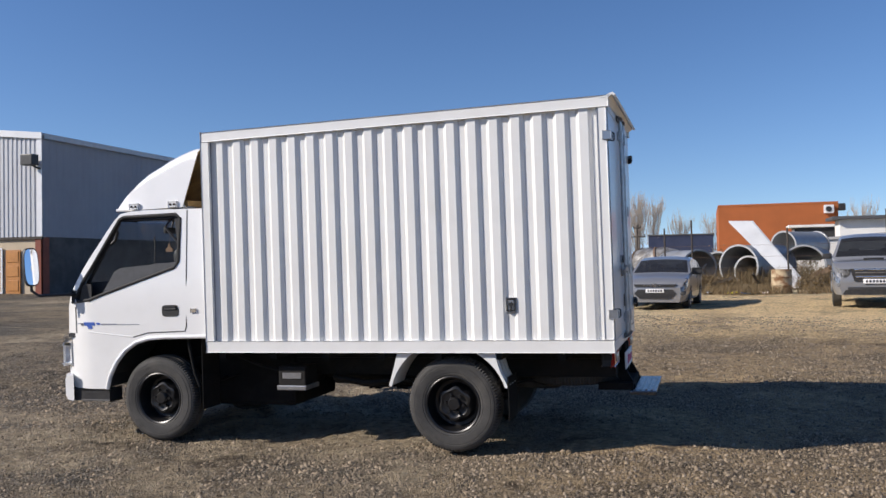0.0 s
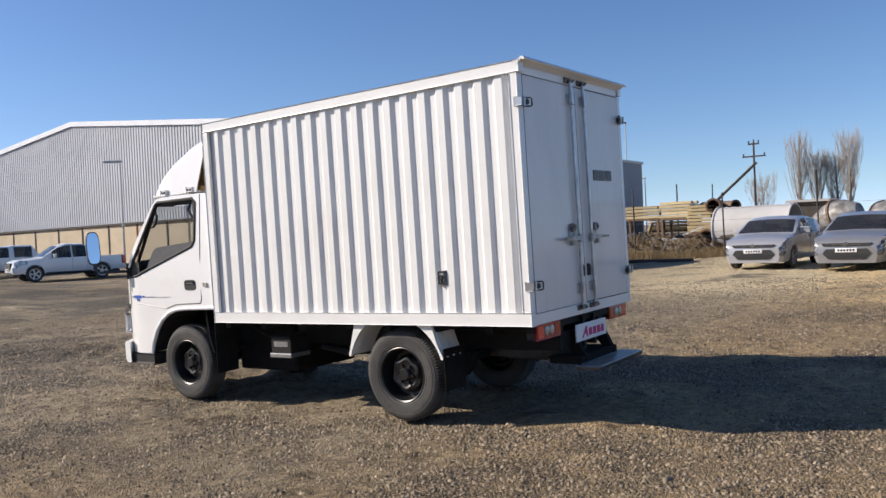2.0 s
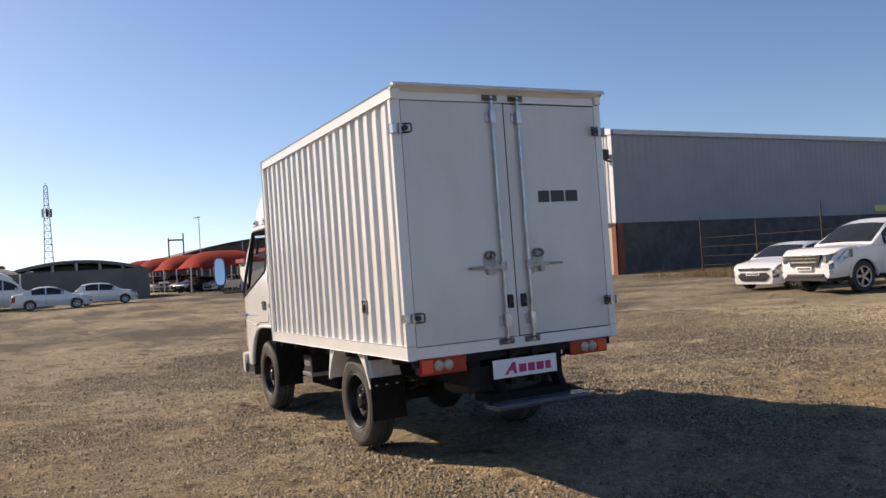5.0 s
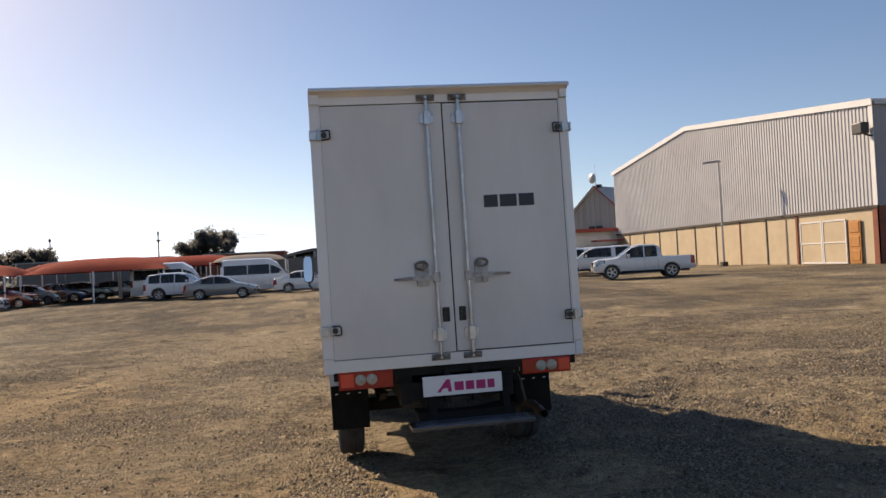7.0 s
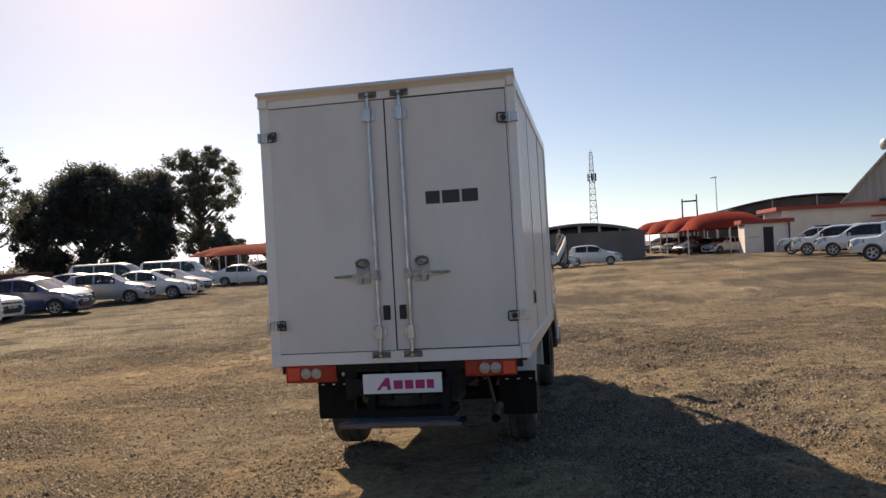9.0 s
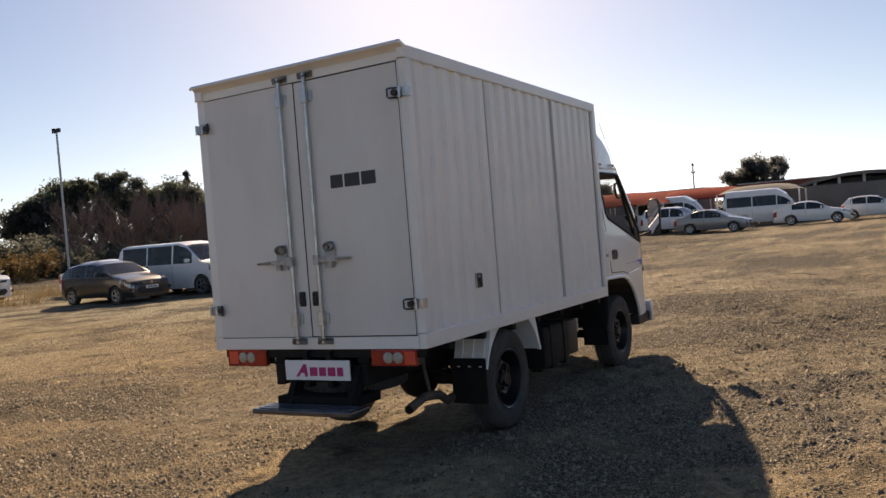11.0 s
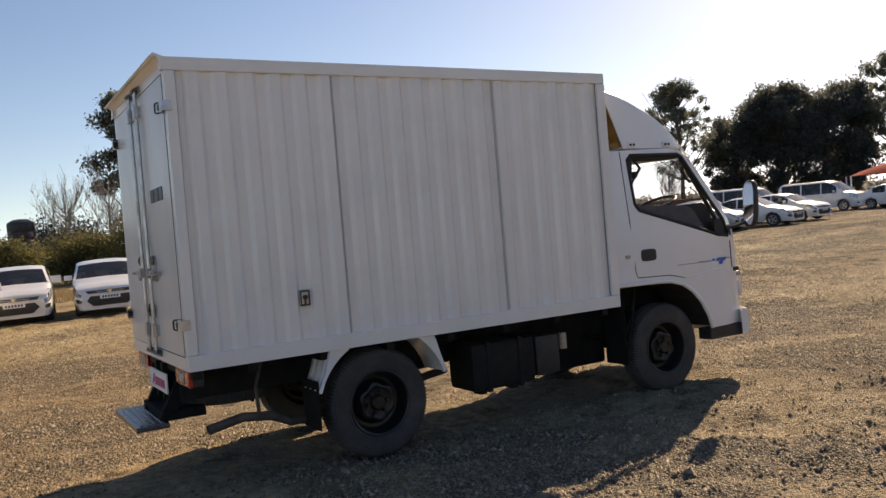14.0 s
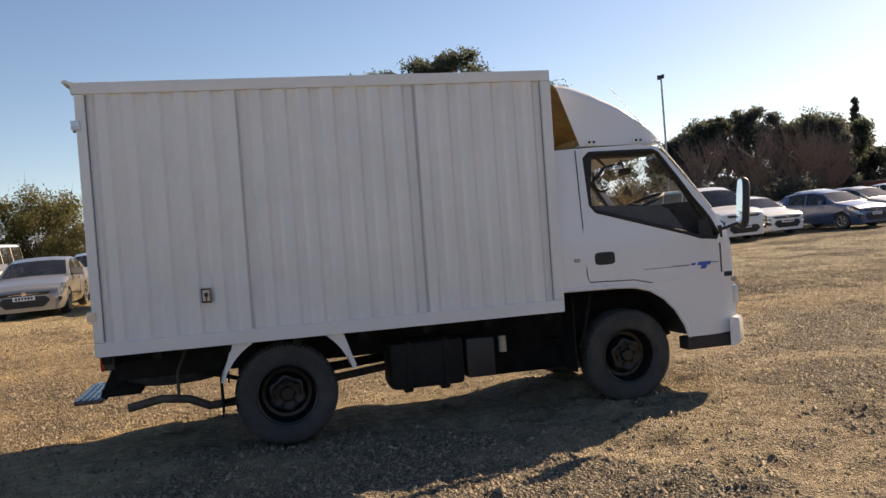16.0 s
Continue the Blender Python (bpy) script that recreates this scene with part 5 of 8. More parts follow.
    off = -L / 2
    shift = Matrix.Translation((off, 0, 0))

    def fit_part(nm, bm, mat, parent, lab="", smooth=True, angle=32):
        bmesh.ops.transform(bm, matrix=shift, verts=bm.verts)
        return part(nm, bm, mat, parent, lab, smooth, angle)
    fit_part("body", patch(cells["body"], True), paint, car)
    for key, qs in cells.items():
        if key == "body":
            continue
        nm = key if isinstance(key, str) else key[0]
        fit_part(nm, patch(qs), {"headlamp": M_front_lamp, "tail_lamp": M_red}.get(nm, M_glass_dark), car)
    bm = bmesh.new()                                                    # floor, seats and dash seen through the panes
    block(bm, 0.35, L - 0.3, -W * 0.72, W * 0.72, 0.30, 0.52)
    block(bm, S["ws"][0] + 0.3, S["ws"][0] + 0.75, -W * 0.75, W * 0.75, 0.5, blend(S["waist"], S["ws"][0]) + 0.02)
    base = blend(S["waist"], 2.0)
    for x in (S["pillars"][0] - 0.12, S["pillars"][1] - 0.15):
        for y in (-0.38, 0.38):
            block(bm, x, x + 0.16, y - 0.22, y + 0.22, 0.5, base + 0.12, 0.04)
            block(bm, x + 0.04, x + 0.14, y - 0.12, y + 0.12, base + 0.14, base + 0.30, 0.03)
    fit_part("cabin", bm, M_dark_in, car)
    tyre, dark, spokes = car_wheel(r)
    for a in S["ax"]:
        for s in (-1, 1):
            w = placed("wheel", dark, car, pose(a + off, s * (W - 0.115), r, 0, 37 * a * s, 0 if s < 0 else 180))
            placed("tyre", tyre, w, Matrix())
            placed("rim", spokes, w, Matrix())
    hw = W * 0.78
    zn = blend(S["top"], 0.08)
    tall = NOSE_KIND[kind]
    bm = bmesh.new()                                                    # grille and lower intake
    truckish = kind in ("pickup", "canopy", "suv", "minibus")
    zl = 0.12 if tall > 0.18 else 0.0
    if truckish:
        prism(bm, [(-hw * 0.72, zn - 0.04), (hw * 0.72, zn - 0.04), (hw * 0.60, zn - 0.33), (-hw * 0.60, zn - 0.33)], "x", -0.03, 0.06)
    else:
        prism(bm, [(-hw * 0.86, zn - 0.05), (hw * 0.86, zn - 0.05), (hw * 0.78, zn - 0.125), (-hw * 0.78, zn - 0.125)], "x", -0.02, 0.08)
    grille = fit_part("grille", bm, M_plastic, car)
    if truckish:
        for k in range(2):
            bm = bmesh.new()
            block(bm, -0.042, -0.03, -hw * 0.57, hw * 0.57, zn - 0.145 - 0.085 * k, zn - 0.115 - 0.085 * k, 0.004)
            fit_part("grille_bar", bm, M_worn, grille)
    bm = bmesh.new()
    if truckish:
        block(bm, -0.035, 0.08, -hw * 0.80, hw * 0.80, 0.40 if tall > 0.18 else 0.30, 0.50 if tall > 0.18 else 0.42, 0.015)
    else:
        prism(bm, [(-hw * 0.62, 0.285), (hw * 0.62, 0.285), (hw * 0.84, 0.43), (hw * 0.70, 0.545), (-hw * 0.70, 0.545), (-hw * 0.84, 0.43)], "x", -0.025, 0.10)
    intake = fit_part("intake", bm, M_plastic, car)
    if not truckish:
        for k in range(3):
            bm = bmesh.new()
            block(bm, -0.034, -0.022, -hw * (0.66 + 0.05 * k), hw * (0.66 + 0.05 * k), 0.312 + 0.04 * k, 0.324 + 0.04 * k, 0.003)
            fit_part("slat", bm, M_seal, intake)
        for s in (-1, 1):
            bm = bmesh.new()
            prism(bm, [(s * hw * 0.92, 0.34), (s * hw * 1.20, 0.40), (s * hw * 1.22, 0.50), (s * hw * 0.98, 0.46)], "x", 0.02, 0.16)
            fit_part("fog_surround", bm, M_plastic, car)
    if kind in ("suv", "canopy"):
        for s in (-1, 1):                                               # lamps wrapped round the corners of the nose
            bm = bmesh.new()
            rows = [[(0.02, s * W * 0.56, z0), (-0.012, s * W * 0.72, z0), (0.05, s * W * 0.835, z0 + 0.02), (0.16, s * W * 0.895, z0 + 0.04), (0.34, s * W * 0.945, z0 + 0.06)]
                    for z0 in (zn - 0.25, zn - 0.20, zn - 0.10, zn - 0.045)]
            skin(bm, rows)
            r_ = bmesh.ops.extrude_face_region(bm, geom=bm.faces[:])
            for g in r_["geom"]:
                if isinstance(g, bmesh.types.BMVert):
                    g.co.x += 0.09
            fit_part("headlamp", bm, M_front_lamp, car)
        for z0, z1, wide in ((zn - 0.075, zn - 0.045, 0.60), (zn - 0.245, zn - 0.215, 0.55)):
            bm = bmesh.new()
            block(bm, -0.05, -0.028, -hw * wide, hw * wide, z0, z1, 0.008)
            fit_part("grille_rim", bm, M_chrome if kind == "suv" else M_worn, grille)
        bm = bmesh.new()                                                # dark lower bumper with a skid plate
        prism(bm, [(-hw * 0.95, 0.33), (hw * 0.95, 0.33), (hw * 0.86, 0.43), (-hw * 0.86, 0.43)], "x", -0.03, 0.12)
        fit_part("lower_bumper", bm, M_plastic, car)
    if kind == "suv":
        bm = bmesh.new()
        block(bm, 0.72, 0.86, -0.22, 0.22, blend(S["top"], 0.8) + 0.012, blend(S["top"], 0.8) + 0.055, 0.02)
        fit_part("bonnet_scoop", bm, M_plastic, car)
    for s in (-1, 1):
        bm = bmesh.new()
        cyl(bm, (0.008, s * hw * 1.07, 0.425 + zl), (0.10, s * hw * 1.02, 0.425 + zl), 0.042, 12)
        fit_part("fog_lamp", bm, M_front_lamp, car)
    bm = bmesh.new()
    block(bm, -0.048, -0.03, -0.25, 0.25, 0.46 + (0.12 if tall > 0.18 else 0), 0.565 + (0.12 if tall > 0.18 else 0), 0.004)
    plate = fit_part("number_plate", bm, M_plate_white, car, "pale plate with dark bars")
    bm = bmesh.new()
    for k in range(6):
        block(bm, -0.0515, -0.047, -0.20 + 0.07 * k, -0.155 + 0.07 * k, 0.485 + (0.12 if tall > 0.18 else 0), 0.54 + (0.12 if tall > 0.18 else 0))
    fit_part("plate_bar", bm, M_ink, plate, "", False)
    bm = bmesh.new()
    cyl(bm, (-0.03, 0, zn - 0.08), (-0.015, 0, zn - 0.08), 0.055, 14)
    block(bm, -0.028, -0.018, -hw * 0.5, hw * 0.5, zn - 0.095, zn - 0.082)
    fit_part("grille_trim", bm, M_chrome, car)
    for s in (-1, 1):
        bm = bmesh.new()
        xm = S["ws"][0] + 0.48
        zmir = blend(S["waist"], xm) + 0.10
        block(bm, xm, xm + 0.10, s * W * 0.99, s * (W + 0.20), zmir - 0.065, zmir + 0.075, 0.03)
        fit_part("wing_mirror", bm, paint if colour != "grey" else M_plastic, car)
        for p in S["pillars"]:
            bm = bmesh.new()
            hx = p - 0.14
            block(bm, hx - 0.09, hx + 0.07, s * (W * 0.975), s * (W * 1.005), blend(S["waist"], hx) - 0.12, blend(S["waist"], hx) - 0.09, 0.008)
            fit_part("door_handle", bm, paint, car)
            bm = bmesh.new()
            zs = blend(S["waist"], p)
            tube(bm, [(p, s * W * 0.988, zs - 0.01), (p, s * (W + 0.001), zs * 0.62), (p - 0.01, s * W * 0.987, 0.40 + zl)], 0.006, 4)
            fit_part("shut_line", bm, M_seal, car)
        if kind in ("canopy", "pickup"):
            bm = bmesh.new()
            tube(bm, [(1.55, s * W * 0.97, 0.40), (1.65, s * (W + 0.02), 0.40), (3.35, s * (W + 0.02), 0.40), (3.45, s * W * 0.97, 0.40)], 0.035, 8)
            fit_part("side_step", bm, M_plastic, car)
        if kind in ("suv", "canopy", "pickup"):
            for a in S["ax"]:
                bm = bmesh.new()
                pts = [(a + r * 1.17 * math.cos(t), s * (W * 0.99), r + r * 1.17 * math.sin(t)) for t in (math.pi * k / 14 for k in range(15))]
                tube(bm, pts, 0.03, 6)
                fit_part("arch_flare", bm, M_plastic if kind == "suv" else paint, car)
    if kind == "pickup":                                                # open load bed
        bm = bmesh.new()
        block(bm, 3.72, 5.18, -W * 0.80, W * 0.80, 1.112, 1.118)
        fit_part("load_bed", bm, M_plastic, car, "dark open load bed", False)
    return car


def park(kind, colour, x, y, heading, label, name="car", group="parked vehicles"):
    """heading: degrees of the nose's direction from +x towards +y."""
    m = pose(x, y, lift(x, y), 0, 0, heading - 180)
    key = (kind, colour, label)
    if key in _built:
        return copy_thing(_built[key], m)
    _built[key] = build_vehicle(kind, colour, name, m, label, group)
    return _built[key]


_built = {}
# along the scrap heap, noses to the yard
park("hatchback", "grey", 0.82, 18.35, 264, "dusty grey hatchback parked before the scrap heap", "hatchback")
park("hatchback", "silver", -1.75, 19.3, 266, "silver small hatchback parked before the scrap heap", "hatchback")
tall_suv = park("suv", "grey", 6.47, 18.73, 262, "dusty grey sport utility vehicle with chromed grille", "suv")
tall_suv.matrix_world = tall_suv.matrix_world @ Matrix.Scale(1.11, 4)
double_cab = park("canopy", "white", -8.6, 18.5, 265, "white double-cab pickup with a canopy", "pickup_truck")
double_cab.matrix_world = double_cab.matrix_world @ Matrix.Scale(1.09, 4)
park("hatchback", "white", -12.1, 19.1, 275, "white hatchback beside the white pickup", "hatchback")
# before the warehouse
park("pickup", "white", -34.6, 16.1, 256, "white double-cab pickup with an open bed", "pickup_truck")
park("canopy", "white", -44.4, 17.0, 256, "white pickup with a canopy in the row by the warehouse", "suv")
park("canopy", "white", -48.9, 16.7, 256, "white pickup in the row by the warehouse", "pickup_truck")
park("suv", "silver", -52.6, 16.4, 256, "silver vehicle in the row by the warehouse", "suv")
# loose group in the far yard
park("sedan", "grey", -46.4, -7.15, 86, "grey sedan standing alone on the gravel", "sedan")
park("suv", "white", -49.6, -10.1, 82, "white people carrier behind a sedan", "suv")
park("sedan", "white", -50.4, -1.9, 92, "white sedan in the open yard", "sedan")
park("hatchback", "white", -53.4, 1.5, 88, "white crossover in the open yard", "crossover")
park("minibus", "white", -55.5, -11.6, 90, "white minibus by the shade roofs", "minibus")
park("minibus", "white", -56.5, -5.4, 90, "white minibus by the shade roofs", "minibus")
# long row on the shaded side, noses to the yard
park("van", "white", 8.2, -19.6, 92, "white van at the end of the row", "van")
park("sedan", "beige", 5.7, -16.8, 92, "beige-silver sedan in the row", "sedan")
park("hatchback", "white", 2.8, -16.4, 94, "white hatchback in the long row", "hatchback")
park("hatchback", "silver", 5.2, -22.2, 90, "silver hatchback behind the long row", "hatchback")
park("hatchback", "white", 1.2, -18.9, 84, "white hatchback in the long row", "hatchback")
park("hatchback", "white", -1.05, -18.9, 84, "white hatchback in the long row", "hatchback")
park("hatchback", "white", -6.95, -21.0, 92, "white hatchback in the long row", "hatchback")
park("pickup", "white", -6.1, -27.0, 102, "white pickup with dark arches in the second row", "pickup_truck")
park("sedan", "paleblue", -5.9, -33.5, 60, "pale blue sedan in the second row", "sedan")
park("minibus", "white", -11.5, -30.4, 108, "white high-roofed minibus in the second row", "minibus")
park("van", "white", -14.6, -33.0, 90, "white van beside the high-roofed minibus", "van")
park("hatchback", "black", -13.4, -21.0, 88, "black hatchback in the long row", "hatchback")
park("van", "white", -16.3, -20.6, 93, "white passenger van in the long row", "van")
park("hatchback", "white", -18.7, -20.9, 94, "white hatchback in the long row", "hatchback")
park("hatchback", "blue", -21.7, -20.2, 101, "dark blue hatchback in the long row", "hatchback")
park("hatchback", "silver", -28.3, -21.2, 106, "silver hatchback further along the long row", "hatchback")
park("hatchback", "beige", -24.9, -22.2, 101, "dusty beige hatchback in the long row", "hatchback")
park("sedan", "white", -31.3, -20.9, 104, "white sedan in the long row", "sedan")
park("hatchback", "white", -35.0, -21.6, 96, "white hatchback in the long row", "hatchback")
park("sedan", "white", -46.6, -22.4, 95, "white sedan angled at the row's end", "sedan")
park("hatchback", "red", -51.2, -21.8, 88, "dark red hatchback at the row's end", "hatchback")
park("hatchback", "silver", -56.3, -21.6, 88, "silver hatchback by the shade roofs", "hatchback")
for k in range(6):
    park(("sedan", "hatchback", "sedan")[k % 3], ("white", "silver", "white")[k % 3], -17.5 - 4.6 * k, -26.4 - 0.3 * k, 98, "vehicle in the second row of the yard", "car")
park("van", "white", -40.0, -28.2, 100, "white van standing across behind the rows", "van")
park("van", "white", -46.0, -27.0, 100, "white van standing across behind the rows", "van")
# under the shade roofs
for k in range(8):
    park(("sedan", "hatchback")[k % 2], ("blue", "black", "grey", "black")[k % 4], -59.6 - 0.9 * k, -21.0 + 1.9 * k, 92 + 5 * (k % 3), "dark car under the red shade roofs", "car")
for k in range(6):
    park(("hatchback", "sedan", "suv")[k % 3], ("white", "white", "silver")[k % 3], -76.6 - 3.5 * k, 12.2 - 0.5 * k, 312, "pale car under the far shade roofs", "car")
park("sedan", "white", -71.6, 13.6, 300, "white sedan at the head of the far carports", "sedan")
park("hatchback", "black", -72.4, 10.9, 300, "dark hatchback under the far carports", "hatchback")


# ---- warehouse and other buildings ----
# one siding in two tones: sunlit gable pale, long wall's shade put into its colour
M_siding_lit = surface("lit_steel_siding", (0.56, 0.57, 0.59), (0.50, 0.51, 0.53), 0.4, (0.4, 0.65), 0.55, rough_var=0.08, spec=0.3)
M_siding_shaded = surface("shaded_steel_siding", (0.31, 0.325, 0.355), (0.28, 0.295, 0.325), 0.4, (0.4, 0.65), 0.6, rough_var=0.08, spec=0.25)
M_plaster = surface("cream_plaster", (0.56, 0.46, 0.33), (0.50, 0.41, 0.29), 0.8, (0.4, 0.65), 0.9, bump=0.2, bump_scale=12)
M_brick_red = surface("red_brown_pillar", (0.26, 0.08, 0.05), (0.20, 0.065, 0.045), 3, (0.4, 0.65), 0.85)
M_flash = surface("white_flashing", (0.78, 0.79, 0.80), (0.70, 0.71, 0.72), 1.2, (0.4, 0.7), 0.4)
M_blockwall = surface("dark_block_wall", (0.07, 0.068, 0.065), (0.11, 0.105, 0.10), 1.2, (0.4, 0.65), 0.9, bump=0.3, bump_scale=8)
M_wood_orange = surface("orange_stained_wood", (0.52, 0.22, 0.05), (0.42, 0.17, 0.04), 4, (0.4, 0.7), 0.6, bump=0.2)
M_pole = surface("galvanised_pole", (0.45, 0.46, 0.47), (0.36, 0.37, 0.38), 3, (0.4, 0.7), 0.5, metal=0.5)
M_dark_pole = surface("dark_timber_pole", (0.05, 0.042, 0.036), (0.08, 0.065, 0.052), 3, (0.4, 0.7), 0.85)


def ribbed(bm, a, b, z0, z1, pitch, deep, out):
    """Ribbed sheeting from plan point a to b; z1 a number or a function of the share along; out: the side it faces."""
    a, b = Vector((*a, 0)), Vector((*b, 0))
    d = b - a
    n = max(1, int(d.length / pitch))
    o = Vector((d.y, -d.x, 0)).normalized() * out
    lo, hi = [], []
    for i in range(n):
        for f, e in ((0.0, 0.0), (0.12, 1.0), (0.5, 1.0), (0.62, 0.0)):
            s = (i + f) / n
            p = a + d * s + o * deep * e
            top = z1(s) if callable(z1) else z1
            lo.append((p.x, p.y, z0)), hi.append((p.x, p.y, top))
    skin(bm, [lo, hi])
    return bm


def build_warehouse():
    X0, X1, Y0, Y1, B = -71.9, -32.85, 28.9, 88.0, 0.22
    XM, ZE0, ZM, ZE1, ZS = -55.2, 9.55, 11.28, 8.98, 3.35

    def roof_at(x):
        return ZE0 + (ZM - ZE0) * (x - X0) / (XM - X0) if x < XM else ZM + (ZE1 - ZM) * (x - XM) / (X1 - XM)
    house = thing("warehouse", Matrix(), "large warehouse with pale ribbed siding over a cream wall", "building")
    bm = bmesh.new()
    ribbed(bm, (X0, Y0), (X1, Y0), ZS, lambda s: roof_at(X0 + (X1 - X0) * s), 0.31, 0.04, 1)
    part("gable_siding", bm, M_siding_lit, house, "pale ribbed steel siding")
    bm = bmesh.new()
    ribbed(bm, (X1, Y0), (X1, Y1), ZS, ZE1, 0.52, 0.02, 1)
    part("long_siding", bm, M_siding_shaded, house, "ribbed steel siding on the long wall")
    bm = bmesh.new()
    prism(bm, [(X0, -0.5), (X1 - 0.02, -0.5), (X1 - 0.02, ZS + 0.05), (X0, ZS + 0.05)], "y", Y0 + 0.02, Y0 + 0.3)
    part("gable_wall", bm, M_plaster, house, "cream plastered base wall")
    bm = bmesh.new()
    block(bm, X0, X0 + 0.3, Y0 + 0.31, Y1 - 0.31, -0.5, ZE0 - 0.2)
    part("far_wall", bm, M_plaster, house)
    bm = bmesh.new()
    block(bm, X0, X1, Y1 - 0.3, Y1, -0.5, ZE1)
    part("back_wall", bm, M_plaster, house)
    bm = bmesh.new()
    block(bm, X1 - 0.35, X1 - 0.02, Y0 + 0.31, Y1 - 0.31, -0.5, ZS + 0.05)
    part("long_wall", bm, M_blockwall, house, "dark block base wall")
    for path in ([(X0 - 0.3, ZE0 - 0.02), (XM, ZM + 0.02)], [(XM, ZM + 0.02), (X1 + 0.15, ZE1 - 0.01)]):
        bm = bmesh.new()
        (xa, za), (xb, zb) = path
        prism(bm, [(xa, za), (xb, zb), (xb, zb + 0.12), (xa, za + 0.12)], "y", Y0 - 0.1, Y1 + 0.1)
        part("roof", bm, M_siding_lit, house)
        bm = bmesh.new()
        prism(bm, [(xa, za - 0.22), (xb, zb - 0.22), (xb, zb + 0.14), (xa, za + 0.14)], "y", Y0 - 0.16, Y0 - 0.102)
        part("barge_flashing", bm, M_flash, house, "white edge flashing")
    bm = bmesh.new()
    block(bm, X1 + 0.09, X1 + 0.2, Y0, Y1, ZE1 - 0.2, ZE1 + 0.06)
    part("gutter", bm, M_pole, house)
    bm = bmesh.new()
    block(bm, X1 - 0.25, X1 + 0.10, Y0 - 0.10, Y0 - 0.075, ZS, ZE1)
    part("corner_flashing", bm, M_flash, house)
    for x in (-68.5, -65.0, -61.5, -58.0, -54.6, -51.1, -47.55, -44.05):
        bm = bmesh.new()
        block(bm, x - 0.06, x + 0.06, Y0 - 0.03, Y0 + 0.019, 0, ZS - 0.03)
        part("wall_joint", bm, M_brick_red if x in (-40.45, -47.55) else M_blockwall, house)
    for x, w in ((-40.46, 0.10), (-33.05, 0.22)):
        bm = bmesh.new()
        block(bm, x - w, x + w, Y0 - 0.06, Y0 + 0.015, 0, ZS - 0.03)
        part("pillar", bm, M_brick_red, house, "dark red painted pillar")
    bm = bmesh.new()
    block(bm, X1 - 0.015, X1 + 0.02, Y0 - 0.06, Y0 + 0.5, 0, ZS - 0.03)
    part("pillar", bm, M_brick_red, house, "dark red painted pillar")
    bm = bmesh.new()
    block(bm, X0, X1 + 0.1, Y0 - 0.11, Y0 - 0.002, ZS - 0.12, ZS + 0.02)
    part("drip_flashing", bm, M_dark_pole, house)
    # sliding door of two leaves, orange wooden gate beside it
    for xa, xb in ((-40.05, -37.83), (-37.77, -35.55)):
        bm = bmesh.new()
        block(bm, xa + 0.06, xb - 0.06, Y0 - 0.07, Y0 - 0.045, B + 0.06, 2.72)
        leaf = part("door_leaf", bm, M_plaster, house, "cream sliding door leaf")
        bm = bmesh.new()
        for a, b2, c, d in ((xa, xa + 0.09, B, 2.78), (xb - 0.09, xb, B, 2.78), (xa + 0.09, xb - 0.09, 2.69, 2.78), (xa + 0.09, xb - 0.09, B, B + 0.09), (xa + 0.09, xb - 0.09, 1.42, 1.49)):
            block(bm, a, b2, Y0 - 0.10, Y0 - 0.04, c, d)
        part("leaf_frame", bm, M_flash, leaf)
    bm = bmesh.new()
    block(bm, -35.30, -34.30, Y0 - 0.10, Y0 - 0.05, B, 2.65)
    gate = part("wooden_door", bm, M_wood_orange, house, "orange stained wooden door")
    for k in range(3):
        bm = bmesh.new()
        block(bm, -35.2, -34.4, Y0 - 0.13, Y0 - 0.09, B + 0.15 + 0.8 * k, B + 0.75 + 0.8 * k, 0.02)
        part("door_panel", bm, M_wood_orange, gate)
    bm = bmesh.new()
    block(bm, -33.5, -32.7, Y0 - 0.85, Y0 - 0.35, 7.25, 7.85, 0.05)
    tube(bm, [(-33.0, Y0 - 0.6, 7.3), (-32.9, Y0 - 0.3, 7.15), (-32.85, Y0, 7.1)], 0.06, 6)
    part("floodlight", bm, M_plastic, house, "black floodlight on the corner")
    bm = bmesh.new()
    for x, y in ((-43.4, 38.0),):
        lathe(bm, [(0.35, 0.0), (0.35, 0.5), (0.75, 0.6), (0.8, 0.85), (0.0, 1.0)], 14, Matrix.Translation((x, y, roof_at(x) + 0.05)) @ Matrix.Rotation(radians(90), 4, "X"))
    part("roof_vent", bm, M_dark_pole, house)
    # yellow notice on the long wall
    bm = bmesh.new()
    block(bm, X1 + 0.08, X1 + 0.11, 53.2, 54.8, 3.55, 4.0)
    part("notice_board", bm, surface("yellow_notice", (0.65, 0.6, 0.2), None, rough=0.5), house, "small yellow notice board")


build_warehouse()


def lamp_post(x, y, h, arm, ang, label):
    post = thing("street_lamp", pose(x, y, lift(x, y)), label, "street lamp", "lamps of the yard")
    bm = bmesh.new()
    cyl(bm, (0, 0, 0), (0, 0, h), 0.085, 10, 0.045)
    part("pole", bm, M_pole, post, "", True)
    c, s = math.cos(radians(ang)), math.sin(radians(ang))
    bm = bmesh.new()
    block(bm, -0.1, arm, -0.16, 0.16, -0.06, 0.08, 0.03, Matrix.Translation((0, 0, h)) @ Matrix.Rotation(radians(ang), 4, "Z"))
    part("lantern", bm, M_pole, post)
    bm = bmesh.new()
    block(bm, -0.2, 0.2, -0.2, 0.2, 0.0, 0.32, 0.02)
    part("base_box", bm, M_dark_pole, post)
    return post


lamp_post(-45.7, 26.6, 7.25, 1.1, 215, "grey street lamp before the warehouse wall")


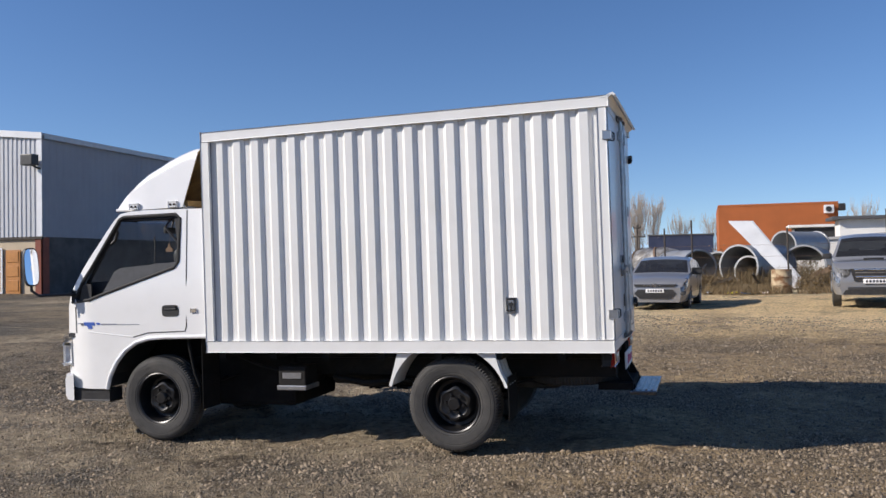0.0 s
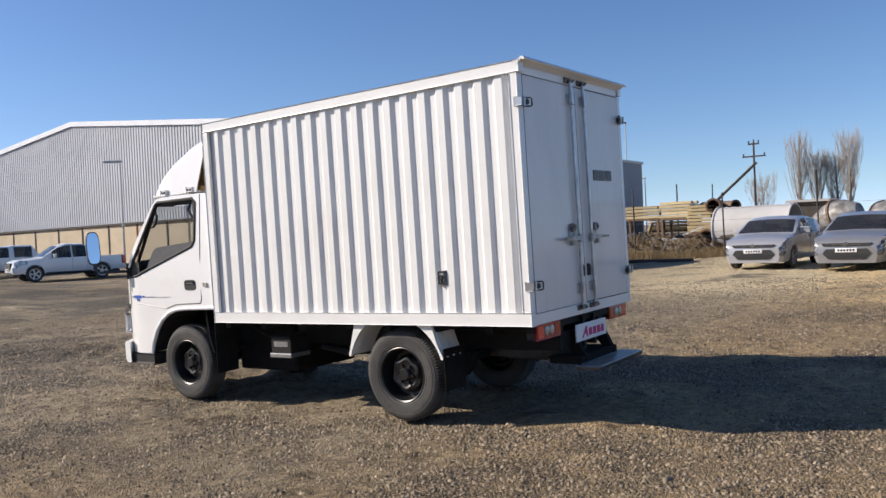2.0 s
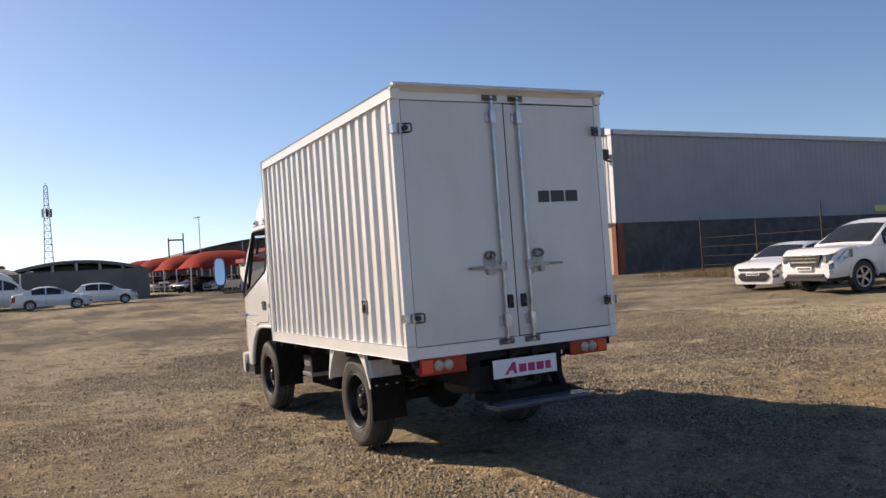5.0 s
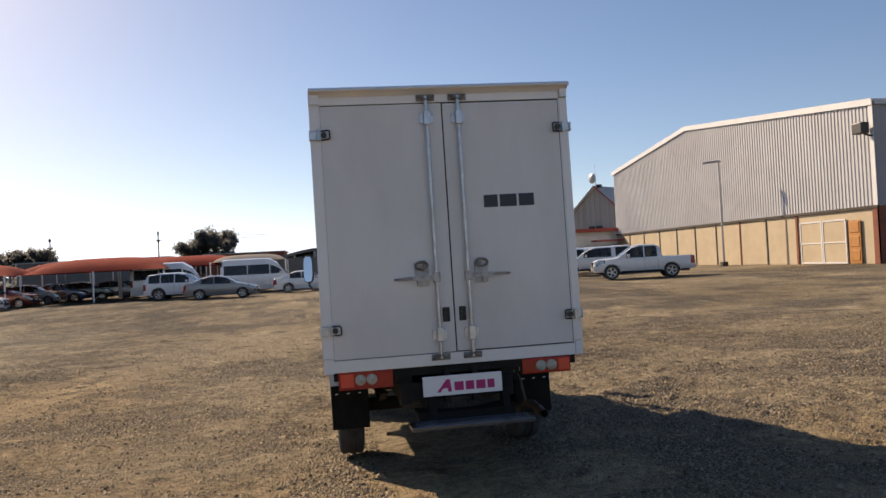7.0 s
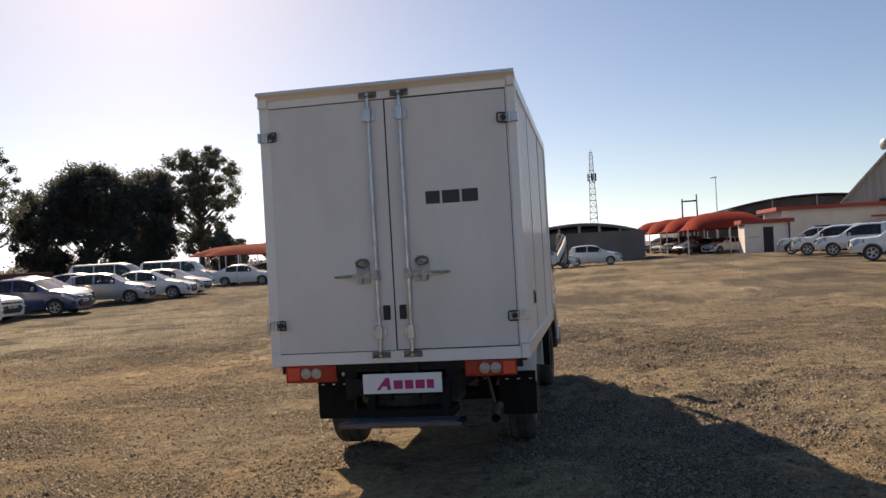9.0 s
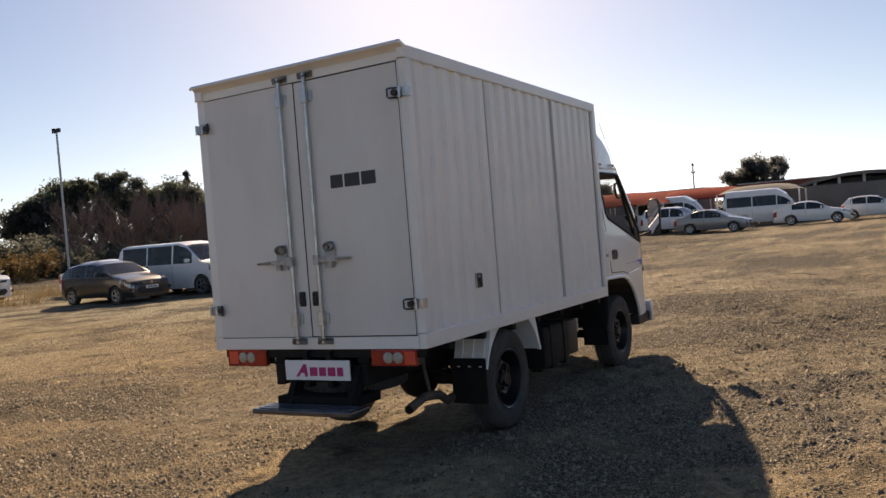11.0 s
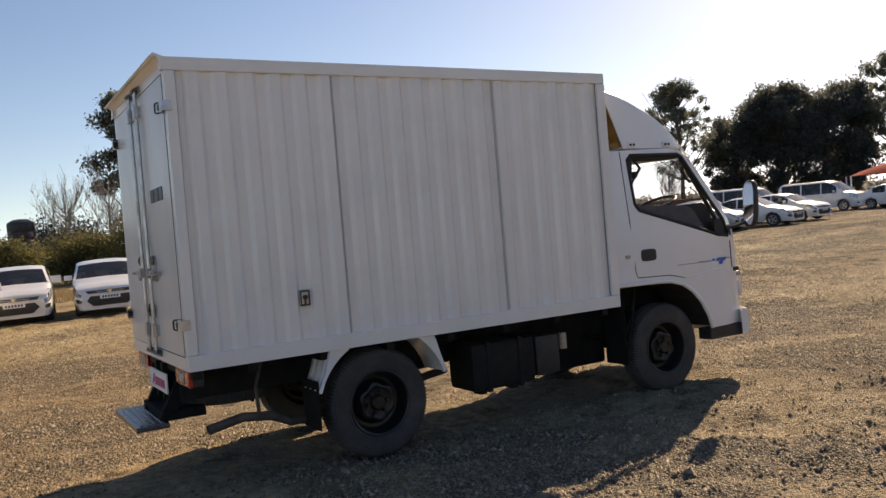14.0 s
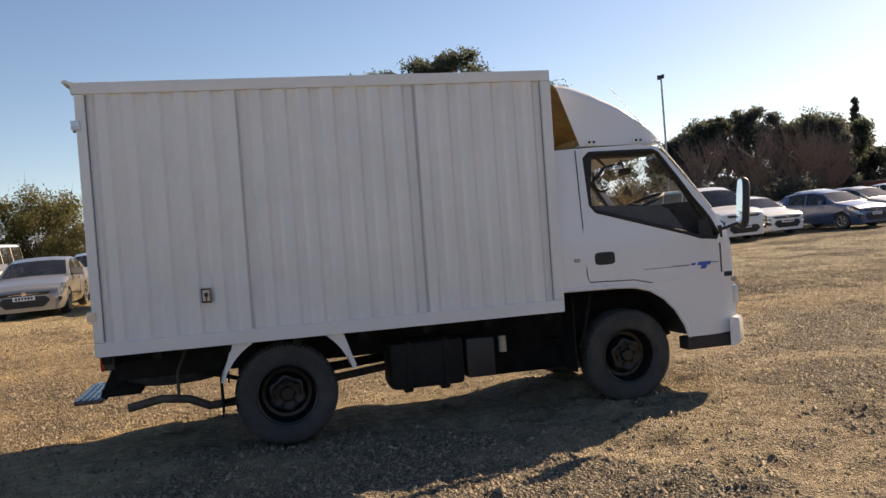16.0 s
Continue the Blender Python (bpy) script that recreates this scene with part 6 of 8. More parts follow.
# ---- trees and bushes ----
def leafy(name, dark, light, passing=0.4):
    """Foliage: a tone for each leaf, a little light passing through."""
    m = bpy.data.materials.new(name)
    m.use_nodes = True
    nt = m.node_tree
    b = nt.nodes["Principled BSDF"]
    g = nt.nodes.new("ShaderNodeNewGeometry")
    mx = nt.nodes.new("ShaderNodeMix")
    mx.data_type = "RGBA"
    nt.links.new(g.outputs["Random Per Island"], mx.inputs["Factor"])
    mx.inputs["A"].default_value, mx.inputs["B"].default_value = rgb(dark), rgb(light)
    nt.links.new(mx.outputs["Result"], b.inputs["Base Color"])
    b.inputs["Roughness"].default_value = 0.75
    b.inputs["Specular IOR Level"].default_value = 0.2
    if passing:
        tl = nt.nodes.new("ShaderNodeBsdfTranslucent")
        nt.links.new(mx.outputs["Result"], tl.inputs["Color"])
        ms = nt.nodes.new("ShaderNodeMixShader")
        ms.inputs[0].default_value = passing
        nt.links.new(b.outputs[0], ms.inputs[1])
        nt.links.new(tl.outputs[0], ms.inputs[2])
        nt.links.new(ms.outputs[0], nt.nodes["Material Output"].inputs["Surface"])
    return m


M_bark = surface("grey_brown_bark", (0.10, 0.08, 0.06), (0.16, 0.13, 0.10), 4, (0.35, 0.65), 0.95, bump=0.4, bump_scale=14)
M_twig = surface("bare_twigs", (0.30, 0.26, 0.22), (0.38, 0.33, 0.28), 3, (0.35, 0.65), 0.95)
M_twig_brown = surface("brown_twigs", (0.20, 0.145, 0.12), (0.26, 0.19, 0.155), 3, (0.35, 0.65), 0.95)
M_leaf_pine = leafy("pine_needles", (0.07, 0.085, 0.065), (0.15, 0.17, 0.125), 0.65)
M_leaf_gum = leafy("gum_leaves", (0.1, 0.115, 0.09), (0.21, 0.225, 0.175), 0.5)
M_leaf_dark = leafy("dark_leaves", (0.08, 0.09, 0.082), (0.16, 0.172, 0.15), 0.68)
M_leaf_dry = leafy("dry_leaves", (0.10, 0.072, 0.036), (0.25, 0.165, 0.075))
M_leaf_olive = leafy("olive_leaves", (0.085, 0.085, 0.036), (0.22, 0.20, 0.085), 0.45)
# distance haze painted in: far leaves paler, greyer and more translucent
M_leaf_far = leafy("hazed_far_leaves", (0.13, 0.14, 0.14), (0.22, 0.23, 0.22), 0.85)
M_straw = leafy("dry_grass", (0.16, 0.115, 0.065), (0.36, 0.27, 0.15))
RNG = np.random.default_rng(11)


def leaves_mesh(name, centres, radii, count, size, mat, flat=0.75):
    """Many small leaf blades round clump centres."""
    pts = []
    for c, r in zip(centres, radii):
        d = RNG.normal(size=(count, 3))
        d /= np.linalg.norm(d, axis=1, keepdims=True)
        stray = np.where(RNG.random((count, 1)) > 0.78, 1.35, 1.0)
        q = d * stray * (RNG.random((count, 1)) ** 0.6) * np.array([r, r, r * flat]) + np.array(c)
        pts.append(q)
    p = np.concatenate(pts)
    n = len(p)
    u = RNG.normal(size=(n, 3))
    u /= np.linalg.norm(u, axis=1, keepdims=True)
    v = np.cross(u, RNG.normal(size=(n, 3)))
    v /= np.linalg.norm(v, axis=1, keepdims=True)
    s = size * (0.6 + 0.8 * RNG.random((n, 1)))
    blade = np.stack([p - u * s - v * s * 0.35, p + u * s, p - u * s * 0.6 + v * s * 0.75], 1).reshape(-1, 3)
    me = bpy.data.meshes.new(name)
    me.vertices.add(3 * n)
    me.vertices.foreach_set("co", blade.ravel())
    me.loops.add(3 * n)
    me.loops.foreach_set("vertex_index", np.arange(3 * n))
    me.polygons.add(n)
    me.polygons.foreach_set("loop_start", np.arange(0, 3 * n, 3))
    me.update()
    me.materials.append(mat)
    return me


def tree(name, x, y, height, crown_r, crown_from, clumps, clump_r, leaves, size, mat, label, lean=0.0, flat=0.75, top_heavy=0.0, trunk_r=None, seed=0, category="tree", shape=None):
    """A tapered trunk with limbs that carry uneven clumps of leaves."""
    rng = random.Random(seed * 77 + int(abs(x) * 13 + abs(y) * 7))
    t = thing(name, pose(x, y, lift(x, y) - 0.05), label, category, "trees round the yard")
    bm = bmesh.new()
    tr = trunk_r or 0.018 * height + 0.06
    base = [Vector((0, 0, 0))]
    steps = 6
    for k in range(1, steps + 1):
        base.append(Vector((lean * height * (k / steps) + rng.uniform(-0.15, 0.15), rng.uniform(-0.2, 0.2), height * 0.86 * k / steps)))
    tube(bm, base, [tr * (1.15 - 0.95 * k / steps) for k in range(steps + 1)], 8)
    centres, radii = [], []
    for k in range(clumps):
        f = rng.random() ** (0.8 - 0.5 * top_heavy)
        z = height * (crown_from + (0.95 - crown_from) * f)
        swell = math.sin(math.pi * min(1, max(0.08, (z / height - crown_from) / (1.02 - crown_from) * (0.85 if not top_heavy else 0.72) + 0.12)))
        if shape:
            swell = blend(shape, z / height)
        a, r = rng.uniform(0, 2 * math.pi), crown_r * swell * math.sqrt(rng.random())
        c = Vector((lean * z + r * math.cos(a), r * math.sin(a), z))
        rad = clump_r * rng.uniform(0.4, 1.15)
        centres.append(tuple(c)), radii.append(rad)
        zz = max(height * crown_from * 0.75, z - r * 0.7 - rad)
        i = min(steps - 1, int(zz / (height * 0.86) * steps))
        g = zz / (height * 0.86) * steps - i
        start = base[i].lerp(base[i + 1], min(1, g))
        mid = start.lerp(c, 0.5) + Vector((0, 0, -0.06 * r))
        tube(bm, [start, mid, c], [tr * 0.30, tr * 0.17, 0.02], 5)
    part("trunk", bm, M_bark, t, "", True)
    cr = new("crown", leaves_mesh("crown", centres, radii, int(leaves * 2.0), size * 0.55, mat, flat))
    cr.parent = t
    return t


def bare_tree(name, x, y, height, spread, limbs, label, seed=1, upright=True, bark=None):
    """A leafless tree: trunk, rising limbs and a haze of twigs."""
    rng = random.Random(seed)
    t = thing(name, pose(x, y, lift(x, y) - 0.05), label, "tree", "trees round the yard")
    bm = bmesh.new()
    tube(bm, [(0, 0, 0), (rng.uniform(-.2, .2), 0, height * 0.5), (0, 0, height * 0.96)], [0.02 * height, 0.013 * height, 0.02], 6)
    part("trunk", bm, bark or M_twig, t)
    bm = bmesh.new()
    for k in range(limbs):
        z = height * rng.uniform(0.10, 0.8)
        a = rng.uniform(0, 2 * math.pi)
        ln = (height - z) * rng.uniform(0.5, 0.95) if upright else height * rng.uniform(0.25, 0.45)
        out = spread * rng.uniform(0.45, 1.0)
        p0 = Vector((0, 0, z))
        p1 = Vector((out * 0.55 * math.cos(a), out * 0.55 * math.sin(a), z + ln * 0.4))
        p2 = Vector((out * math.cos(a), out * math.sin(a), z + ln))
        tube(bm, [p0, p1, p2], [0.035, 0.02, 0.008], 4, False)
        for j in range(13):
            g = rng.uniform(0.25, 1.0)
            q = p0.lerp(p1, g * 2) if g < 0.5 else p1.lerp(p2, g * 2 - 1)
            e = q + Vector((rng.uniform(-1, 1) * (0.26 if upright else 0.45), rng.uniform(-1, 1) * (0.26 if upright else 0.45), rng.uniform(0.6, 1.5)))
            tube(bm, [q, q.lerp(e, 0.5) + Vector((rng.uniform(-.08, .08), 0, 0)), e], [0.015, 0.010, 0.005], 3, False)
    part("twig_work", bm, bark or M_twig, t)
    return t


def bush(x, y, r, h, mat, label, count=260, size=0.16, name="bush", clumps=9):
    t = thing(name, pose(x, y, lift(x, y) - 0.02), label, "bush", "bushes along the yard")
    rng = random.Random(int(x * 31 + y * 17))
    bm = bmesh.new()
    cs, rs = [], []
    for k in range(clumps):
        a, q = rng.uniform(0, 6.28), r * rng.uniform(0.1, 0.85)
        c = (q * math.cos(a), q * math.sin(a), h * rng.uniform(0.16, 0.8))
        cs.append(c), rs.append(r * rng.uniform(0.28, 0.5))
        for j in range(3):
            tube(bm, [(c[0] * 0.2, c[1] * 0.2, 0), (c[0] * 0.7 + rng.uniform(-.2, .2), c[1] * 0.7, c[2] * 0.6), (c[0] + rng.uniform(-.4, .4), c[1] + rng.uniform(-.4, .4), c[2] + rng.uniform(0.1, 0.3) * h)], [0.03, 0.02, 0.006], 4, False)
    part("stem_work", bm, M_twig, t)
    cr = new("foliage", leaves_mesh("foliage", cs, rs, count, size, mat, 0.85))
    cr.parent = t
    return t


# tall gum standing free, the dark group beside it, pines behind the rows
tree("gum_tree", -83.0, -72.8, 18.2, 7.6, 0.30, 130, 1.0, 80, 0.27, M_leaf_gum, "tall slender gum tree with an open crown", 0.02, 0.8, 0.0, 0.3, 3, "tree",
     [(0.30, 0.45), (0.36, 0.40), (0.45, 0.95), (0.52, 1.0), (0.62, 0.75), (0.75, 0.55), (0.88, 0.38), (0.97, 0.12)])
tree("gum_tree", -117.3, -61.3, 21.6, 6.6, 0.16, 150, 1.25, 90, 0.36, M_leaf_gum, "tall ragged gum tree at the edge of the dark grove", 0.0, 0.8, 0.0, 0.45, 5, "tree",
     [(0.16, 0.5), (0.30, 0.65), (0.40, 0.9), (0.60, 1.0), (0.8, 0.95), (0.95, 0.55)])
tree("broad_tree", -97.2, -68.0, 16.3, 6.2, 0.06, 120, 2.0, 190, 0.36, M_leaf_dark, "broad dark evergreen tree in the grove", 0.0, 0.9, 0.15, 0.5, 6, "tree",
     [(0.06, 0.7), (0.3, 1.0), (0.6, 1.0), (0.8, 0.8), (0.97, 0.35)])
tree("broad_tree", -91.5, -70.9, 12.4, 4.2, 0.10, 70, 1.6, 170, 0.34, M_leaf_dark, "rounded dark evergreen tree in the grove", 0.0, 0.9, 0.1, 0.4, 7)
tree("broad_tree", -102.8, -64.8, 14.8, 5.2, 0.06, 90, 1.9, 180, 0.36, M_leaf_dark, "broad dark evergreen tree in the grove", 0.0, 0.9, 0.1, 0.45, 8, "tree",
     [(0.06, 0.8), (0.4, 1.0), (0.7, 0.95), (0.97, 0.4)])
tree("broad_tree", -108.1, -63.6, 16.2, 4.0, 0.08, 80, 1.7, 150, 0.36, M_leaf_dark, "dark evergreen tree under the tall gum", 0.0, 0.9, 0.1, 0.4, 9)
tree("broad_tree", -112.3, -55.5, 6.3, 3.4, 0.10, 30, 1.2, 150, 0.34, M_leaf_gum, "low spreading tree beside the grove", 0.0, 0.75, 0.0, 0.25, 10)
tree("pine_tree", -21.5, -76.0, 19.0, 4.6, 0.30, 66, 1.7, 280, 0.30, M_leaf_pine, "tall umbrella pine with a dark flat crown", 0.01, 0.65, 0.7, 0.5, 10)
tree("pine_tree", -12.8, -77.0, 17.3, 4.8, 0.30, 60, 1.6, 270, 0.30, M_leaf_pine, "tall umbrella pine leaning a little", -0.08, 0.65, 0.7, 0.45, 11)
tree("pine_tree", -23.0, -79.0, 17.0, 4.8, 0.34, 48, 1.7, 280, 0.30, M_leaf_pine, "tall pine with a ragged crown", 0.02, 0.7, 0.4, 0.45, 12)
tree("pine_tree", -31.0, -73.5, 15.0, 5.0, 0.20, 54, 1.6, 280, 0.30, M_leaf_pine, "dark pine with drooping boughs", 0.0, 0.75, 0.2, 0.4, 13)
tree("pine_tree", -36.5, -75.5, 12.2, 4.2, 0.10, 44, 1.5, 260, 0.30, M_leaf_pine, "dark pine lower than its neighbours", 0.0, 0.8, 0.0, 0.35, 14)
tree("pine_tree", -27.0, -70.0, 12.5, 4.6, 0.15, 44, 1.6, 260, 0.30, M_leaf_pine, "dark pine with drooping boughs", 0.03, 0.75, 0.2, 0.35, 15)
for k, (x, y, h, r, m, lab) in enumerate((
        (-46.5, -75.7, 8.0, 2.6, M_leaf_dark, "rounded dark tree in the far belt"), (-49.6, -76.5, 9.9, 3.0, M_leaf_pine, "rounded dark pine in the far belt"),
        (-52.4, -74.5, 10.4, 2.9, M_leaf_pine, "rounded dark pine in the far belt"), (-54.0, -71.4, 10.9, 2.9, M_leaf_dark, "rounded dark tree in the far belt"),
        (-57.6, -68.6, 9.5, 2.9, M_leaf_pine, "rounded dark pine in the far belt"), (-59.8, -67.1, 8.8, 2.2, M_leaf_dark, "rounded dark tree in the far belt"),
        (-64.1, -69.6, 8.3, 2.2, M_leaf_pine, "umbrella pine with a bare trunk in the far belt"), (-66.5, -79.8, 5.6, 3.2, M_leaf_dark, "low dark tree in the far belt"))):
    tree("broad_tree", x, y, h, r, 0.55 if "umbrella" in lab else 0.12, 54, 1.2, 190, 0.28, m, lab, 0.0, 0.8, 0.35, 0.22, 20 + k)
tree("conifer", -103.5, -114.3, 16.6, 2.3, 0.08, 80, 0.55, 90, 0.32, M_leaf_dark, "thin spire-like dark conifer", 0.0, 0.9, -0.4, 0.3, 31, "tree",
     [(0.08, 1.0), (0.4, 0.8), (0.7, 0.45), (0.9, 0.12), (1.0, 0.04)])
tree("conifer", -76.8, -84.0, 7.6, 2.7, 0.05, 60, 1.1, 170, 0.30, M_leaf_dark, "dark conical evergreen behind the cars", 0.0, 0.9, -0.3, 0.3, 35)
tree("conifer", -79.8, -84.4, 6.4, 2.6, 0.05, 50, 1.1, 170, 0.30, M_leaf_dark, "dark rounded evergreen behind the cars", 0.0, 0.9, -0.1, 0.3, 36)
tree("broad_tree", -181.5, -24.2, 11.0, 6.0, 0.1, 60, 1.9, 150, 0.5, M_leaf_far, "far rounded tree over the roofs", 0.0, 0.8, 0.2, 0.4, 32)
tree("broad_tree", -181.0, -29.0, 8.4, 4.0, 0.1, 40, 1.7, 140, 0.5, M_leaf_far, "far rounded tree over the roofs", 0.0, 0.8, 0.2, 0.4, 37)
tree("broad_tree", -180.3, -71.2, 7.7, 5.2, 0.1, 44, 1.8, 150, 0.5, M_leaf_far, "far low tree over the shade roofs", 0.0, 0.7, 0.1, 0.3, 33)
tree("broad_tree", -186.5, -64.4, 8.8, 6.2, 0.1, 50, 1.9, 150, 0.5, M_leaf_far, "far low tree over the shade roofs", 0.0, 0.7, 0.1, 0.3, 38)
tree("broad_tree", -130.1, -61.2, 5.6, 2.4, 0.2, 26, 0.9, 130, 0.4, M_leaf_gum, "small tree over the shade roofs", 0.0, 0.7, 0.1, 0.2, 34)
bare_tree("bare_tree", -31.0, -64.0, 6.5, 2.4, 40, "leafless tree behind the second row", 51, False)
bare_tree("bare_tree", -8.0, -62.0, 7.6, 2.6, 54, "leafless pale tree under the pines", 52, False)
bare_tree("bare_tree", -4.5, -60.0, 6.0, 2.4, 46, "leafless pale tree under the pines", 53, False)
bare_tree("bare_tree", -70.0, -63.0, 5.4, 1.8, 40, "small leafless tree by the tall gum", 54, False)
for k, (x, y, h, r) in enumerate(((-46.0, -60.5, 6.0, 3.2), (-50.5, -59.5, 6.4, 3.4), (-41.5, -61.0, 5.8, 3.2), (-55.0, -61.5, 5.2, 3.0))):
    bare_tree("bare_tree", x, y, h, r, 70, "leafless brown tree before the dark belt", 40 + k, False, M_twig_brown)
# hedge behind the end of the row
for k in range(20):
    x = -14 + 2.5 * k
    dry = k in (1, 2, 8, 13)
    tall = 2.6 + 0.4 * (k % 4) if k < 6 else (3.5 if k < 10 else 4.7) + 0.6 * (k % 3)
    bush(x, -43.0 - (k % 3) * 1.4, 2.7, tall, M_leaf_dry if dry else M_leaf_olive,
         "russet dry bush in the hedge" if dry else "olive-green thorny bush in the hedge", 800, 0.078, "bush", 14)
bush(-12.7, -44.5, 2.8, 4.8, M_leaf_dry, "russet leafy bush beside the minibus", 520, 0.12, "bush", 14)
bush(-17.0, -46.8, 2.5, 3.6, M_leaf_dry, "russet leafy bush beside the minibus", 480, 0.12, "bush", 12)
for x, y, r, h in ((-11.0, -59.0, 4.0, 4.6), (-5.5, -65.0, 4.0, 4.2), (1.5, -66.0, 4.0, 3.8), (-16.5, -62.0, 3.6, 3.8), (8.0, -66.0, 4.0, 3.6)):
    bush(x, y, r, h, M_leaf_dark, "dark thicket under the pines", 760, 0.12, "bush", 14)
for k in range(7):
    bush(-33.0 - 4.2 * k, -66.5 + 1.2 * (k % 2), 3.6, 2.8 + 0.6 * (k % 3), M_leaf_dark, "dark thicket under the far belt of trees", 560, 0.15, "bush", 14)
for k in range(5):
    bush(-27 - 5.4 * k, -55.0 - 1.1 * k, 2.9, 2.1 + 0.3 * (k % 3), M_leaf_dry if k % 4 == 1 else M_leaf_dark, "low scrub behind the rows of cars", 240, 0.16)


def far_scrub():
    """The low line of woods and scrub that closes the view far off."""
    rng = random.Random(8)
    cs, rs = [], []
    for k in range(420):
        a = radians(rng.uniform(182, 292))
        d = rng.uniform(150, 215)
        x, y = d * math.cos(a), d * math.sin(a)
        swell = 0.6 + 0.5 * noise.noise((a * 9, 0.3, 0.7))
        cs.append((x, y, lift(x, y) + rng.uniform(0.3, 2.6) * swell)), rs.append(rng.uniform(1.6, 3.4))
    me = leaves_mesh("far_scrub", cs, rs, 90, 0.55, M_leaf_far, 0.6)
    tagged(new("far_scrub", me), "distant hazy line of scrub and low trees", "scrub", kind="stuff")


far_scrub()
# bare poplars beyond the scrap heap
for k, (x, y, h, s, n) in enumerate(((-17.8, 101, 11.6, 2.0, 80), (-16.3, 103, 9.4, 1.9, 80), (-14.3, 104, 9.2, 1.9, 80), (-12.4, 102, 11.8, 1.9, 80), (-6.4, 100, 8.2, 2.0, 60), (-3.9, 96, 8.4, 2.0, 60), (-5.8, 98, 9.6, 1.4, 60),
                                     (-1.0, 104, 7.2, 2.0, 44), (-24.0, 108, 7.0, 2.6, 50), (3.0, 108, 6.8, 1.8, 40), (16.5, 80, 6.4, 1.6, 36), (9.0, 110, 6.6, 2.0, 40))):
    bare_tree("bare_tree", x, y, h, s * 0.95, int(n * 0.75), "bare winter poplar beyond the scrap heap", 60 + k)


# ---- shade roofs, sheds and the far buildings ----
M_net_red = surface("red_shade_net", (0.33, 0.045, 0.032), (0.26, 0.036, 0.026), 0.7, (0.4, 0.65), 0.95, spec=0.05)
M_net_grey = surface("grey_shade_net", (0.16, 0.15, 0.14), (0.20, 0.19, 0.175), 0.5, (0.4, 0.65), 0.9)
M_white_wall = surface("white_plaster", (0.80, 0.78, 0.74), (0.72, 0.70, 0.66), 0.9, (0.4, 0.7), 0.85, bump=0.15, bump_scale=10)
M_red_trim = surface("red_painted_trim", (0.36, 0.05, 0.04), (0.29, 0.045, 0.035), 2, (0.4, 0.7), 0.6)
M_roof_grey = surface("grey_sheet_roof", (0.48, 0.47, 0.46), (0.40, 0.39, 0.38), 0.6, (0.4, 0.7), 0.7)
M_dark_roof = surface("dark_sheet_roof", (0.07, 0.07, 0.075), (0.10, 0.10, 0.10), 0.4, (0.4, 0.7), 0.7)
M_concrete_cap = surface("grey_coping", (0.30, 0.27, 0.24), (0.22, 0.20, 0.18), 2, (0.4, 0.7), 0.9)
M_orange_wall = surface("orange_brown_wall", (0.42, 0.12, 0.035), (0.36, 0.105, 0.03), 0.5, (0.4, 0.65), 0.85)


def shade_roof(x, y, wx, wy, edge, rise, label, mat=M_net_red):
    """A stretched net over white posts: edges cut in shallow arcs, ridge rounded."""
    t = thing("shade_roof", pose(x, y, lift(x, y)), label, "carport", "shade roofs")
    bm = bmesh.new()
    n = 15
    rows = []
    for i in range(n):
        u = -1 + 2 * i / (n - 1)
        row = []
        for j in range(n):
            v = -1 + 2 * j / (n - 1)
            z = edge + rise * (1 - abs(u) ** 2.0) ** 0.8 * (1 - abs(v) ** 3.4) ** 0.6
            row.append((u * wx / 2 * (1 - 0.04 * (1 - v * v)), v * wy / 2 * (1 - 0.04 * (1 - u * u)), z))
        rows.append(row)
    skin(bm, rows)
    part("net", bm, mat, t, "", True, 80)
    for u in (-1, 1):
        for v in (-1, 0, 1):
            bm = bmesh.new()
            cyl(bm, (u * wx / 2 * 0.98, v * wy / 2 * 0.98, -0.1), (u * wx / 2 * 0.98, v * wy / 2 * 0.98, edge + 0.02), 0.06, 8)
            part("post", bm, M_flash, t)
    return t


for x, y, wx, wy, e, r in ((-54.0, -24.6, 7.5, 6.4, 2.15, 0.85), (-56.0, -16.4, 8.0, 9.6, 2.15, 1.0), (-63.5, -20.5, 7.0, 8.0, 2.3, 0.9), (-65.0, -11.5, 7.0, 8.5, 2.3, 0.9), (-73.0, -16.5, 7.0, 9.0, 2.4, 1.0), (-62.0, -29.5, 7.0, 8.0, 2.2, 0.9)):
    shade_roof(x, y, wx, wy, e, r, "red shade-net carport over parked cars")
for x, y in ((-73.2, 13.6), (-81.7, 12.5), (-90.2, 11.4), (-98.7, 10.4)):
    shade_roof(x, y, 8.0, 7.4, 2.25, 1.55, "red shade-net carport in the far yard")
shade_roof(-62.0, -6.6, 4.5, 6.0, 2.45, 0.55, "grey shade-net awning before the net shed", M_net_grey)


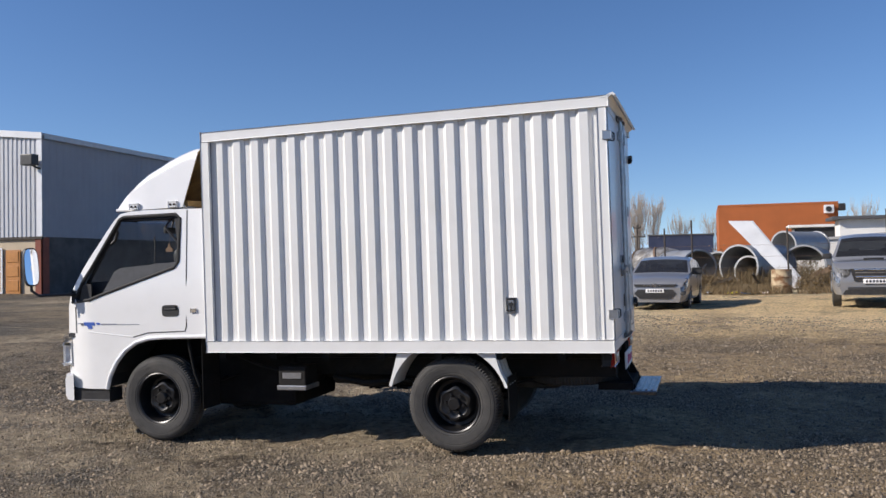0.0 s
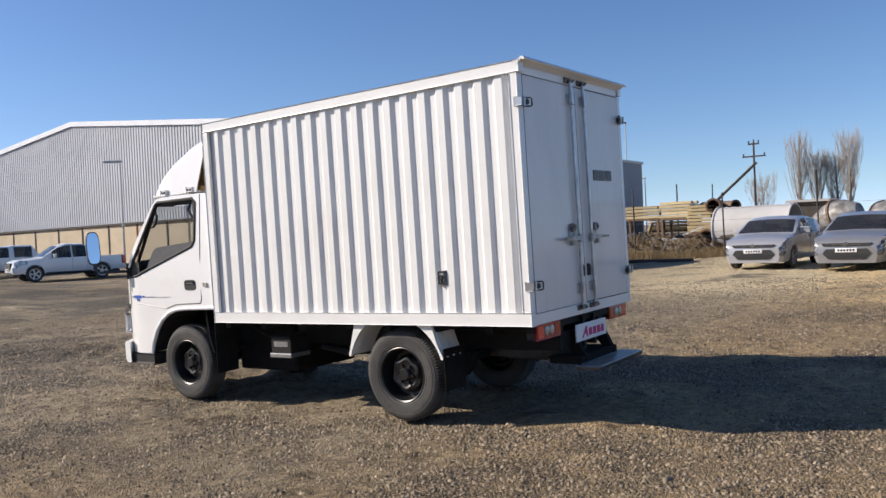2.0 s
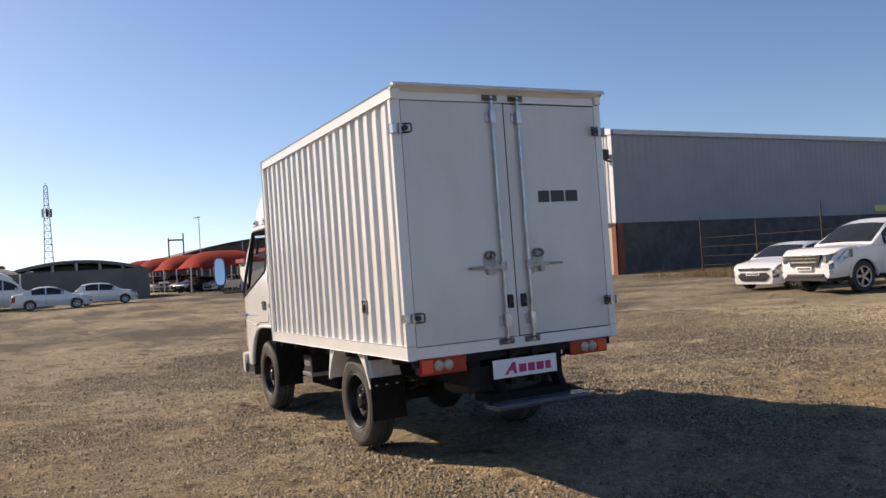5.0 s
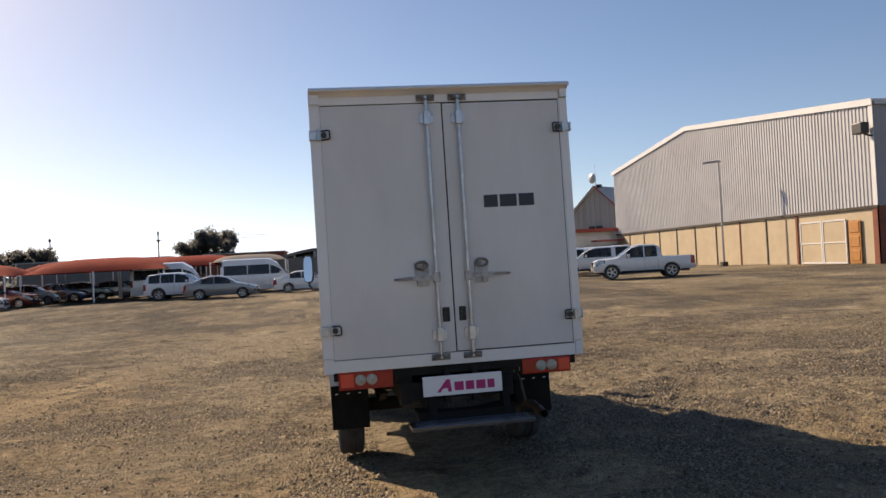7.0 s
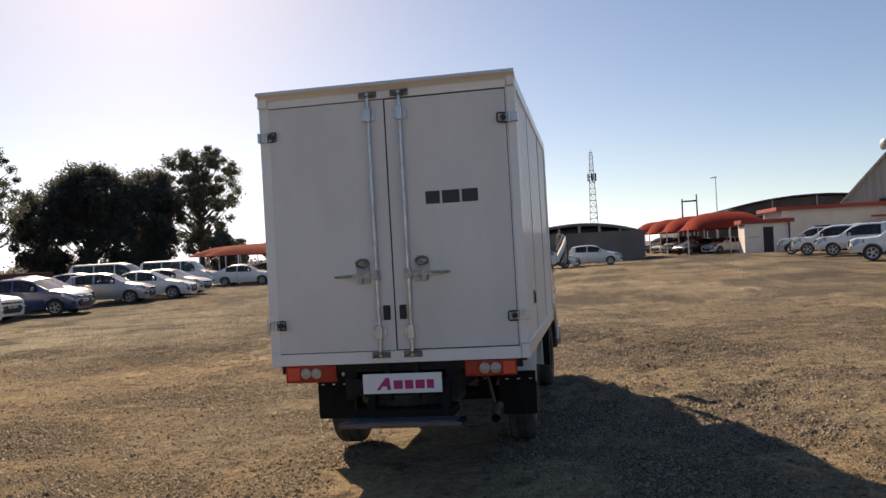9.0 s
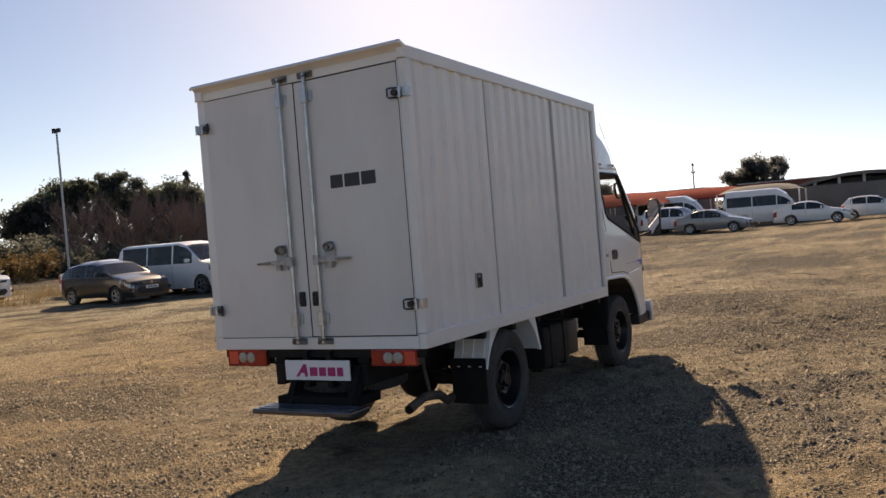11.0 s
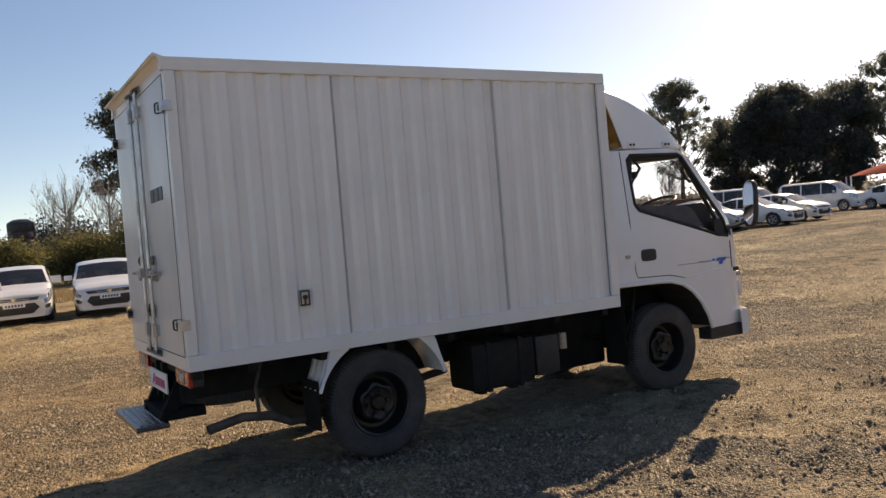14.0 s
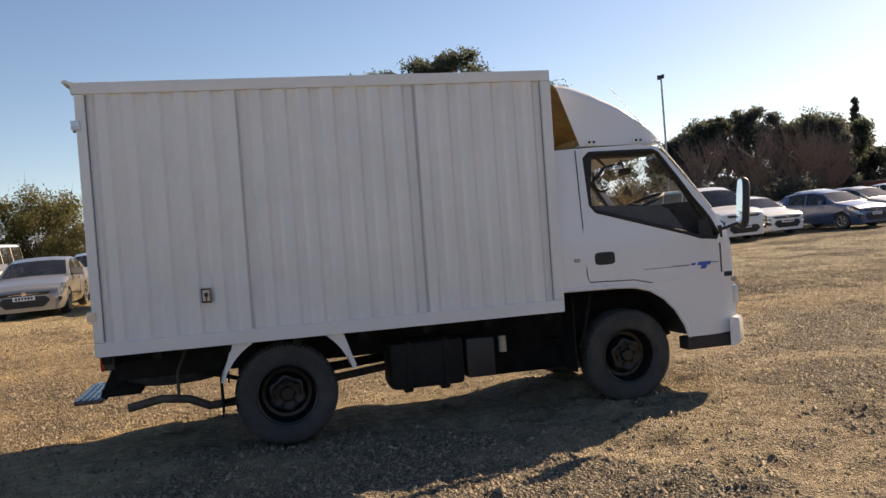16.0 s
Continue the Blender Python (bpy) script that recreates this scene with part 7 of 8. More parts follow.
def box_building(name, x0, x1, y0, y1, h, wall, roof, label, fascia=None, overhang=0.25):
    b = thing(name, Matrix(), label, "building")
    z = lift((x0 + x1) / 2, (y0 + y1) / 2)
    bm = bmesh.new()
    block(bm, x0, x1, y0, y1, z - 0.4, z + h)
    w = part("wall", bm, wall, b)
    bm = bmesh.new()
    block(bm, x0 - overhang, x1 + overhang, y0 - overhang, y1 + overhang, z + h + 0.003, z + h + 0.16)
    part("roof", bm, roof, b)
    if fascia:
        bm = bmesh.new()
        block(bm, x1 + overhang + 0.003, x1 + overhang + 0.05, y0 - overhang, y1 + overhang, z + h - 0.14, z + h + 0.2)
        block(bm, x0 - overhang, x1 + overhang, y0 - overhang - 0.05, y0 - overhang - 0.003, z + h - 0.14, z + h + 0.2)
        part("fascia", bm, fascia, b)
    return b, z


def opening(parent, x, y0, y1, z0, z1, mat, name, frame_mat=None):
    """A window or doorway on a wall that faces +x."""
    bm = bmesh.new()
    block(bm, x - 0.05, x + 0.012, y0, y1, z0, z1)
    o = part(name, bm, mat, parent)
    if frame_mat:
        bm = bmesh.new()
        for a, b, c, d in ((y0 - 0.06, y0, z0, z1), (y1, y1 + 0.06, z0, z1), (y0 - 0.06, y1 + 0.06, z1, z1 + 0.06), (y0 - 0.06, y1 + 0.06, z0 - 0.06, z0)):
            block(bm, x - 0.02, x + 0.03, a, b, c, d)
        part("frame", bm, frame_mat, o)
    return o


cabin, zc = box_building("site_cabin", -67.8, -65.0, 14.05, 17.75, 2.55, M_white_wall, M_roof_grey, "small white site cabin with an open doorway", M_red_trim)
opening(cabin, -65.0, 14.3, 15.2, zc + 1.25, zc + 1.33, M_plaster, "shelf_rail")
# flat dark slab on the wall stands for the unlit room behind
opening(cabin, -65.0, 15.55, 16.35, zc, zc + 2.1, M_dark_in, "doorway")
opening(cabin, -65.0, 16.4, 17.25, zc, zc + 2.1, M_flash, "door_leaf")
bm = bmesh.new()
tube(bm, [(-64.9, 17.6, zc - 0.1), (-64.9, 17.6, zc + 2.5)], 0.06, 6)
part("downpipe", bm, M_dark_pole, cabin)
office, zo = box_building("office_building", -80.0, -72.0, 18.6, 30.5, 3.65, M_white_wall, M_roof_grey, "low white office with red roof edge", M_red_trim, 0.5)
for y0 in (21.4, 24.0, 26.6):
    opening(office, -72.0, y0, y0 + 1.3, zo + 1.0, zo + 2.0, M_dark_in, "window", M_flash)
opening(office, -72.0, 28.6, 29.6, zo, zo + 2.1, M_plaster, "door", M_red_trim)
bm = bmesh.new()
block(bm, -71.4, -70.0, 26.0, 30.5, zo + 2.5, zo + 2.65)
part("porch_roof", bm, M_red_trim, office)


M_hall = surface("grey_sheet_wall", (0.40, 0.39, 0.375), (0.31, 0.30, 0.29), 3.0, (0.42, 0.58), 0.7, stretch=(1, 2.2, 0.03))


def gable_building():
    m = Matrix.Translation((-126.0, 46.0, 0.2)) @ Matrix.Rotation(radians(130), 4, "Z") @ Matrix.Scale(1.455, 4)
    b = thing("gabled_hall", m, "grey gabled hall with red roof edges", "building")
    bm = bmesh.new()
    prism(bm, [(-5.0, -0.5), (5.0, -0.5), (5.0, 4.1), (0, 8.6), (-5.0, 4.1)], "x", 0.0, 16.0)
    part("wall", bm, M_hall, b)
    for s in (-1, 1):
        bm = bmesh.new()
        prism(bm, [(0, 8.62), (s * 5.5, 3.68), (s * 5.5, 3.86), (0, 8.80)], "x", -0.4, 16.3)
        part("roof", bm, M_roof_grey, b)
        bm = bmesh.new()
        prism(bm, [(0, 8.66), (s * 5.5, 3.72), (s * 5.5, 3.90), (0, 8.85)], "x", -0.46, -0.402)
        part("barge_board", bm, M_red_trim if s < 0 else M_roof_grey, b)
    bm = bmesh.new()
    tube(bm, [(0.1, 0, 8.7), (0.1, 0, 9.9)], 0.05, 6)
    tube(bm, [(0.1, 0, 9.9), (0.1, 0, 11.3)], 0.02, 5)
    mast = part("mast", bm, M_pole, b)
    bm = bmesh.new()
    lathe(bm, [(0.0, 0.12), (0.34, 0.07), (0.6, -0.05), (0.58, -0.09), (0.32, 0.02), (0.0, 0.06)], 18, Matrix.Translation((-0.12, 0.35, 9.7)) @ Matrix.Rotation(radians(75), 4, "Z"))
    part("dish", bm, M_pole, mast, "grey dish aerial")
    bm = bmesh.new()
    block(bm, -0.5, 0.0, -0.9, -0.4, 8.5, 8.9, 0.05)
    part("floodlight", bm, M_plastic, mast)
    for y in (-0.7, 0.3):
        bm = bmesh.new()
        block(bm, -0.35, -0.01, y, y + 0.7, 3.5, 4.1, 0.04)
        part("air_conditioner", bm, M_plastic, b)


gable_building()


def vault(name, x, y, span_y, depth_x, rise, foot, mat, label, rails=()):
    b = thing(name, pose(x, y, 0.2), label, "building")
    bm = bmesh.new()
    rows = []
    for k in range(25):
        v = -1 + 2 * k / 24
        z = foot + rise * (1 - v * v)
        rows.append([(0, v * span_y / 2, z), (-depth_x, v * span_y / 2, z)])
    skin(bm, rows)
    r = bmesh.ops.extrude_face_region(bm, geom=bm.faces[:])
    for g in r["geom"]:
        if isinstance(g, bmesh.types.BMVert):
            g.co.z -= 0.25
    part("roof", bm, mat, b, "", True)
    bm = bmesh.new()
    pts = [(-span_y / 2, 0.0)] + [(v * span_y / 2, foot + rise * (1 - v * v) - 0.4) for v in (-1 + 2 * k / 12 for k in range(13))] + [(span_y / 2, 0.0)]
    prism(bm, pts, "x", -depth_x + 0.5, -2.0)
    part("wall", bm, M_dark_roof, b)
    for k in range(7):
        v = -0.94 + 1.88 * k / 6
        bm = bmesh.new()
        cyl(bm, (-0.3, v * span_y / 2, -0.3), (-0.3, v * span_y / 2, foot + rise * (1 - v * v) - 0.1), 0.12, 6)
        part("column", bm, M_roof_grey, b)
    for z in rails:
        bm = bmesh.new()
        half = span_y / 2 * (1.0 if z < foot else math.sqrt(1 - (z - foot + 0.3) / rise))
        tube(bm, [(-0.3, -half, z), (-0.3, half, z)], 0.10, 6)
        part("rail", bm, M_roof_grey, b)
    return b


vault("open_hangar", -160.0, 44.5, 52.0, 40.0, 4.9, 3.9, M_dark_roof, "long dark open hangar with a bowed roof", (3.4, 5.2))
vault("net_shed", -65.3, 0.4, 11.2, 12.0, 0.95, 2.25, M_net_grey, "grey net-covered shed with a bowed roof")
bm = bmesh.new()
block(bm, -65.25, -65.2, -5.0, 5.9, 0.0, 2.55)
tagged(new("net_screen", finish(bm, "net_screen", M_net_grey)), "grey net screen on the shed's front", "screen")
box_building("far_shed", -120.0, -112.0, -42.0, -22.0, 4.2, M_net_grey, M_roof_grey, "far grey sheds beyond the shade roofs")
box_building("far_shed", -125.0, -112.0, -17.0, -6.0, 4.2, M_brick_red, M_roof_grey, "far red-brown sheds with pale roofs")
orange, _ = box_building("orange_building", 3.1, 12.0, 63.0, 75.0, 5.5, M_orange_wall, M_orange_wall, "plain orange-brown rendered building", None, 0.02)
bm = bmesh.new()
block(bm, 10.95, 11.65, 62.6, 62.997, 5.0, 5.65, 0.04)
unit = part("air_conditioner", bm, M_flash, orange, "white air conditioner")
bm = bmesh.new()
cyl(bm, (11.27, 62.56, 5.32), (11.27, 62.6, 5.32), 0.22, 16)
part("fan_grille", bm, M_plastic, unit)
bm = bmesh.new()
block(bm, 12.02, 12.5, 62.8, 63.4, 5.2, 5.75, 0.05)
part("flue_box", bm, M_plastic, orange)
box_building("white_shed", 8.55, 20.0, 38.5, 40.2, 3.2, M_white_wall, M_dark_roof, "low white shed with a dark roof", None, 0.4)
low_shed, zl = box_building("low_shed", 7.4, 12.0, 49.0, 50.5, 3.2, M_hall, M_white_wall, "low open shed with a pale roof", None, 0.3)
# dark sheet below the roof paints in the shade of the open front
bm = bmesh.new()
block(bm, 7.45, 11.9, 48.93, 48.995, zl + 2.45, zl + 3.15)
part("opening_shade", bm, M_dark_in, low_shed)
low_wall = thing("low_white_wall", Matrix(), "low weathered white wall behind the pipes", "wall", kind="structure")
bm = bmesh.new()
prism(bm, [(6.2, -0.2), (12.0, -0.2), (12.0, 2.72), (6.2, 2.28)], "y", 37.0, 37.2)
part("wall", bm, M_white_wall, low_wall)
bm = bmesh.new()
prism(bm, [(6.1, 2.28), (12.05, 2.73), (12.05, 2.85), (6.1, 2.40)], "y", 36.9, 37.3)
part("coping", bm, M_roof_grey, low_wall)
box_building("blue_shed", -4.5, 3.0, 95.0, 102.0, 4.2, surface("navy_sheet", (0.02, 0.03, 0.07), (0.03, 0.04, 0.085), 1, (0.4, 0.6), 0.6), M_dark_roof, "low navy shed beyond the scrap heap", None, 0.1)
box_building("timber_hut", -8.4, -6.2, 52.0, 55.0, 2.3, M_dark_pole, M_roof_grey, "dark timber hut beyond the scrap heap")
fence_wall = thing("boundary_wall", Matrix.Translation((-63.5, -64.2, 0)) @ Matrix.Rotation(radians(159.0), 4, "Z"), "low red-brown boundary wall behind the rows of cars", "wall", kind="structure")
bm = bmesh.new()
block(bm, -14.0, 14.0, -0.12, 0.12, -0.4, 1.45)
part("wall", bm, M_brick_red, fence_wall)
bm = bmesh.new()
block(bm, -14.0, 14.0, -0.16, 0.16, 1.453, 1.53, 0.02)
part("coping", bm, M_concrete_cap, fence_wall)
box_building("brick_hut", -2.5, 4.0, -62.0, -57.0, 2.2, M_brick_red, M_roof_grey, "low brick outbuilding under the pines")


# ---- poles, masts and wires ----
def pole(x, y, h, label, kind="plain", r=0.11, mat=None, name="utility_pole"):
    p = thing(name, pose(x, y, lift(x, y) - 0.1), label, "pole", "poles round the yard")
    bm = bmesh.new()
    cyl(bm, (0, 0, 0), (0, 0, h), r, 8, r * 0.7)
    part("shaft", bm, mat or M_dark_pole, p)
    if kind == "cross":
        bm = bmesh.new()
        block(bm, -0.95, 0.95, -0.06, 0.06, h - 1.3, h - 1.18)
        block(bm, -0.45, 0.45, -0.07, 0.07, h - 0.25, h - 0.12)
        part("crossarm", bm, M_dark_pole, p)
        for dx, dz in ((-0.85, -1.18), (0.0, 0.0), (0.85, -1.18), (-0.4, -0.12), (0.4, -0.12)):
            bm = bmesh.new()
            cyl(bm, (dx, 0, h + dz), (dx, 0, h + dz + 0.22), 0.06, 6)
            part("insulator", bm, M_plastic, p)
    if kind == "lights":
        for s in (-1, 1):
            bm = bmesh.new()
            block(bm, -0.09, 0.09, s * 0.06, s * 0.34, h - 0.06, h + 0.2, 0.03)
            part("floodlight", bm, M_plastic, p)
    return p


pole(-14.2, 66.0, 8.0, "dark timber power pole with crossarms", "cross")
bm = bmesh.new()
tube(bm, [(-14.0, 66.0, 6.4), (-18.8, 66.0, 2.2)], 0.12, 6)
tagged(new("pole_strut", finish(bm, "pole_strut", M_dark_pole)), "dark timber strut of the power pole", "pole")
pole(-5.6, 92.0, 5.4, "far dark power pole with crossarms", "cross")
pole(-18.9, 60.0, 4.6, "short dark post beyond the timber stacks", "plain", 0.08)
pole(-16.6, 62.0, 4.5, "short dark post beyond the timber stacks", "plain", 0.07)
pole(-109.0, -46.2, 10.0, "thin floodlight mast over the shade roofs", "lights", 0.13, M_pole, "floodlight_mast")
pole(-29.0, -45.6, 10.2, "thin floodlight mast behind the cars", "lights", 0.09, M_pole, "floodlight_mast")
pole(-115.8, -23.9, 8.0, "far power pole with a crossarm", "cross")
pole(-117.1, -39.1, 7.7, "far power pole with a crossarm", "cross")
pole(-102.5, 13.2, 6.7, "dark twin post over the far carports", "plain", 0.12)
pole(-102.3, 15.0, 7.2, "dark twin post over the far carports", "plain", 0.12)
bm = bmesh.new()
block(bm, -102.5, -102.3, 13.2, 15.0, 6.3, 6.5)
tagged(new("post_beam", finish(bm, "post_beam", M_dark_pole)), "dark beam between the twin posts", "beam")
lamp_post(-112.0, 18.9, 9.8, 1.2, 200, "tall street lamp beyond the carports")
lamp_post(-33.5, 90.5, 7.0, 1.0, 180, "street lamp beyond the warehouse's end")
pole(-48.0, 120.0, 18.0, "thin tall mast behind the warehouse", "lights", 0.12, M_pole, "floodlight_mast")


def cell_tower(x, y, h):
    t = thing("cell_tower", pose(x, y, 0), "white and grey lattice telecom tower", "tower")
    def half(z):
        return 1.0 * (1 - z / h) + 0.42
    bm = bmesh.new()
    n = 16
    cs = [(-1, -1), (1, -1), (1, 1), (-1, 1)]
    for a, b in cs:
        tube(bm, [(a * half(0), b * half(0), 0), (a * half(h), b * half(h), h)], 0.11, 5)
    part("leg_frame", bm, M_pole, t)
    bm = bmesh.new()
    for k in range(n):
        z0, z1 = h * k / n, h * (k + 1) / n
        for (a, b), (c, d) in zip(cs, cs[1:] + cs[:1]):
            tube(bm, [(a * half(z0), b * half(z0), z0), (c * half(z1), d * half(z1), z1)], 0.07, 4)
            tube(bm, [(a * half(z1), b * half(z1), z1), (c * half(z1), d * half(z1), z1)], 0.07, 4)
    part("bracing", bm, M_pole, t)
    for k, (dx, dy) in enumerate(((0.9, 0), (-0.9, 0.3), (0, 1.1), (0.2, -1.1))):
        bm = bmesh.new()
        block(bm, dx - 0.2, dx + 0.2, dy - 0.25, dy + 0.25, h * 0.70, h * 0.78)
        part("aerial_panel", bm, M_flash if k % 2 else M_plastic, t)
    bm = bmesh.new()
    tube(bm, [(0, 0, h), (0, 0, h + 0.8)], 0.08, 5)
    part("spike", bm, M_pole, t)


cell_tower(-243.0, 2.6, 29.0)
bm = bmesh.new()
for dz in (0, 0.35):
    tube(bm, [(-116.0, -60.0, 7.0 + dz), (-117.1, -39.1, 6.6 + dz), (-116.6, -31.5, 6.3 + dz), (-115.8, -23.9, 6.7 + dz), (-115.0, -8.0, 6.5 + dz)], 0.02, 4)
tagged(new("overhead_wire", finish(bm, "overhead_wire", M_dark_pole)), "thin overhead wires across the far yard", "wire")


# ---- scrap heap, fence and dry verge ----
M_galv = surface("dull_galvanised_sheet", (0.42, 0.43, 0.44), (0.33, 0.33, 0.33), 1.4, (0.35, 0.65), 0.5, metal=0.5)
M_timber = surface("pale_sawn_timber", (0.56, 0.45, 0.26), (0.44, 0.34, 0.19), 3.0, (0.35, 0.65), 0.85, random_tint=0.18, stretch=(0.3, 2, 4), bump=0.2)
M_drum = surface("rusty_cream_drum", (0.48, 0.38, 0.24), (0.22, 0.11, 0.05), 3.5, (0.45, 0.62), 0.8, bump=0.2)
M_white_panel = surface("faded_white_panel", (0.68, 0.68, 0.67), (0.58, 0.58, 0.57), 1.2, (0.4, 0.7), 0.7)


def culvert(x, y, z, r, length, heading, mat, label, ribs=True):
    m = Matrix.Translation((x, y, lift(x, y) + z)) @ Matrix.Rotation(radians(heading), 4, "Z")
    c = thing("culvert_pipe", m, label, "pipe", "pipes in the scrap heap")
    bm = bmesh.new()
    prof, n = [], int(length / 0.16)
    for k in range(n + 1):
        prof.append((r - (0.03 if ribs and k % 2 else 0.0), length * k / n))
    inner = [(a - 0.035, h) for a, h in prof[::-1]]
    lathe(bm, prof + inner + prof[:1], 44)
    part("shell", bm, mat, c, "", True, 50)
    for h in (0.0, length):
        bm = bmesh.new()
        lathe(bm, [(r + 0.03, h - 0.03), (r + 0.03, h + 0.03), (r - 0.05, h + 0.03), (r - 0.05, h - 0.03), (r + 0.03, h - 0.03)], 40)
        part("rim", bm, mat, c)
    return c


culvert(3.36, 30.5, 0.98, 0.93, 3.0, -35, M_galv, "large ribbed culvert pipe, open end to the yard")
culvert(3.78, 30.62, 0.74, 0.68, 1.6, -33, M_galv, "smaller ribbed culvert pipe pushed inside a larger one")
culvert(1.72, 30.6, 0.90, 0.84, 2.4, 30, M_galv, "ribbed culvert pipe in dry grass")
culvert(2.55, 32.6, 0.84, 0.80, 2.0, -20, M_galv, "ribbed culvert pipe behind another")
culvert(6.12, 32.0, 0.96, 0.90, 3.0, -14, M_galv, "dark-mouthed culvert pipe beside the white panel")
culvert(5.45, 33.6, 1.86, 0.68, 2.4, -42, M_galv, "culvert pipe lying on top of others")
culvert(-3.5, 30.2, 0.98, 0.97, 3.2, 84, M_roof_grey, "broad pale ribbed tank lying on its side")
culvert(-7.0, 30.6, 2.05, 0.30, 3.0, 12, M_rust, "rusty steel pipe on the stack", False)
culvert(-6.3, 31.6, 1.95, 0.30, 2.0, 60, M_rust, "rusty steel pipe on the stack", False)
culvert(-7.3, 30.4, 0.65, 0.34, 2.6, 8, M_rust, "rusty steel pipe at the foot of the stack", False)
culvert(-6.2, 30.2, 1.15, 0.30, 2.6, 20, M_rust, "rusty steel pipe in the stack", False)


M_mixer = surface("dusty_grey_mixer_steel", (0.34, 0.335, 0.325), (0.15, 0.14, 0.13), 2.6, (0.40, 0.60), 0.55, metal=0.35, bump=0.3)


def mixer_drum(x, y, z, turn, s=1.0):
    m = Matrix.Translation((x, y, lift(x, y) + z)) @ Matrix.Rotation(radians(turn), 4, "Z") @ Matrix.Rotation(radians(-14), 4, "X")
    d = thing("mixer_drum", m, "dismantled pale concrete mixer drum", "drum", "mixer drums")
    bm = bmesh.new()
    lathe(bm, [(0.0, -1.5 * s), (0.5 * s, -1.5 * s), (0.95 * s, -0.7 * s), (1.05 * s, 0.0), (0.95 * s, 0.5 * s), (0.45 * s, 1.6 * s), (0.40 * s, 1.7 * s), (0.3 * s, 1.5 * s), (0.0, 1.2 * s)], 28)
    part("shell", bm, M_mixer, d, "", True, 40)
    bm = bmesh.new()
    lathe(bm, [(1.06 * s, -0.06), (1.12 * s, -0.05), (1.12 * s, 0.05), (1.06 * s, 0.06)], 28)
    part("band", bm, M_rust, d)


mixer_drum(-2.7, 35.0, 1.25, 70, 0.74)
mixer_drum(-0.3, 37.0, 1.15, 80, 0.76)
mixer_drum(-1.2, 39.0, 1.1, 40, 0.8)
mixer_drum(2.0, 38.5, 0.9, 60, 0.7)
# leaning white panel
panel = thing("leaning_panel", Matrix(), "white flat panel leaning on the pipes", "panel")
bm = bmesh.new()
a, b, c, d = (3.01, 32.0, 3.21), (4.02, 32.0, 3.18), (5.94, 28.9, 0.30), (5.40, 28.9, 0.30)
nrm = Vector((0.05, 0.1, 0.05))
vs = [bm.verts.new(p) for p in (a, b, c, d)] + [bm.verts.new(Vector(p) + nrm) for p in (a, b, c, d)]
for q in ((0, 1, 2, 3), (7, 6, 5, 4), (0, 4, 5, 1), (1, 5, 6, 2), (2, 6, 7, 3), (3, 7, 4, 0)):
    bm.faces.new([vs[i] for i in q])
part("sheet", bm, M_white_panel, panel)
# oil drum
drum = thing("oil_drum", pose(4.7, 26.0, lift(4.7, 26.0)), "battered rusty cream oil drum", "drum")
bm = bmesh.new()
lathe(bm, [(0.0, 0.0), (0.36, 0.0), (0.37, 0.03), (0.365, 0.28), (0.38, 0.30), (0.365, 0.32), (0.365, 0.60), (0.38, 0.62), (0.365, 0.64), (0.365, 0.88), (0.37, 0.9), (0.35, 0.9), (0.345, 0.86), (0.0, 0.86)], 26, Matrix.Rotation(radians(90), 4, "X"))
part("shell", bm, M_drum, drum, "", True, 40)
# timber stacks: bearers with layers of planks
for sx, sy, w, layers, z0, turn in ((-10.9, 32.2, 1.9, 4, 1.62, 4), (-9.1, 32.2, 1.5, 5, 1.6, -4), (-7.8, 31.6, 1.1, 8, 0.9, 6), (-9.9, 33.8, 2.4, 4, 1.0, 0)):
    st = thing("timber_stack", pose(sx, sy, lift(sx, sy), 0, 0, turn), "stack of pale sawn planks on a rusty frame", "timber stack", "timber stacks")
    for px in (-w / 2 + 0.1, w / 2 - 0.1):
        for py in (-0.5, 0.5):
            bm = bmesh.new()
            block(bm, px - 0.05, px + 0.05, py - 0.05, py + 0.05, -0.1, z0 - 0.102)
            part("leg", bm, M_rust, st)
    bm = bmesh.new()
    block(bm, -w / 2, w / 2, -0.55, -0.45, z0 - 0.1, z0)
    part("bearer", bm, M_rust, st)
    bm = bmesh.new()
    block(bm, -w / 2, w / 2, 0.45, 0.55, z0 - 0.1, z0)
    part("bearer", bm, M_rust, st)
    rr = random.Random(int(sx * 10))
    for k in range(layers):
        for j in range(4):
            bm = bmesh.new()
            o = rr.uniform(-0.12, 0.12)
            block(bm, -w / 2 + o, w / 2 + o, -0.56 + 0.285 * j, -0.30 + 0.285 * j, z0 + 0.155 * k + 0.002, z0 + 0.155 * k + 0.125, 0.006)
            part("plank", bm, M_timber, st)
# tank on the low brick outbuilding
tank = thing("water_tank", pose(-1.4, -58.6, lift(-1.4, -58.6) + 2.36), "dark round water tank on a roof", "tank")
bm = bmesh.new()
lathe(bm, [(0.0, -2.1), (0.5, -2.05), (0.85, -1.85), (0.9, -1.7), (0.9, -1.2), (0.87, -1.15), (0.9, -1.1), (0.9, -0.6), (0.87, -0.55), (0.9, -0.5), (0.9, 0.0), (0.0, 0.0)], 20, Matrix.Rotation(radians(90), 4, "X") @ Matrix.Rotation(radians(180), 4, "X"))
part("shell", bm, M_plastic, tank, "", True)
# earth and rubble under the heap
bm = bmesh.new()
rows = []
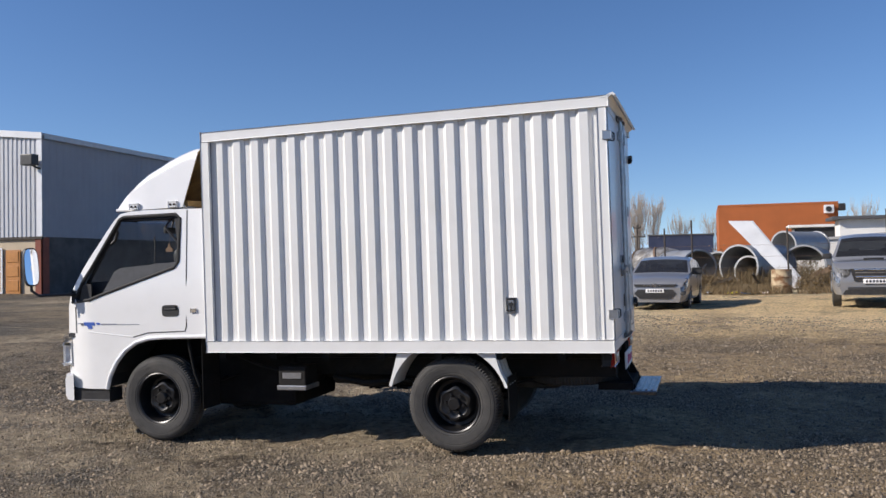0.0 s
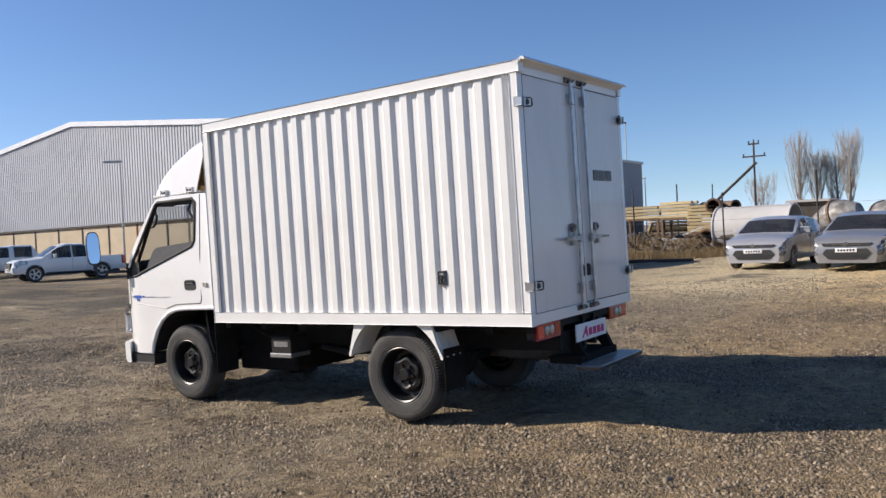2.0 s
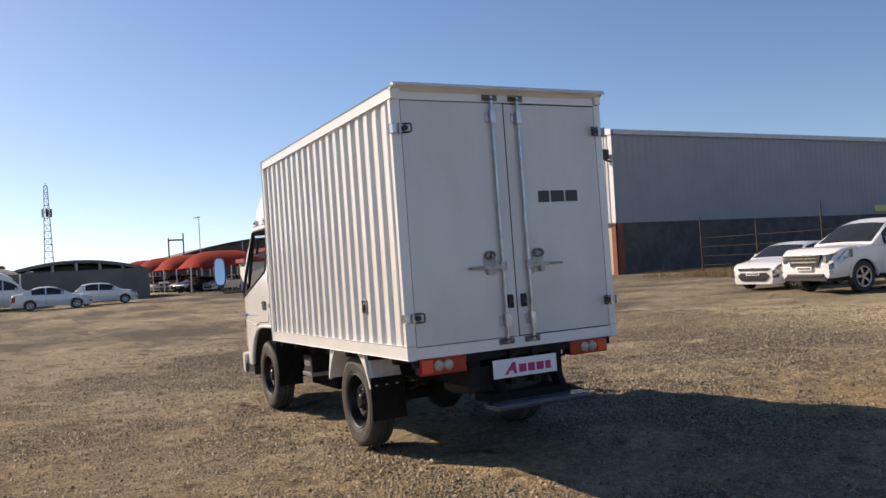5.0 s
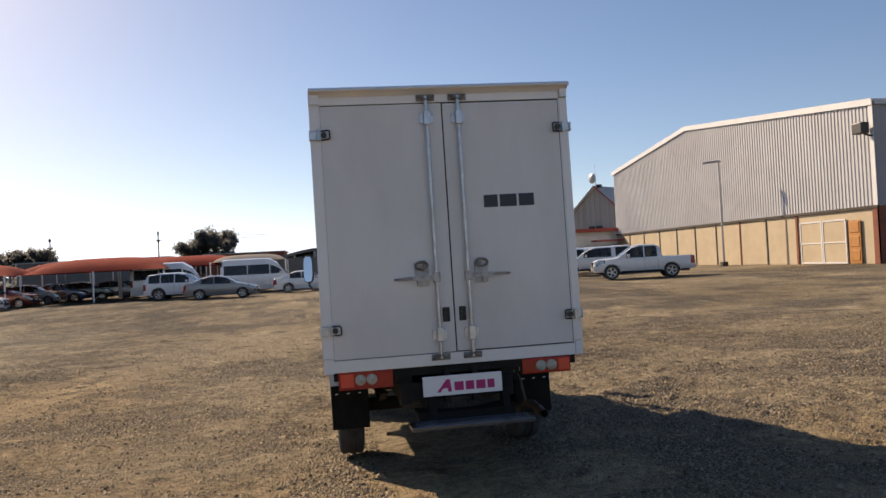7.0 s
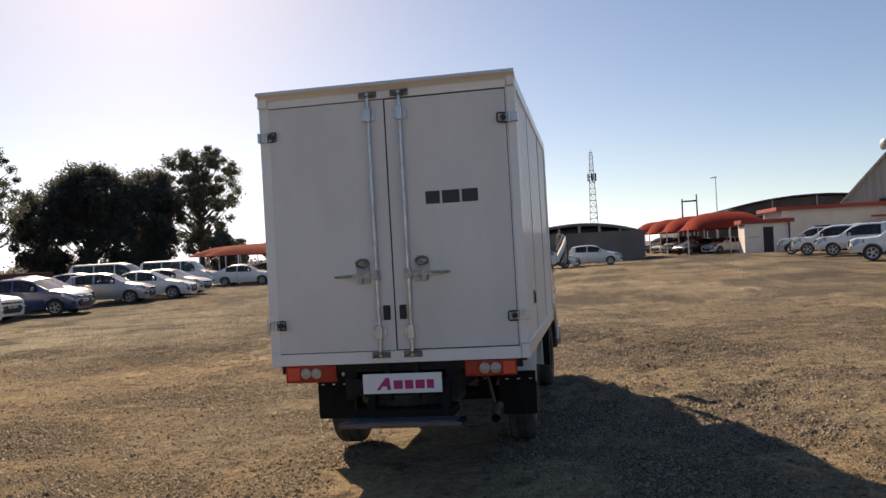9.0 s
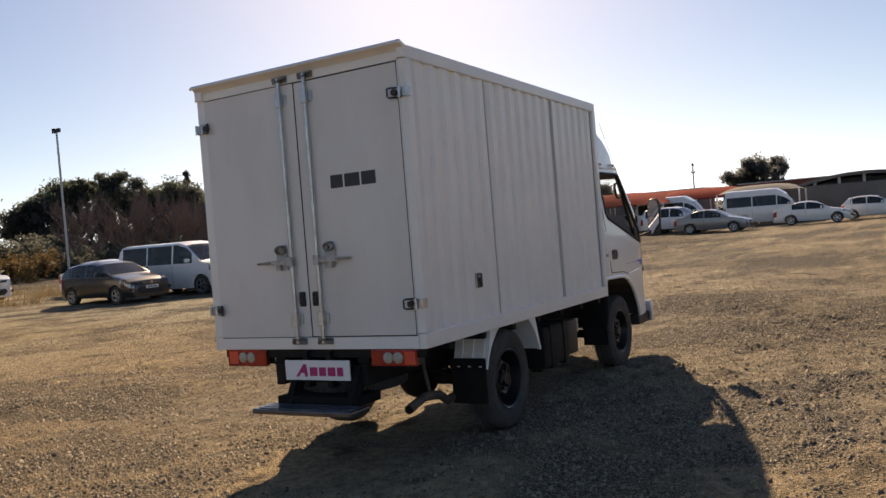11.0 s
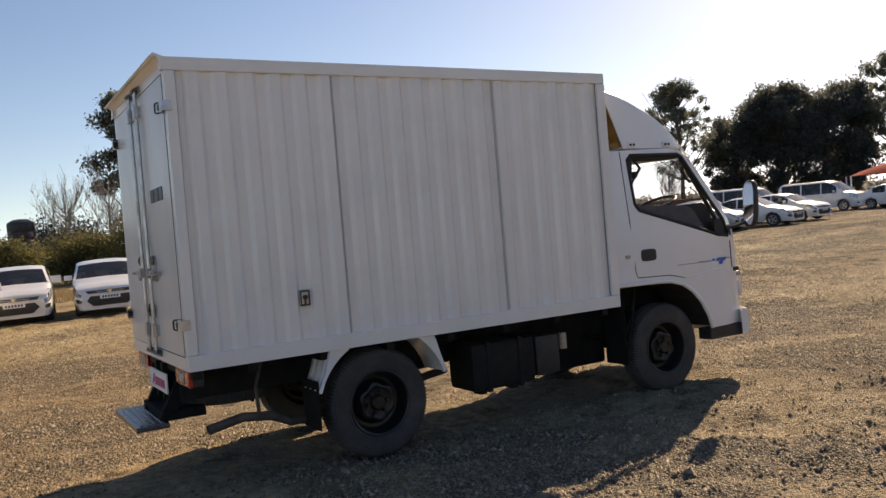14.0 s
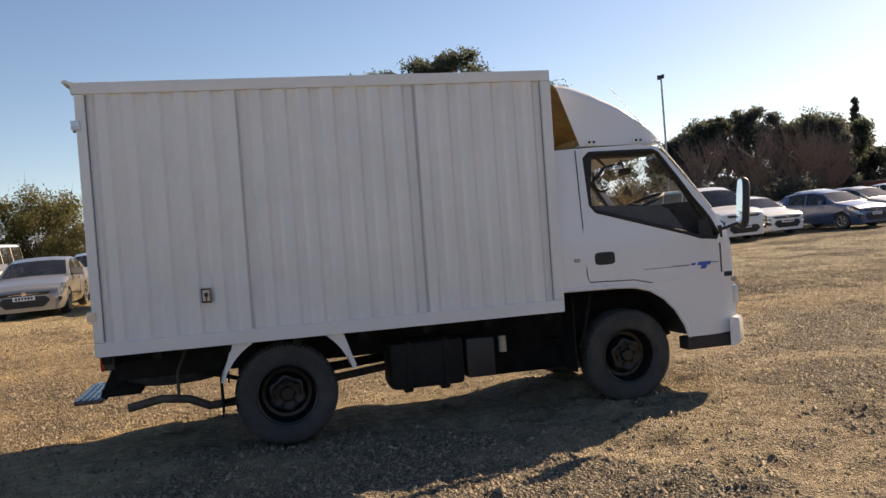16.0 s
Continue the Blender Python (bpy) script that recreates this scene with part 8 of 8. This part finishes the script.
for i in range(60):
    row = []
    for j in range(26):
        x, y = -8.0 + 18.5 * i / 59, 28.2 + 9.0 * j / 25
        edge = min(1.0, 4 * min(i / 59, 1 - i / 59)) * min(1.0, 4 * min(j / 25, 1 - j / 25))
        row.append((x, y, lift(x, y) - 0.06 + edge * (0.22 + 0.22 * noise.noise((x * 0.5, y * 0.5, 9.0)) + 0.10 * noise.noise((x * 2.1, y * 2.1, 2.0)))))
    rows.append(row)
skin(bm, rows)
tagged(new("rubble_mound", finish(bm, "rubble_mound", surface("dark_rubble", (0.09, 0.075, 0.06), (0.20, 0.165, 0.13), 2.5, (0.38, 0.62), 0.95, bump=0.9, bump_scale=9), True, 60)),
       "low dark mound of earth and rubble under scrap", "rubble", kind="stuff")
# more heaped steel and broken pipe behind the parked cars
rk = random.Random(21)
for k in range(44):
    x, y = rk.uniform(-6.5, 9.5), rk.uniform(29.0, 36.0)
    ln, a, tip = rk.uniform(0.9, 3.2), rk.uniform(0, 180), rk.uniform(-40, 40)
    sc = thing("scrap_section", pose(x, y, lift(x, y) + rk.uniform(0.04, 0.45), 0, tip, a), "dark rusty steel length thrown on the heap", "scrap", "scrap steel")
    bm = bmesh.new()
    w = rk.uniform(0.04, 0.13)
    if k % 3:
        block(bm, -ln / 2, ln / 2, -w, w, -0.012, 0.012)
        block(bm, -ln / 2, ln / 2, -0.012, 0.012, 0.012, 2 * w)
    else:
        tube(bm, [(-ln / 2, 0, 0), (0, 0, rk.uniform(-0.1, 0.1)), (ln / 2, 0, 0)], w * 0.7, 8)
    part("section", bm, rk.choice((M_rust, M_dark_pole, M_dark_pole, M_galv, M_plastic)), sc)
# twisted steel and beams at the foot of the stacks
rr = random.Random(5)
for k in range(26):
    x, y = rr.uniform(-12.5, -6.0), rr.uniform(28.5, 31.5)
    ln, a, tip = rr.uniform(0.8, 2.4), rr.uniform(0, 180), rr.uniform(-25, 35)
    sc = thing("scrap_section", pose(x, y, lift(x, y) + rr.uniform(0.1, 0.8), 0, tip, a), "rusty steel section in the scrap heap", "scrap", "scrap steel")
    bm = bmesh.new()
    s = rr.uniform(0.03, 0.07)
    block(bm, -ln / 2, ln / 2, -s, s, -0.01, 0.01)
    block(bm, -ln / 2, ln / 2, -0.01, 0.01, 0.01, 2 * s)
    part("section", bm, rr.choice((M_rust, M_rust, M_dark_pole, M_galv)), sc)
beam = thing("white_beam", Matrix(), "white steel beam propped in the dry grass", "beam")
bm = bmesh.new()
tube(bm, [(-10.1, 24.9, 1.25), (-9.0, 24.6, 1.52)], 0.09, 6)
tube(bm, [(-9.9, 24.9, 1.2), (-9.9, 25.0, 0.1)], 0.05, 6)
part("bar", bm, M_white_panel, beam)
kerb = thing("sleeper", pose(-6.9, 22.4, lift(-6.9, 22.4), 0, 0, 2), "long dark sleeper lying on the verge", "beam")
bm = bmesh.new()
block(bm, -1.6, 1.6, -0.15, 0.15, -0.05, 0.13, 0.03)
part("bar", bm, M_dark_pole, kerb)
# fence: dark posts and thin wires
fence = thing("wire_fence", Matrix(), "sagging wire fence on dark steel posts", "fence")
FX = [-24, -20.5, -17, -13.5, -9.25, -5.5, -2.0, 0.45, 1.5, 5.05, 8.5, 12.0, 15.5]
for k, x in enumerate(FX):
    bm = bmesh.new()
    h = (2.9, 2.5, 3.1, 2.6)[k % 4]
    tube(bm, [(x, 27.0, lift(x, 27) - 0.1), (x - 0.03, 27.0, lift(x, 27) + h)], 0.035, 6)
    part("post", bm, M_dark_pole, fence)
for z in (0.5, 0.95, 1.4, 1.85):
    bm = bmesh.new()
    tube(bm, [(x, 27.0, lift(x, 27) + z) for x in FX], 0.006, 4)
    part("strand", bm, M_rust, fence)
# dead weeds caught in the heap
for k, (x, y, r, h) in enumerate(((2.3, 33.6, 1.3, 1.9), (4.9, 33.6, 1.2, 1.7), (6.5, 35.6, 1.3, 1.9), (0.9, 33.4, 1.2, 1.7), (3.9, 31.8, 0.6, 1.0), (6.3, 31.4, 0.9, 0.8), (6.9, 29.4, 0.8, 0.7), (2.6, 30.0, 0.8, 0.7), (4.5, 30.8, 0.9, 0.6), (5.9, 28.6, 0.8, 0.6), (7.6, 30.5, 1.0, 0.8), (0.2, 30.6, 0.9, 0.7), (-4.6, 27.6, 0.9, 0.8), (-8.6, 27.4, 1.1, 1.0), (-10.8, 26.8, 1.1, 0.9), (-12.8, 27.6, 1.0, 1.0), (-6.9, 27.4, 0.9, 0.8))):
    bush(x, y, r, h, M_straw, "dead brown weeds caught in the heap", 120, 0.05, "dead_weeds")
# scraps of litter on the verge
for k, (x, y, c, w) in enumerate(((2.9, 24.9, (0.7, 0.6, 0.06), 0.35), (3.4, 24.7, (0.12, 0.28, 0.6), 0.5), (2.1, 25.2, (0.7, 0.68, 0.62), 0.6), (4.0, 25.0, (0.6, 0.5, 0.42), 0.4), (-2.9, 24.8, (0.6, 0.62, 0.66), 0.35))):
    bm = bmesh.new()
    rows = [[(w * (i / 4 - 0.5), 0.3 * w * (j / 3 - 0.5), 0.06 + 0.09 * rr.random()) for j in range(4)] for i in range(5)]
    skin(bm, rows)
    ob = new("litter", finish(bm, "litter", surface("litter_%d" % k, c, None, rough=0.6), True))
    ob.matrix_world = pose(x, y, lift(x, y) - 0.03, 0, 0, 40 * k)
    tagged(ob, "crumpled plastic litter on the verge", "litter", "litter on the verge")


def blades(name, label, spots, count, h, mat, spread):
    """Tufts of thin upright blades round many spots, as one sheet of grass."""
    c = np.repeat(np.array(spots), count, 0)
    n = len(c)
    p = c + np.concatenate([RNG.normal(scale=spread, size=(n, 2)), np.zeros((n, 1))], 1)
    a = RNG.random(n) * 2 * np.pi
    w = 0.008 + 0.012 * RNG.random(n)
    hh = h * (0.4 + 0.9 * RNG.random(n))
    lean = RNG.normal(scale=0.5, size=(n, 2)) * hh[:, None]
    dx = np.stack([np.cos(a) * w, np.sin(a) * w, np.zeros(n)], 1)
    tip = p + np.concatenate([lean, hh[:, None]], 1)
    tri = np.stack([p - dx, p + dx, tip], 1).reshape(-1, 3)
    me = bpy.data.meshes.new(name)
    me.vertices.add(3 * n)
    me.vertices.foreach_set("co", tri.ravel())
    me.loops.add(3 * n)
    me.loops.foreach_set("vertex_index", np.arange(3 * n))
    me.polygons.add(n)
    me.polygons.foreach_set("loop_start", np.arange(0, 3 * n, 3))
    me.update()
    me.materials.append(mat)
    tagged(new(name, me), label, "grass", kind="stuff")


spots = []
for k in range(900):
    x = rr.uniform(-26, 18)
    y = 24.6 + abs(rr.gauss(0, 3.2)) + 1.2 * noise.noise((x * 0.3, 2.2, 0))
    spots.append((x, y, lift(x, y)))
spots = [q for q in spots if noise.noise((q[0] * 0.5, q[1] * 0.5, 5.0)) > -0.12]
blades("dry_grass", "tall dry straw-coloured grass along the scrap heap", spots, 40, 0.34, M_straw, 0.30)
rw = random.Random(77)
spots = []
for k in range(150):
    x, y = rw.uniform(0.6, 7.6), rw.uniform(29.2, 31.4)
    spots.append((x, y, lift(x, y)))
blades("tall_weeds", "tall dead weeds standing in and before the pipes", spots, 26, 0.85, M_straw, 0.22)
spots = []
for k in range(700):
    x = rr.uniform(-40, 26)
    y = -26.0 - abs(rr.gauss(0, 7.0))
    spots.append((x, y, lift(x, y)))
blades("dry_grass_far", "dry grass and straw behind the rows of cars", spots, 36, 0.28, M_straw, 0.35)


# ---- loose stones and crushed gravel over the near yard ----
def gravel():
    r2 = np.random.default_rng(5)
    chip = np.array([(1, 0.8, -0.45), (-1, 0.8, -0.45), (-1, -0.8, -0.45), (1, -0.8, -0.45), (0.45, 0.1, 0.75), (-0.4, -0.1, 0.7)])
    tri = np.array([(0, 1, 5), (0, 5, 4), (1, 2, 5), (2, 3, 4), (2, 4, 5), (3, 0, 4)])
    d = 14.0 * r2.random(900000) ** 0.68
    a = r2.random(len(d)) * 2 * math.pi
    x, y = d * np.cos(a), d * np.sin(a)
    cover = np.clip((stones_at(x, y) - 0.30) / 0.25, 0, 1)
    cover = 0.22 + 0.78 * cover
    open_ground = (np.abs(y) > 0.5) | (x > 1.7) | (x < -3.6)
    keep = np.flatnonzero((r2.random(len(x)) < cover) & open_ground)[:165000]
    x, y = x[keep], y[keep]
    n = len(x)
    s = 0.0048 + 0.0115 * r2.random(n) ** 2.0
    s[r2.random(n) < 0.012] *= 1.7
    z = np.array([lift(p, q) for p, q in zip(x, y)]) + lumps(x, y) - 0.008
    a = r2.random(n) * 6.28
    v = chip[None] * np.stack([s * (0.8 + 0.8 * r2.random(n)), s * (0.6 + 0.6 * r2.random(n)), s * 1.2], 1)[:, None] * (0.7 + 0.6 * r2.random((n, 6, 1)))
    c, sn = np.cos(a)[:, None], np.sin(a)[:, None]
    V = np.stack([v[..., 0] * c - v[..., 1] * sn + x[:, None], v[..., 0] * sn + v[..., 1] * c + y[:, None], v[..., 2] + z[:, None] + 0.1 * s[:, None]], -1).reshape(-1, 3)
    F = (tri[None] + 6 * np.arange(n)[:, None, None]).reshape(-1, 3)
    me = bpy.data.meshes.new("loose_gravel")
    me.vertices.add(len(V))
    me.vertices.foreach_set("co", V.ravel())
    me.loops.add(3 * len(F))
    me.loops.foreach_set("vertex_index", F.ravel())
    me.polygons.add(len(F))
    me.polygons.foreach_set("loop_start", np.arange(0, 3 * len(F), 3))
    me.update()
    me.materials.append(M_pebble)
    tagged(new("loose_gravel", me), "loose crushed grey and tan gravel stones", "gravel", kind="stuff")


M_pebble = leafy("pebble", (0.10, 0.077, 0.054), (0.43, 0.34, 0.24), 0.0)
gravel()
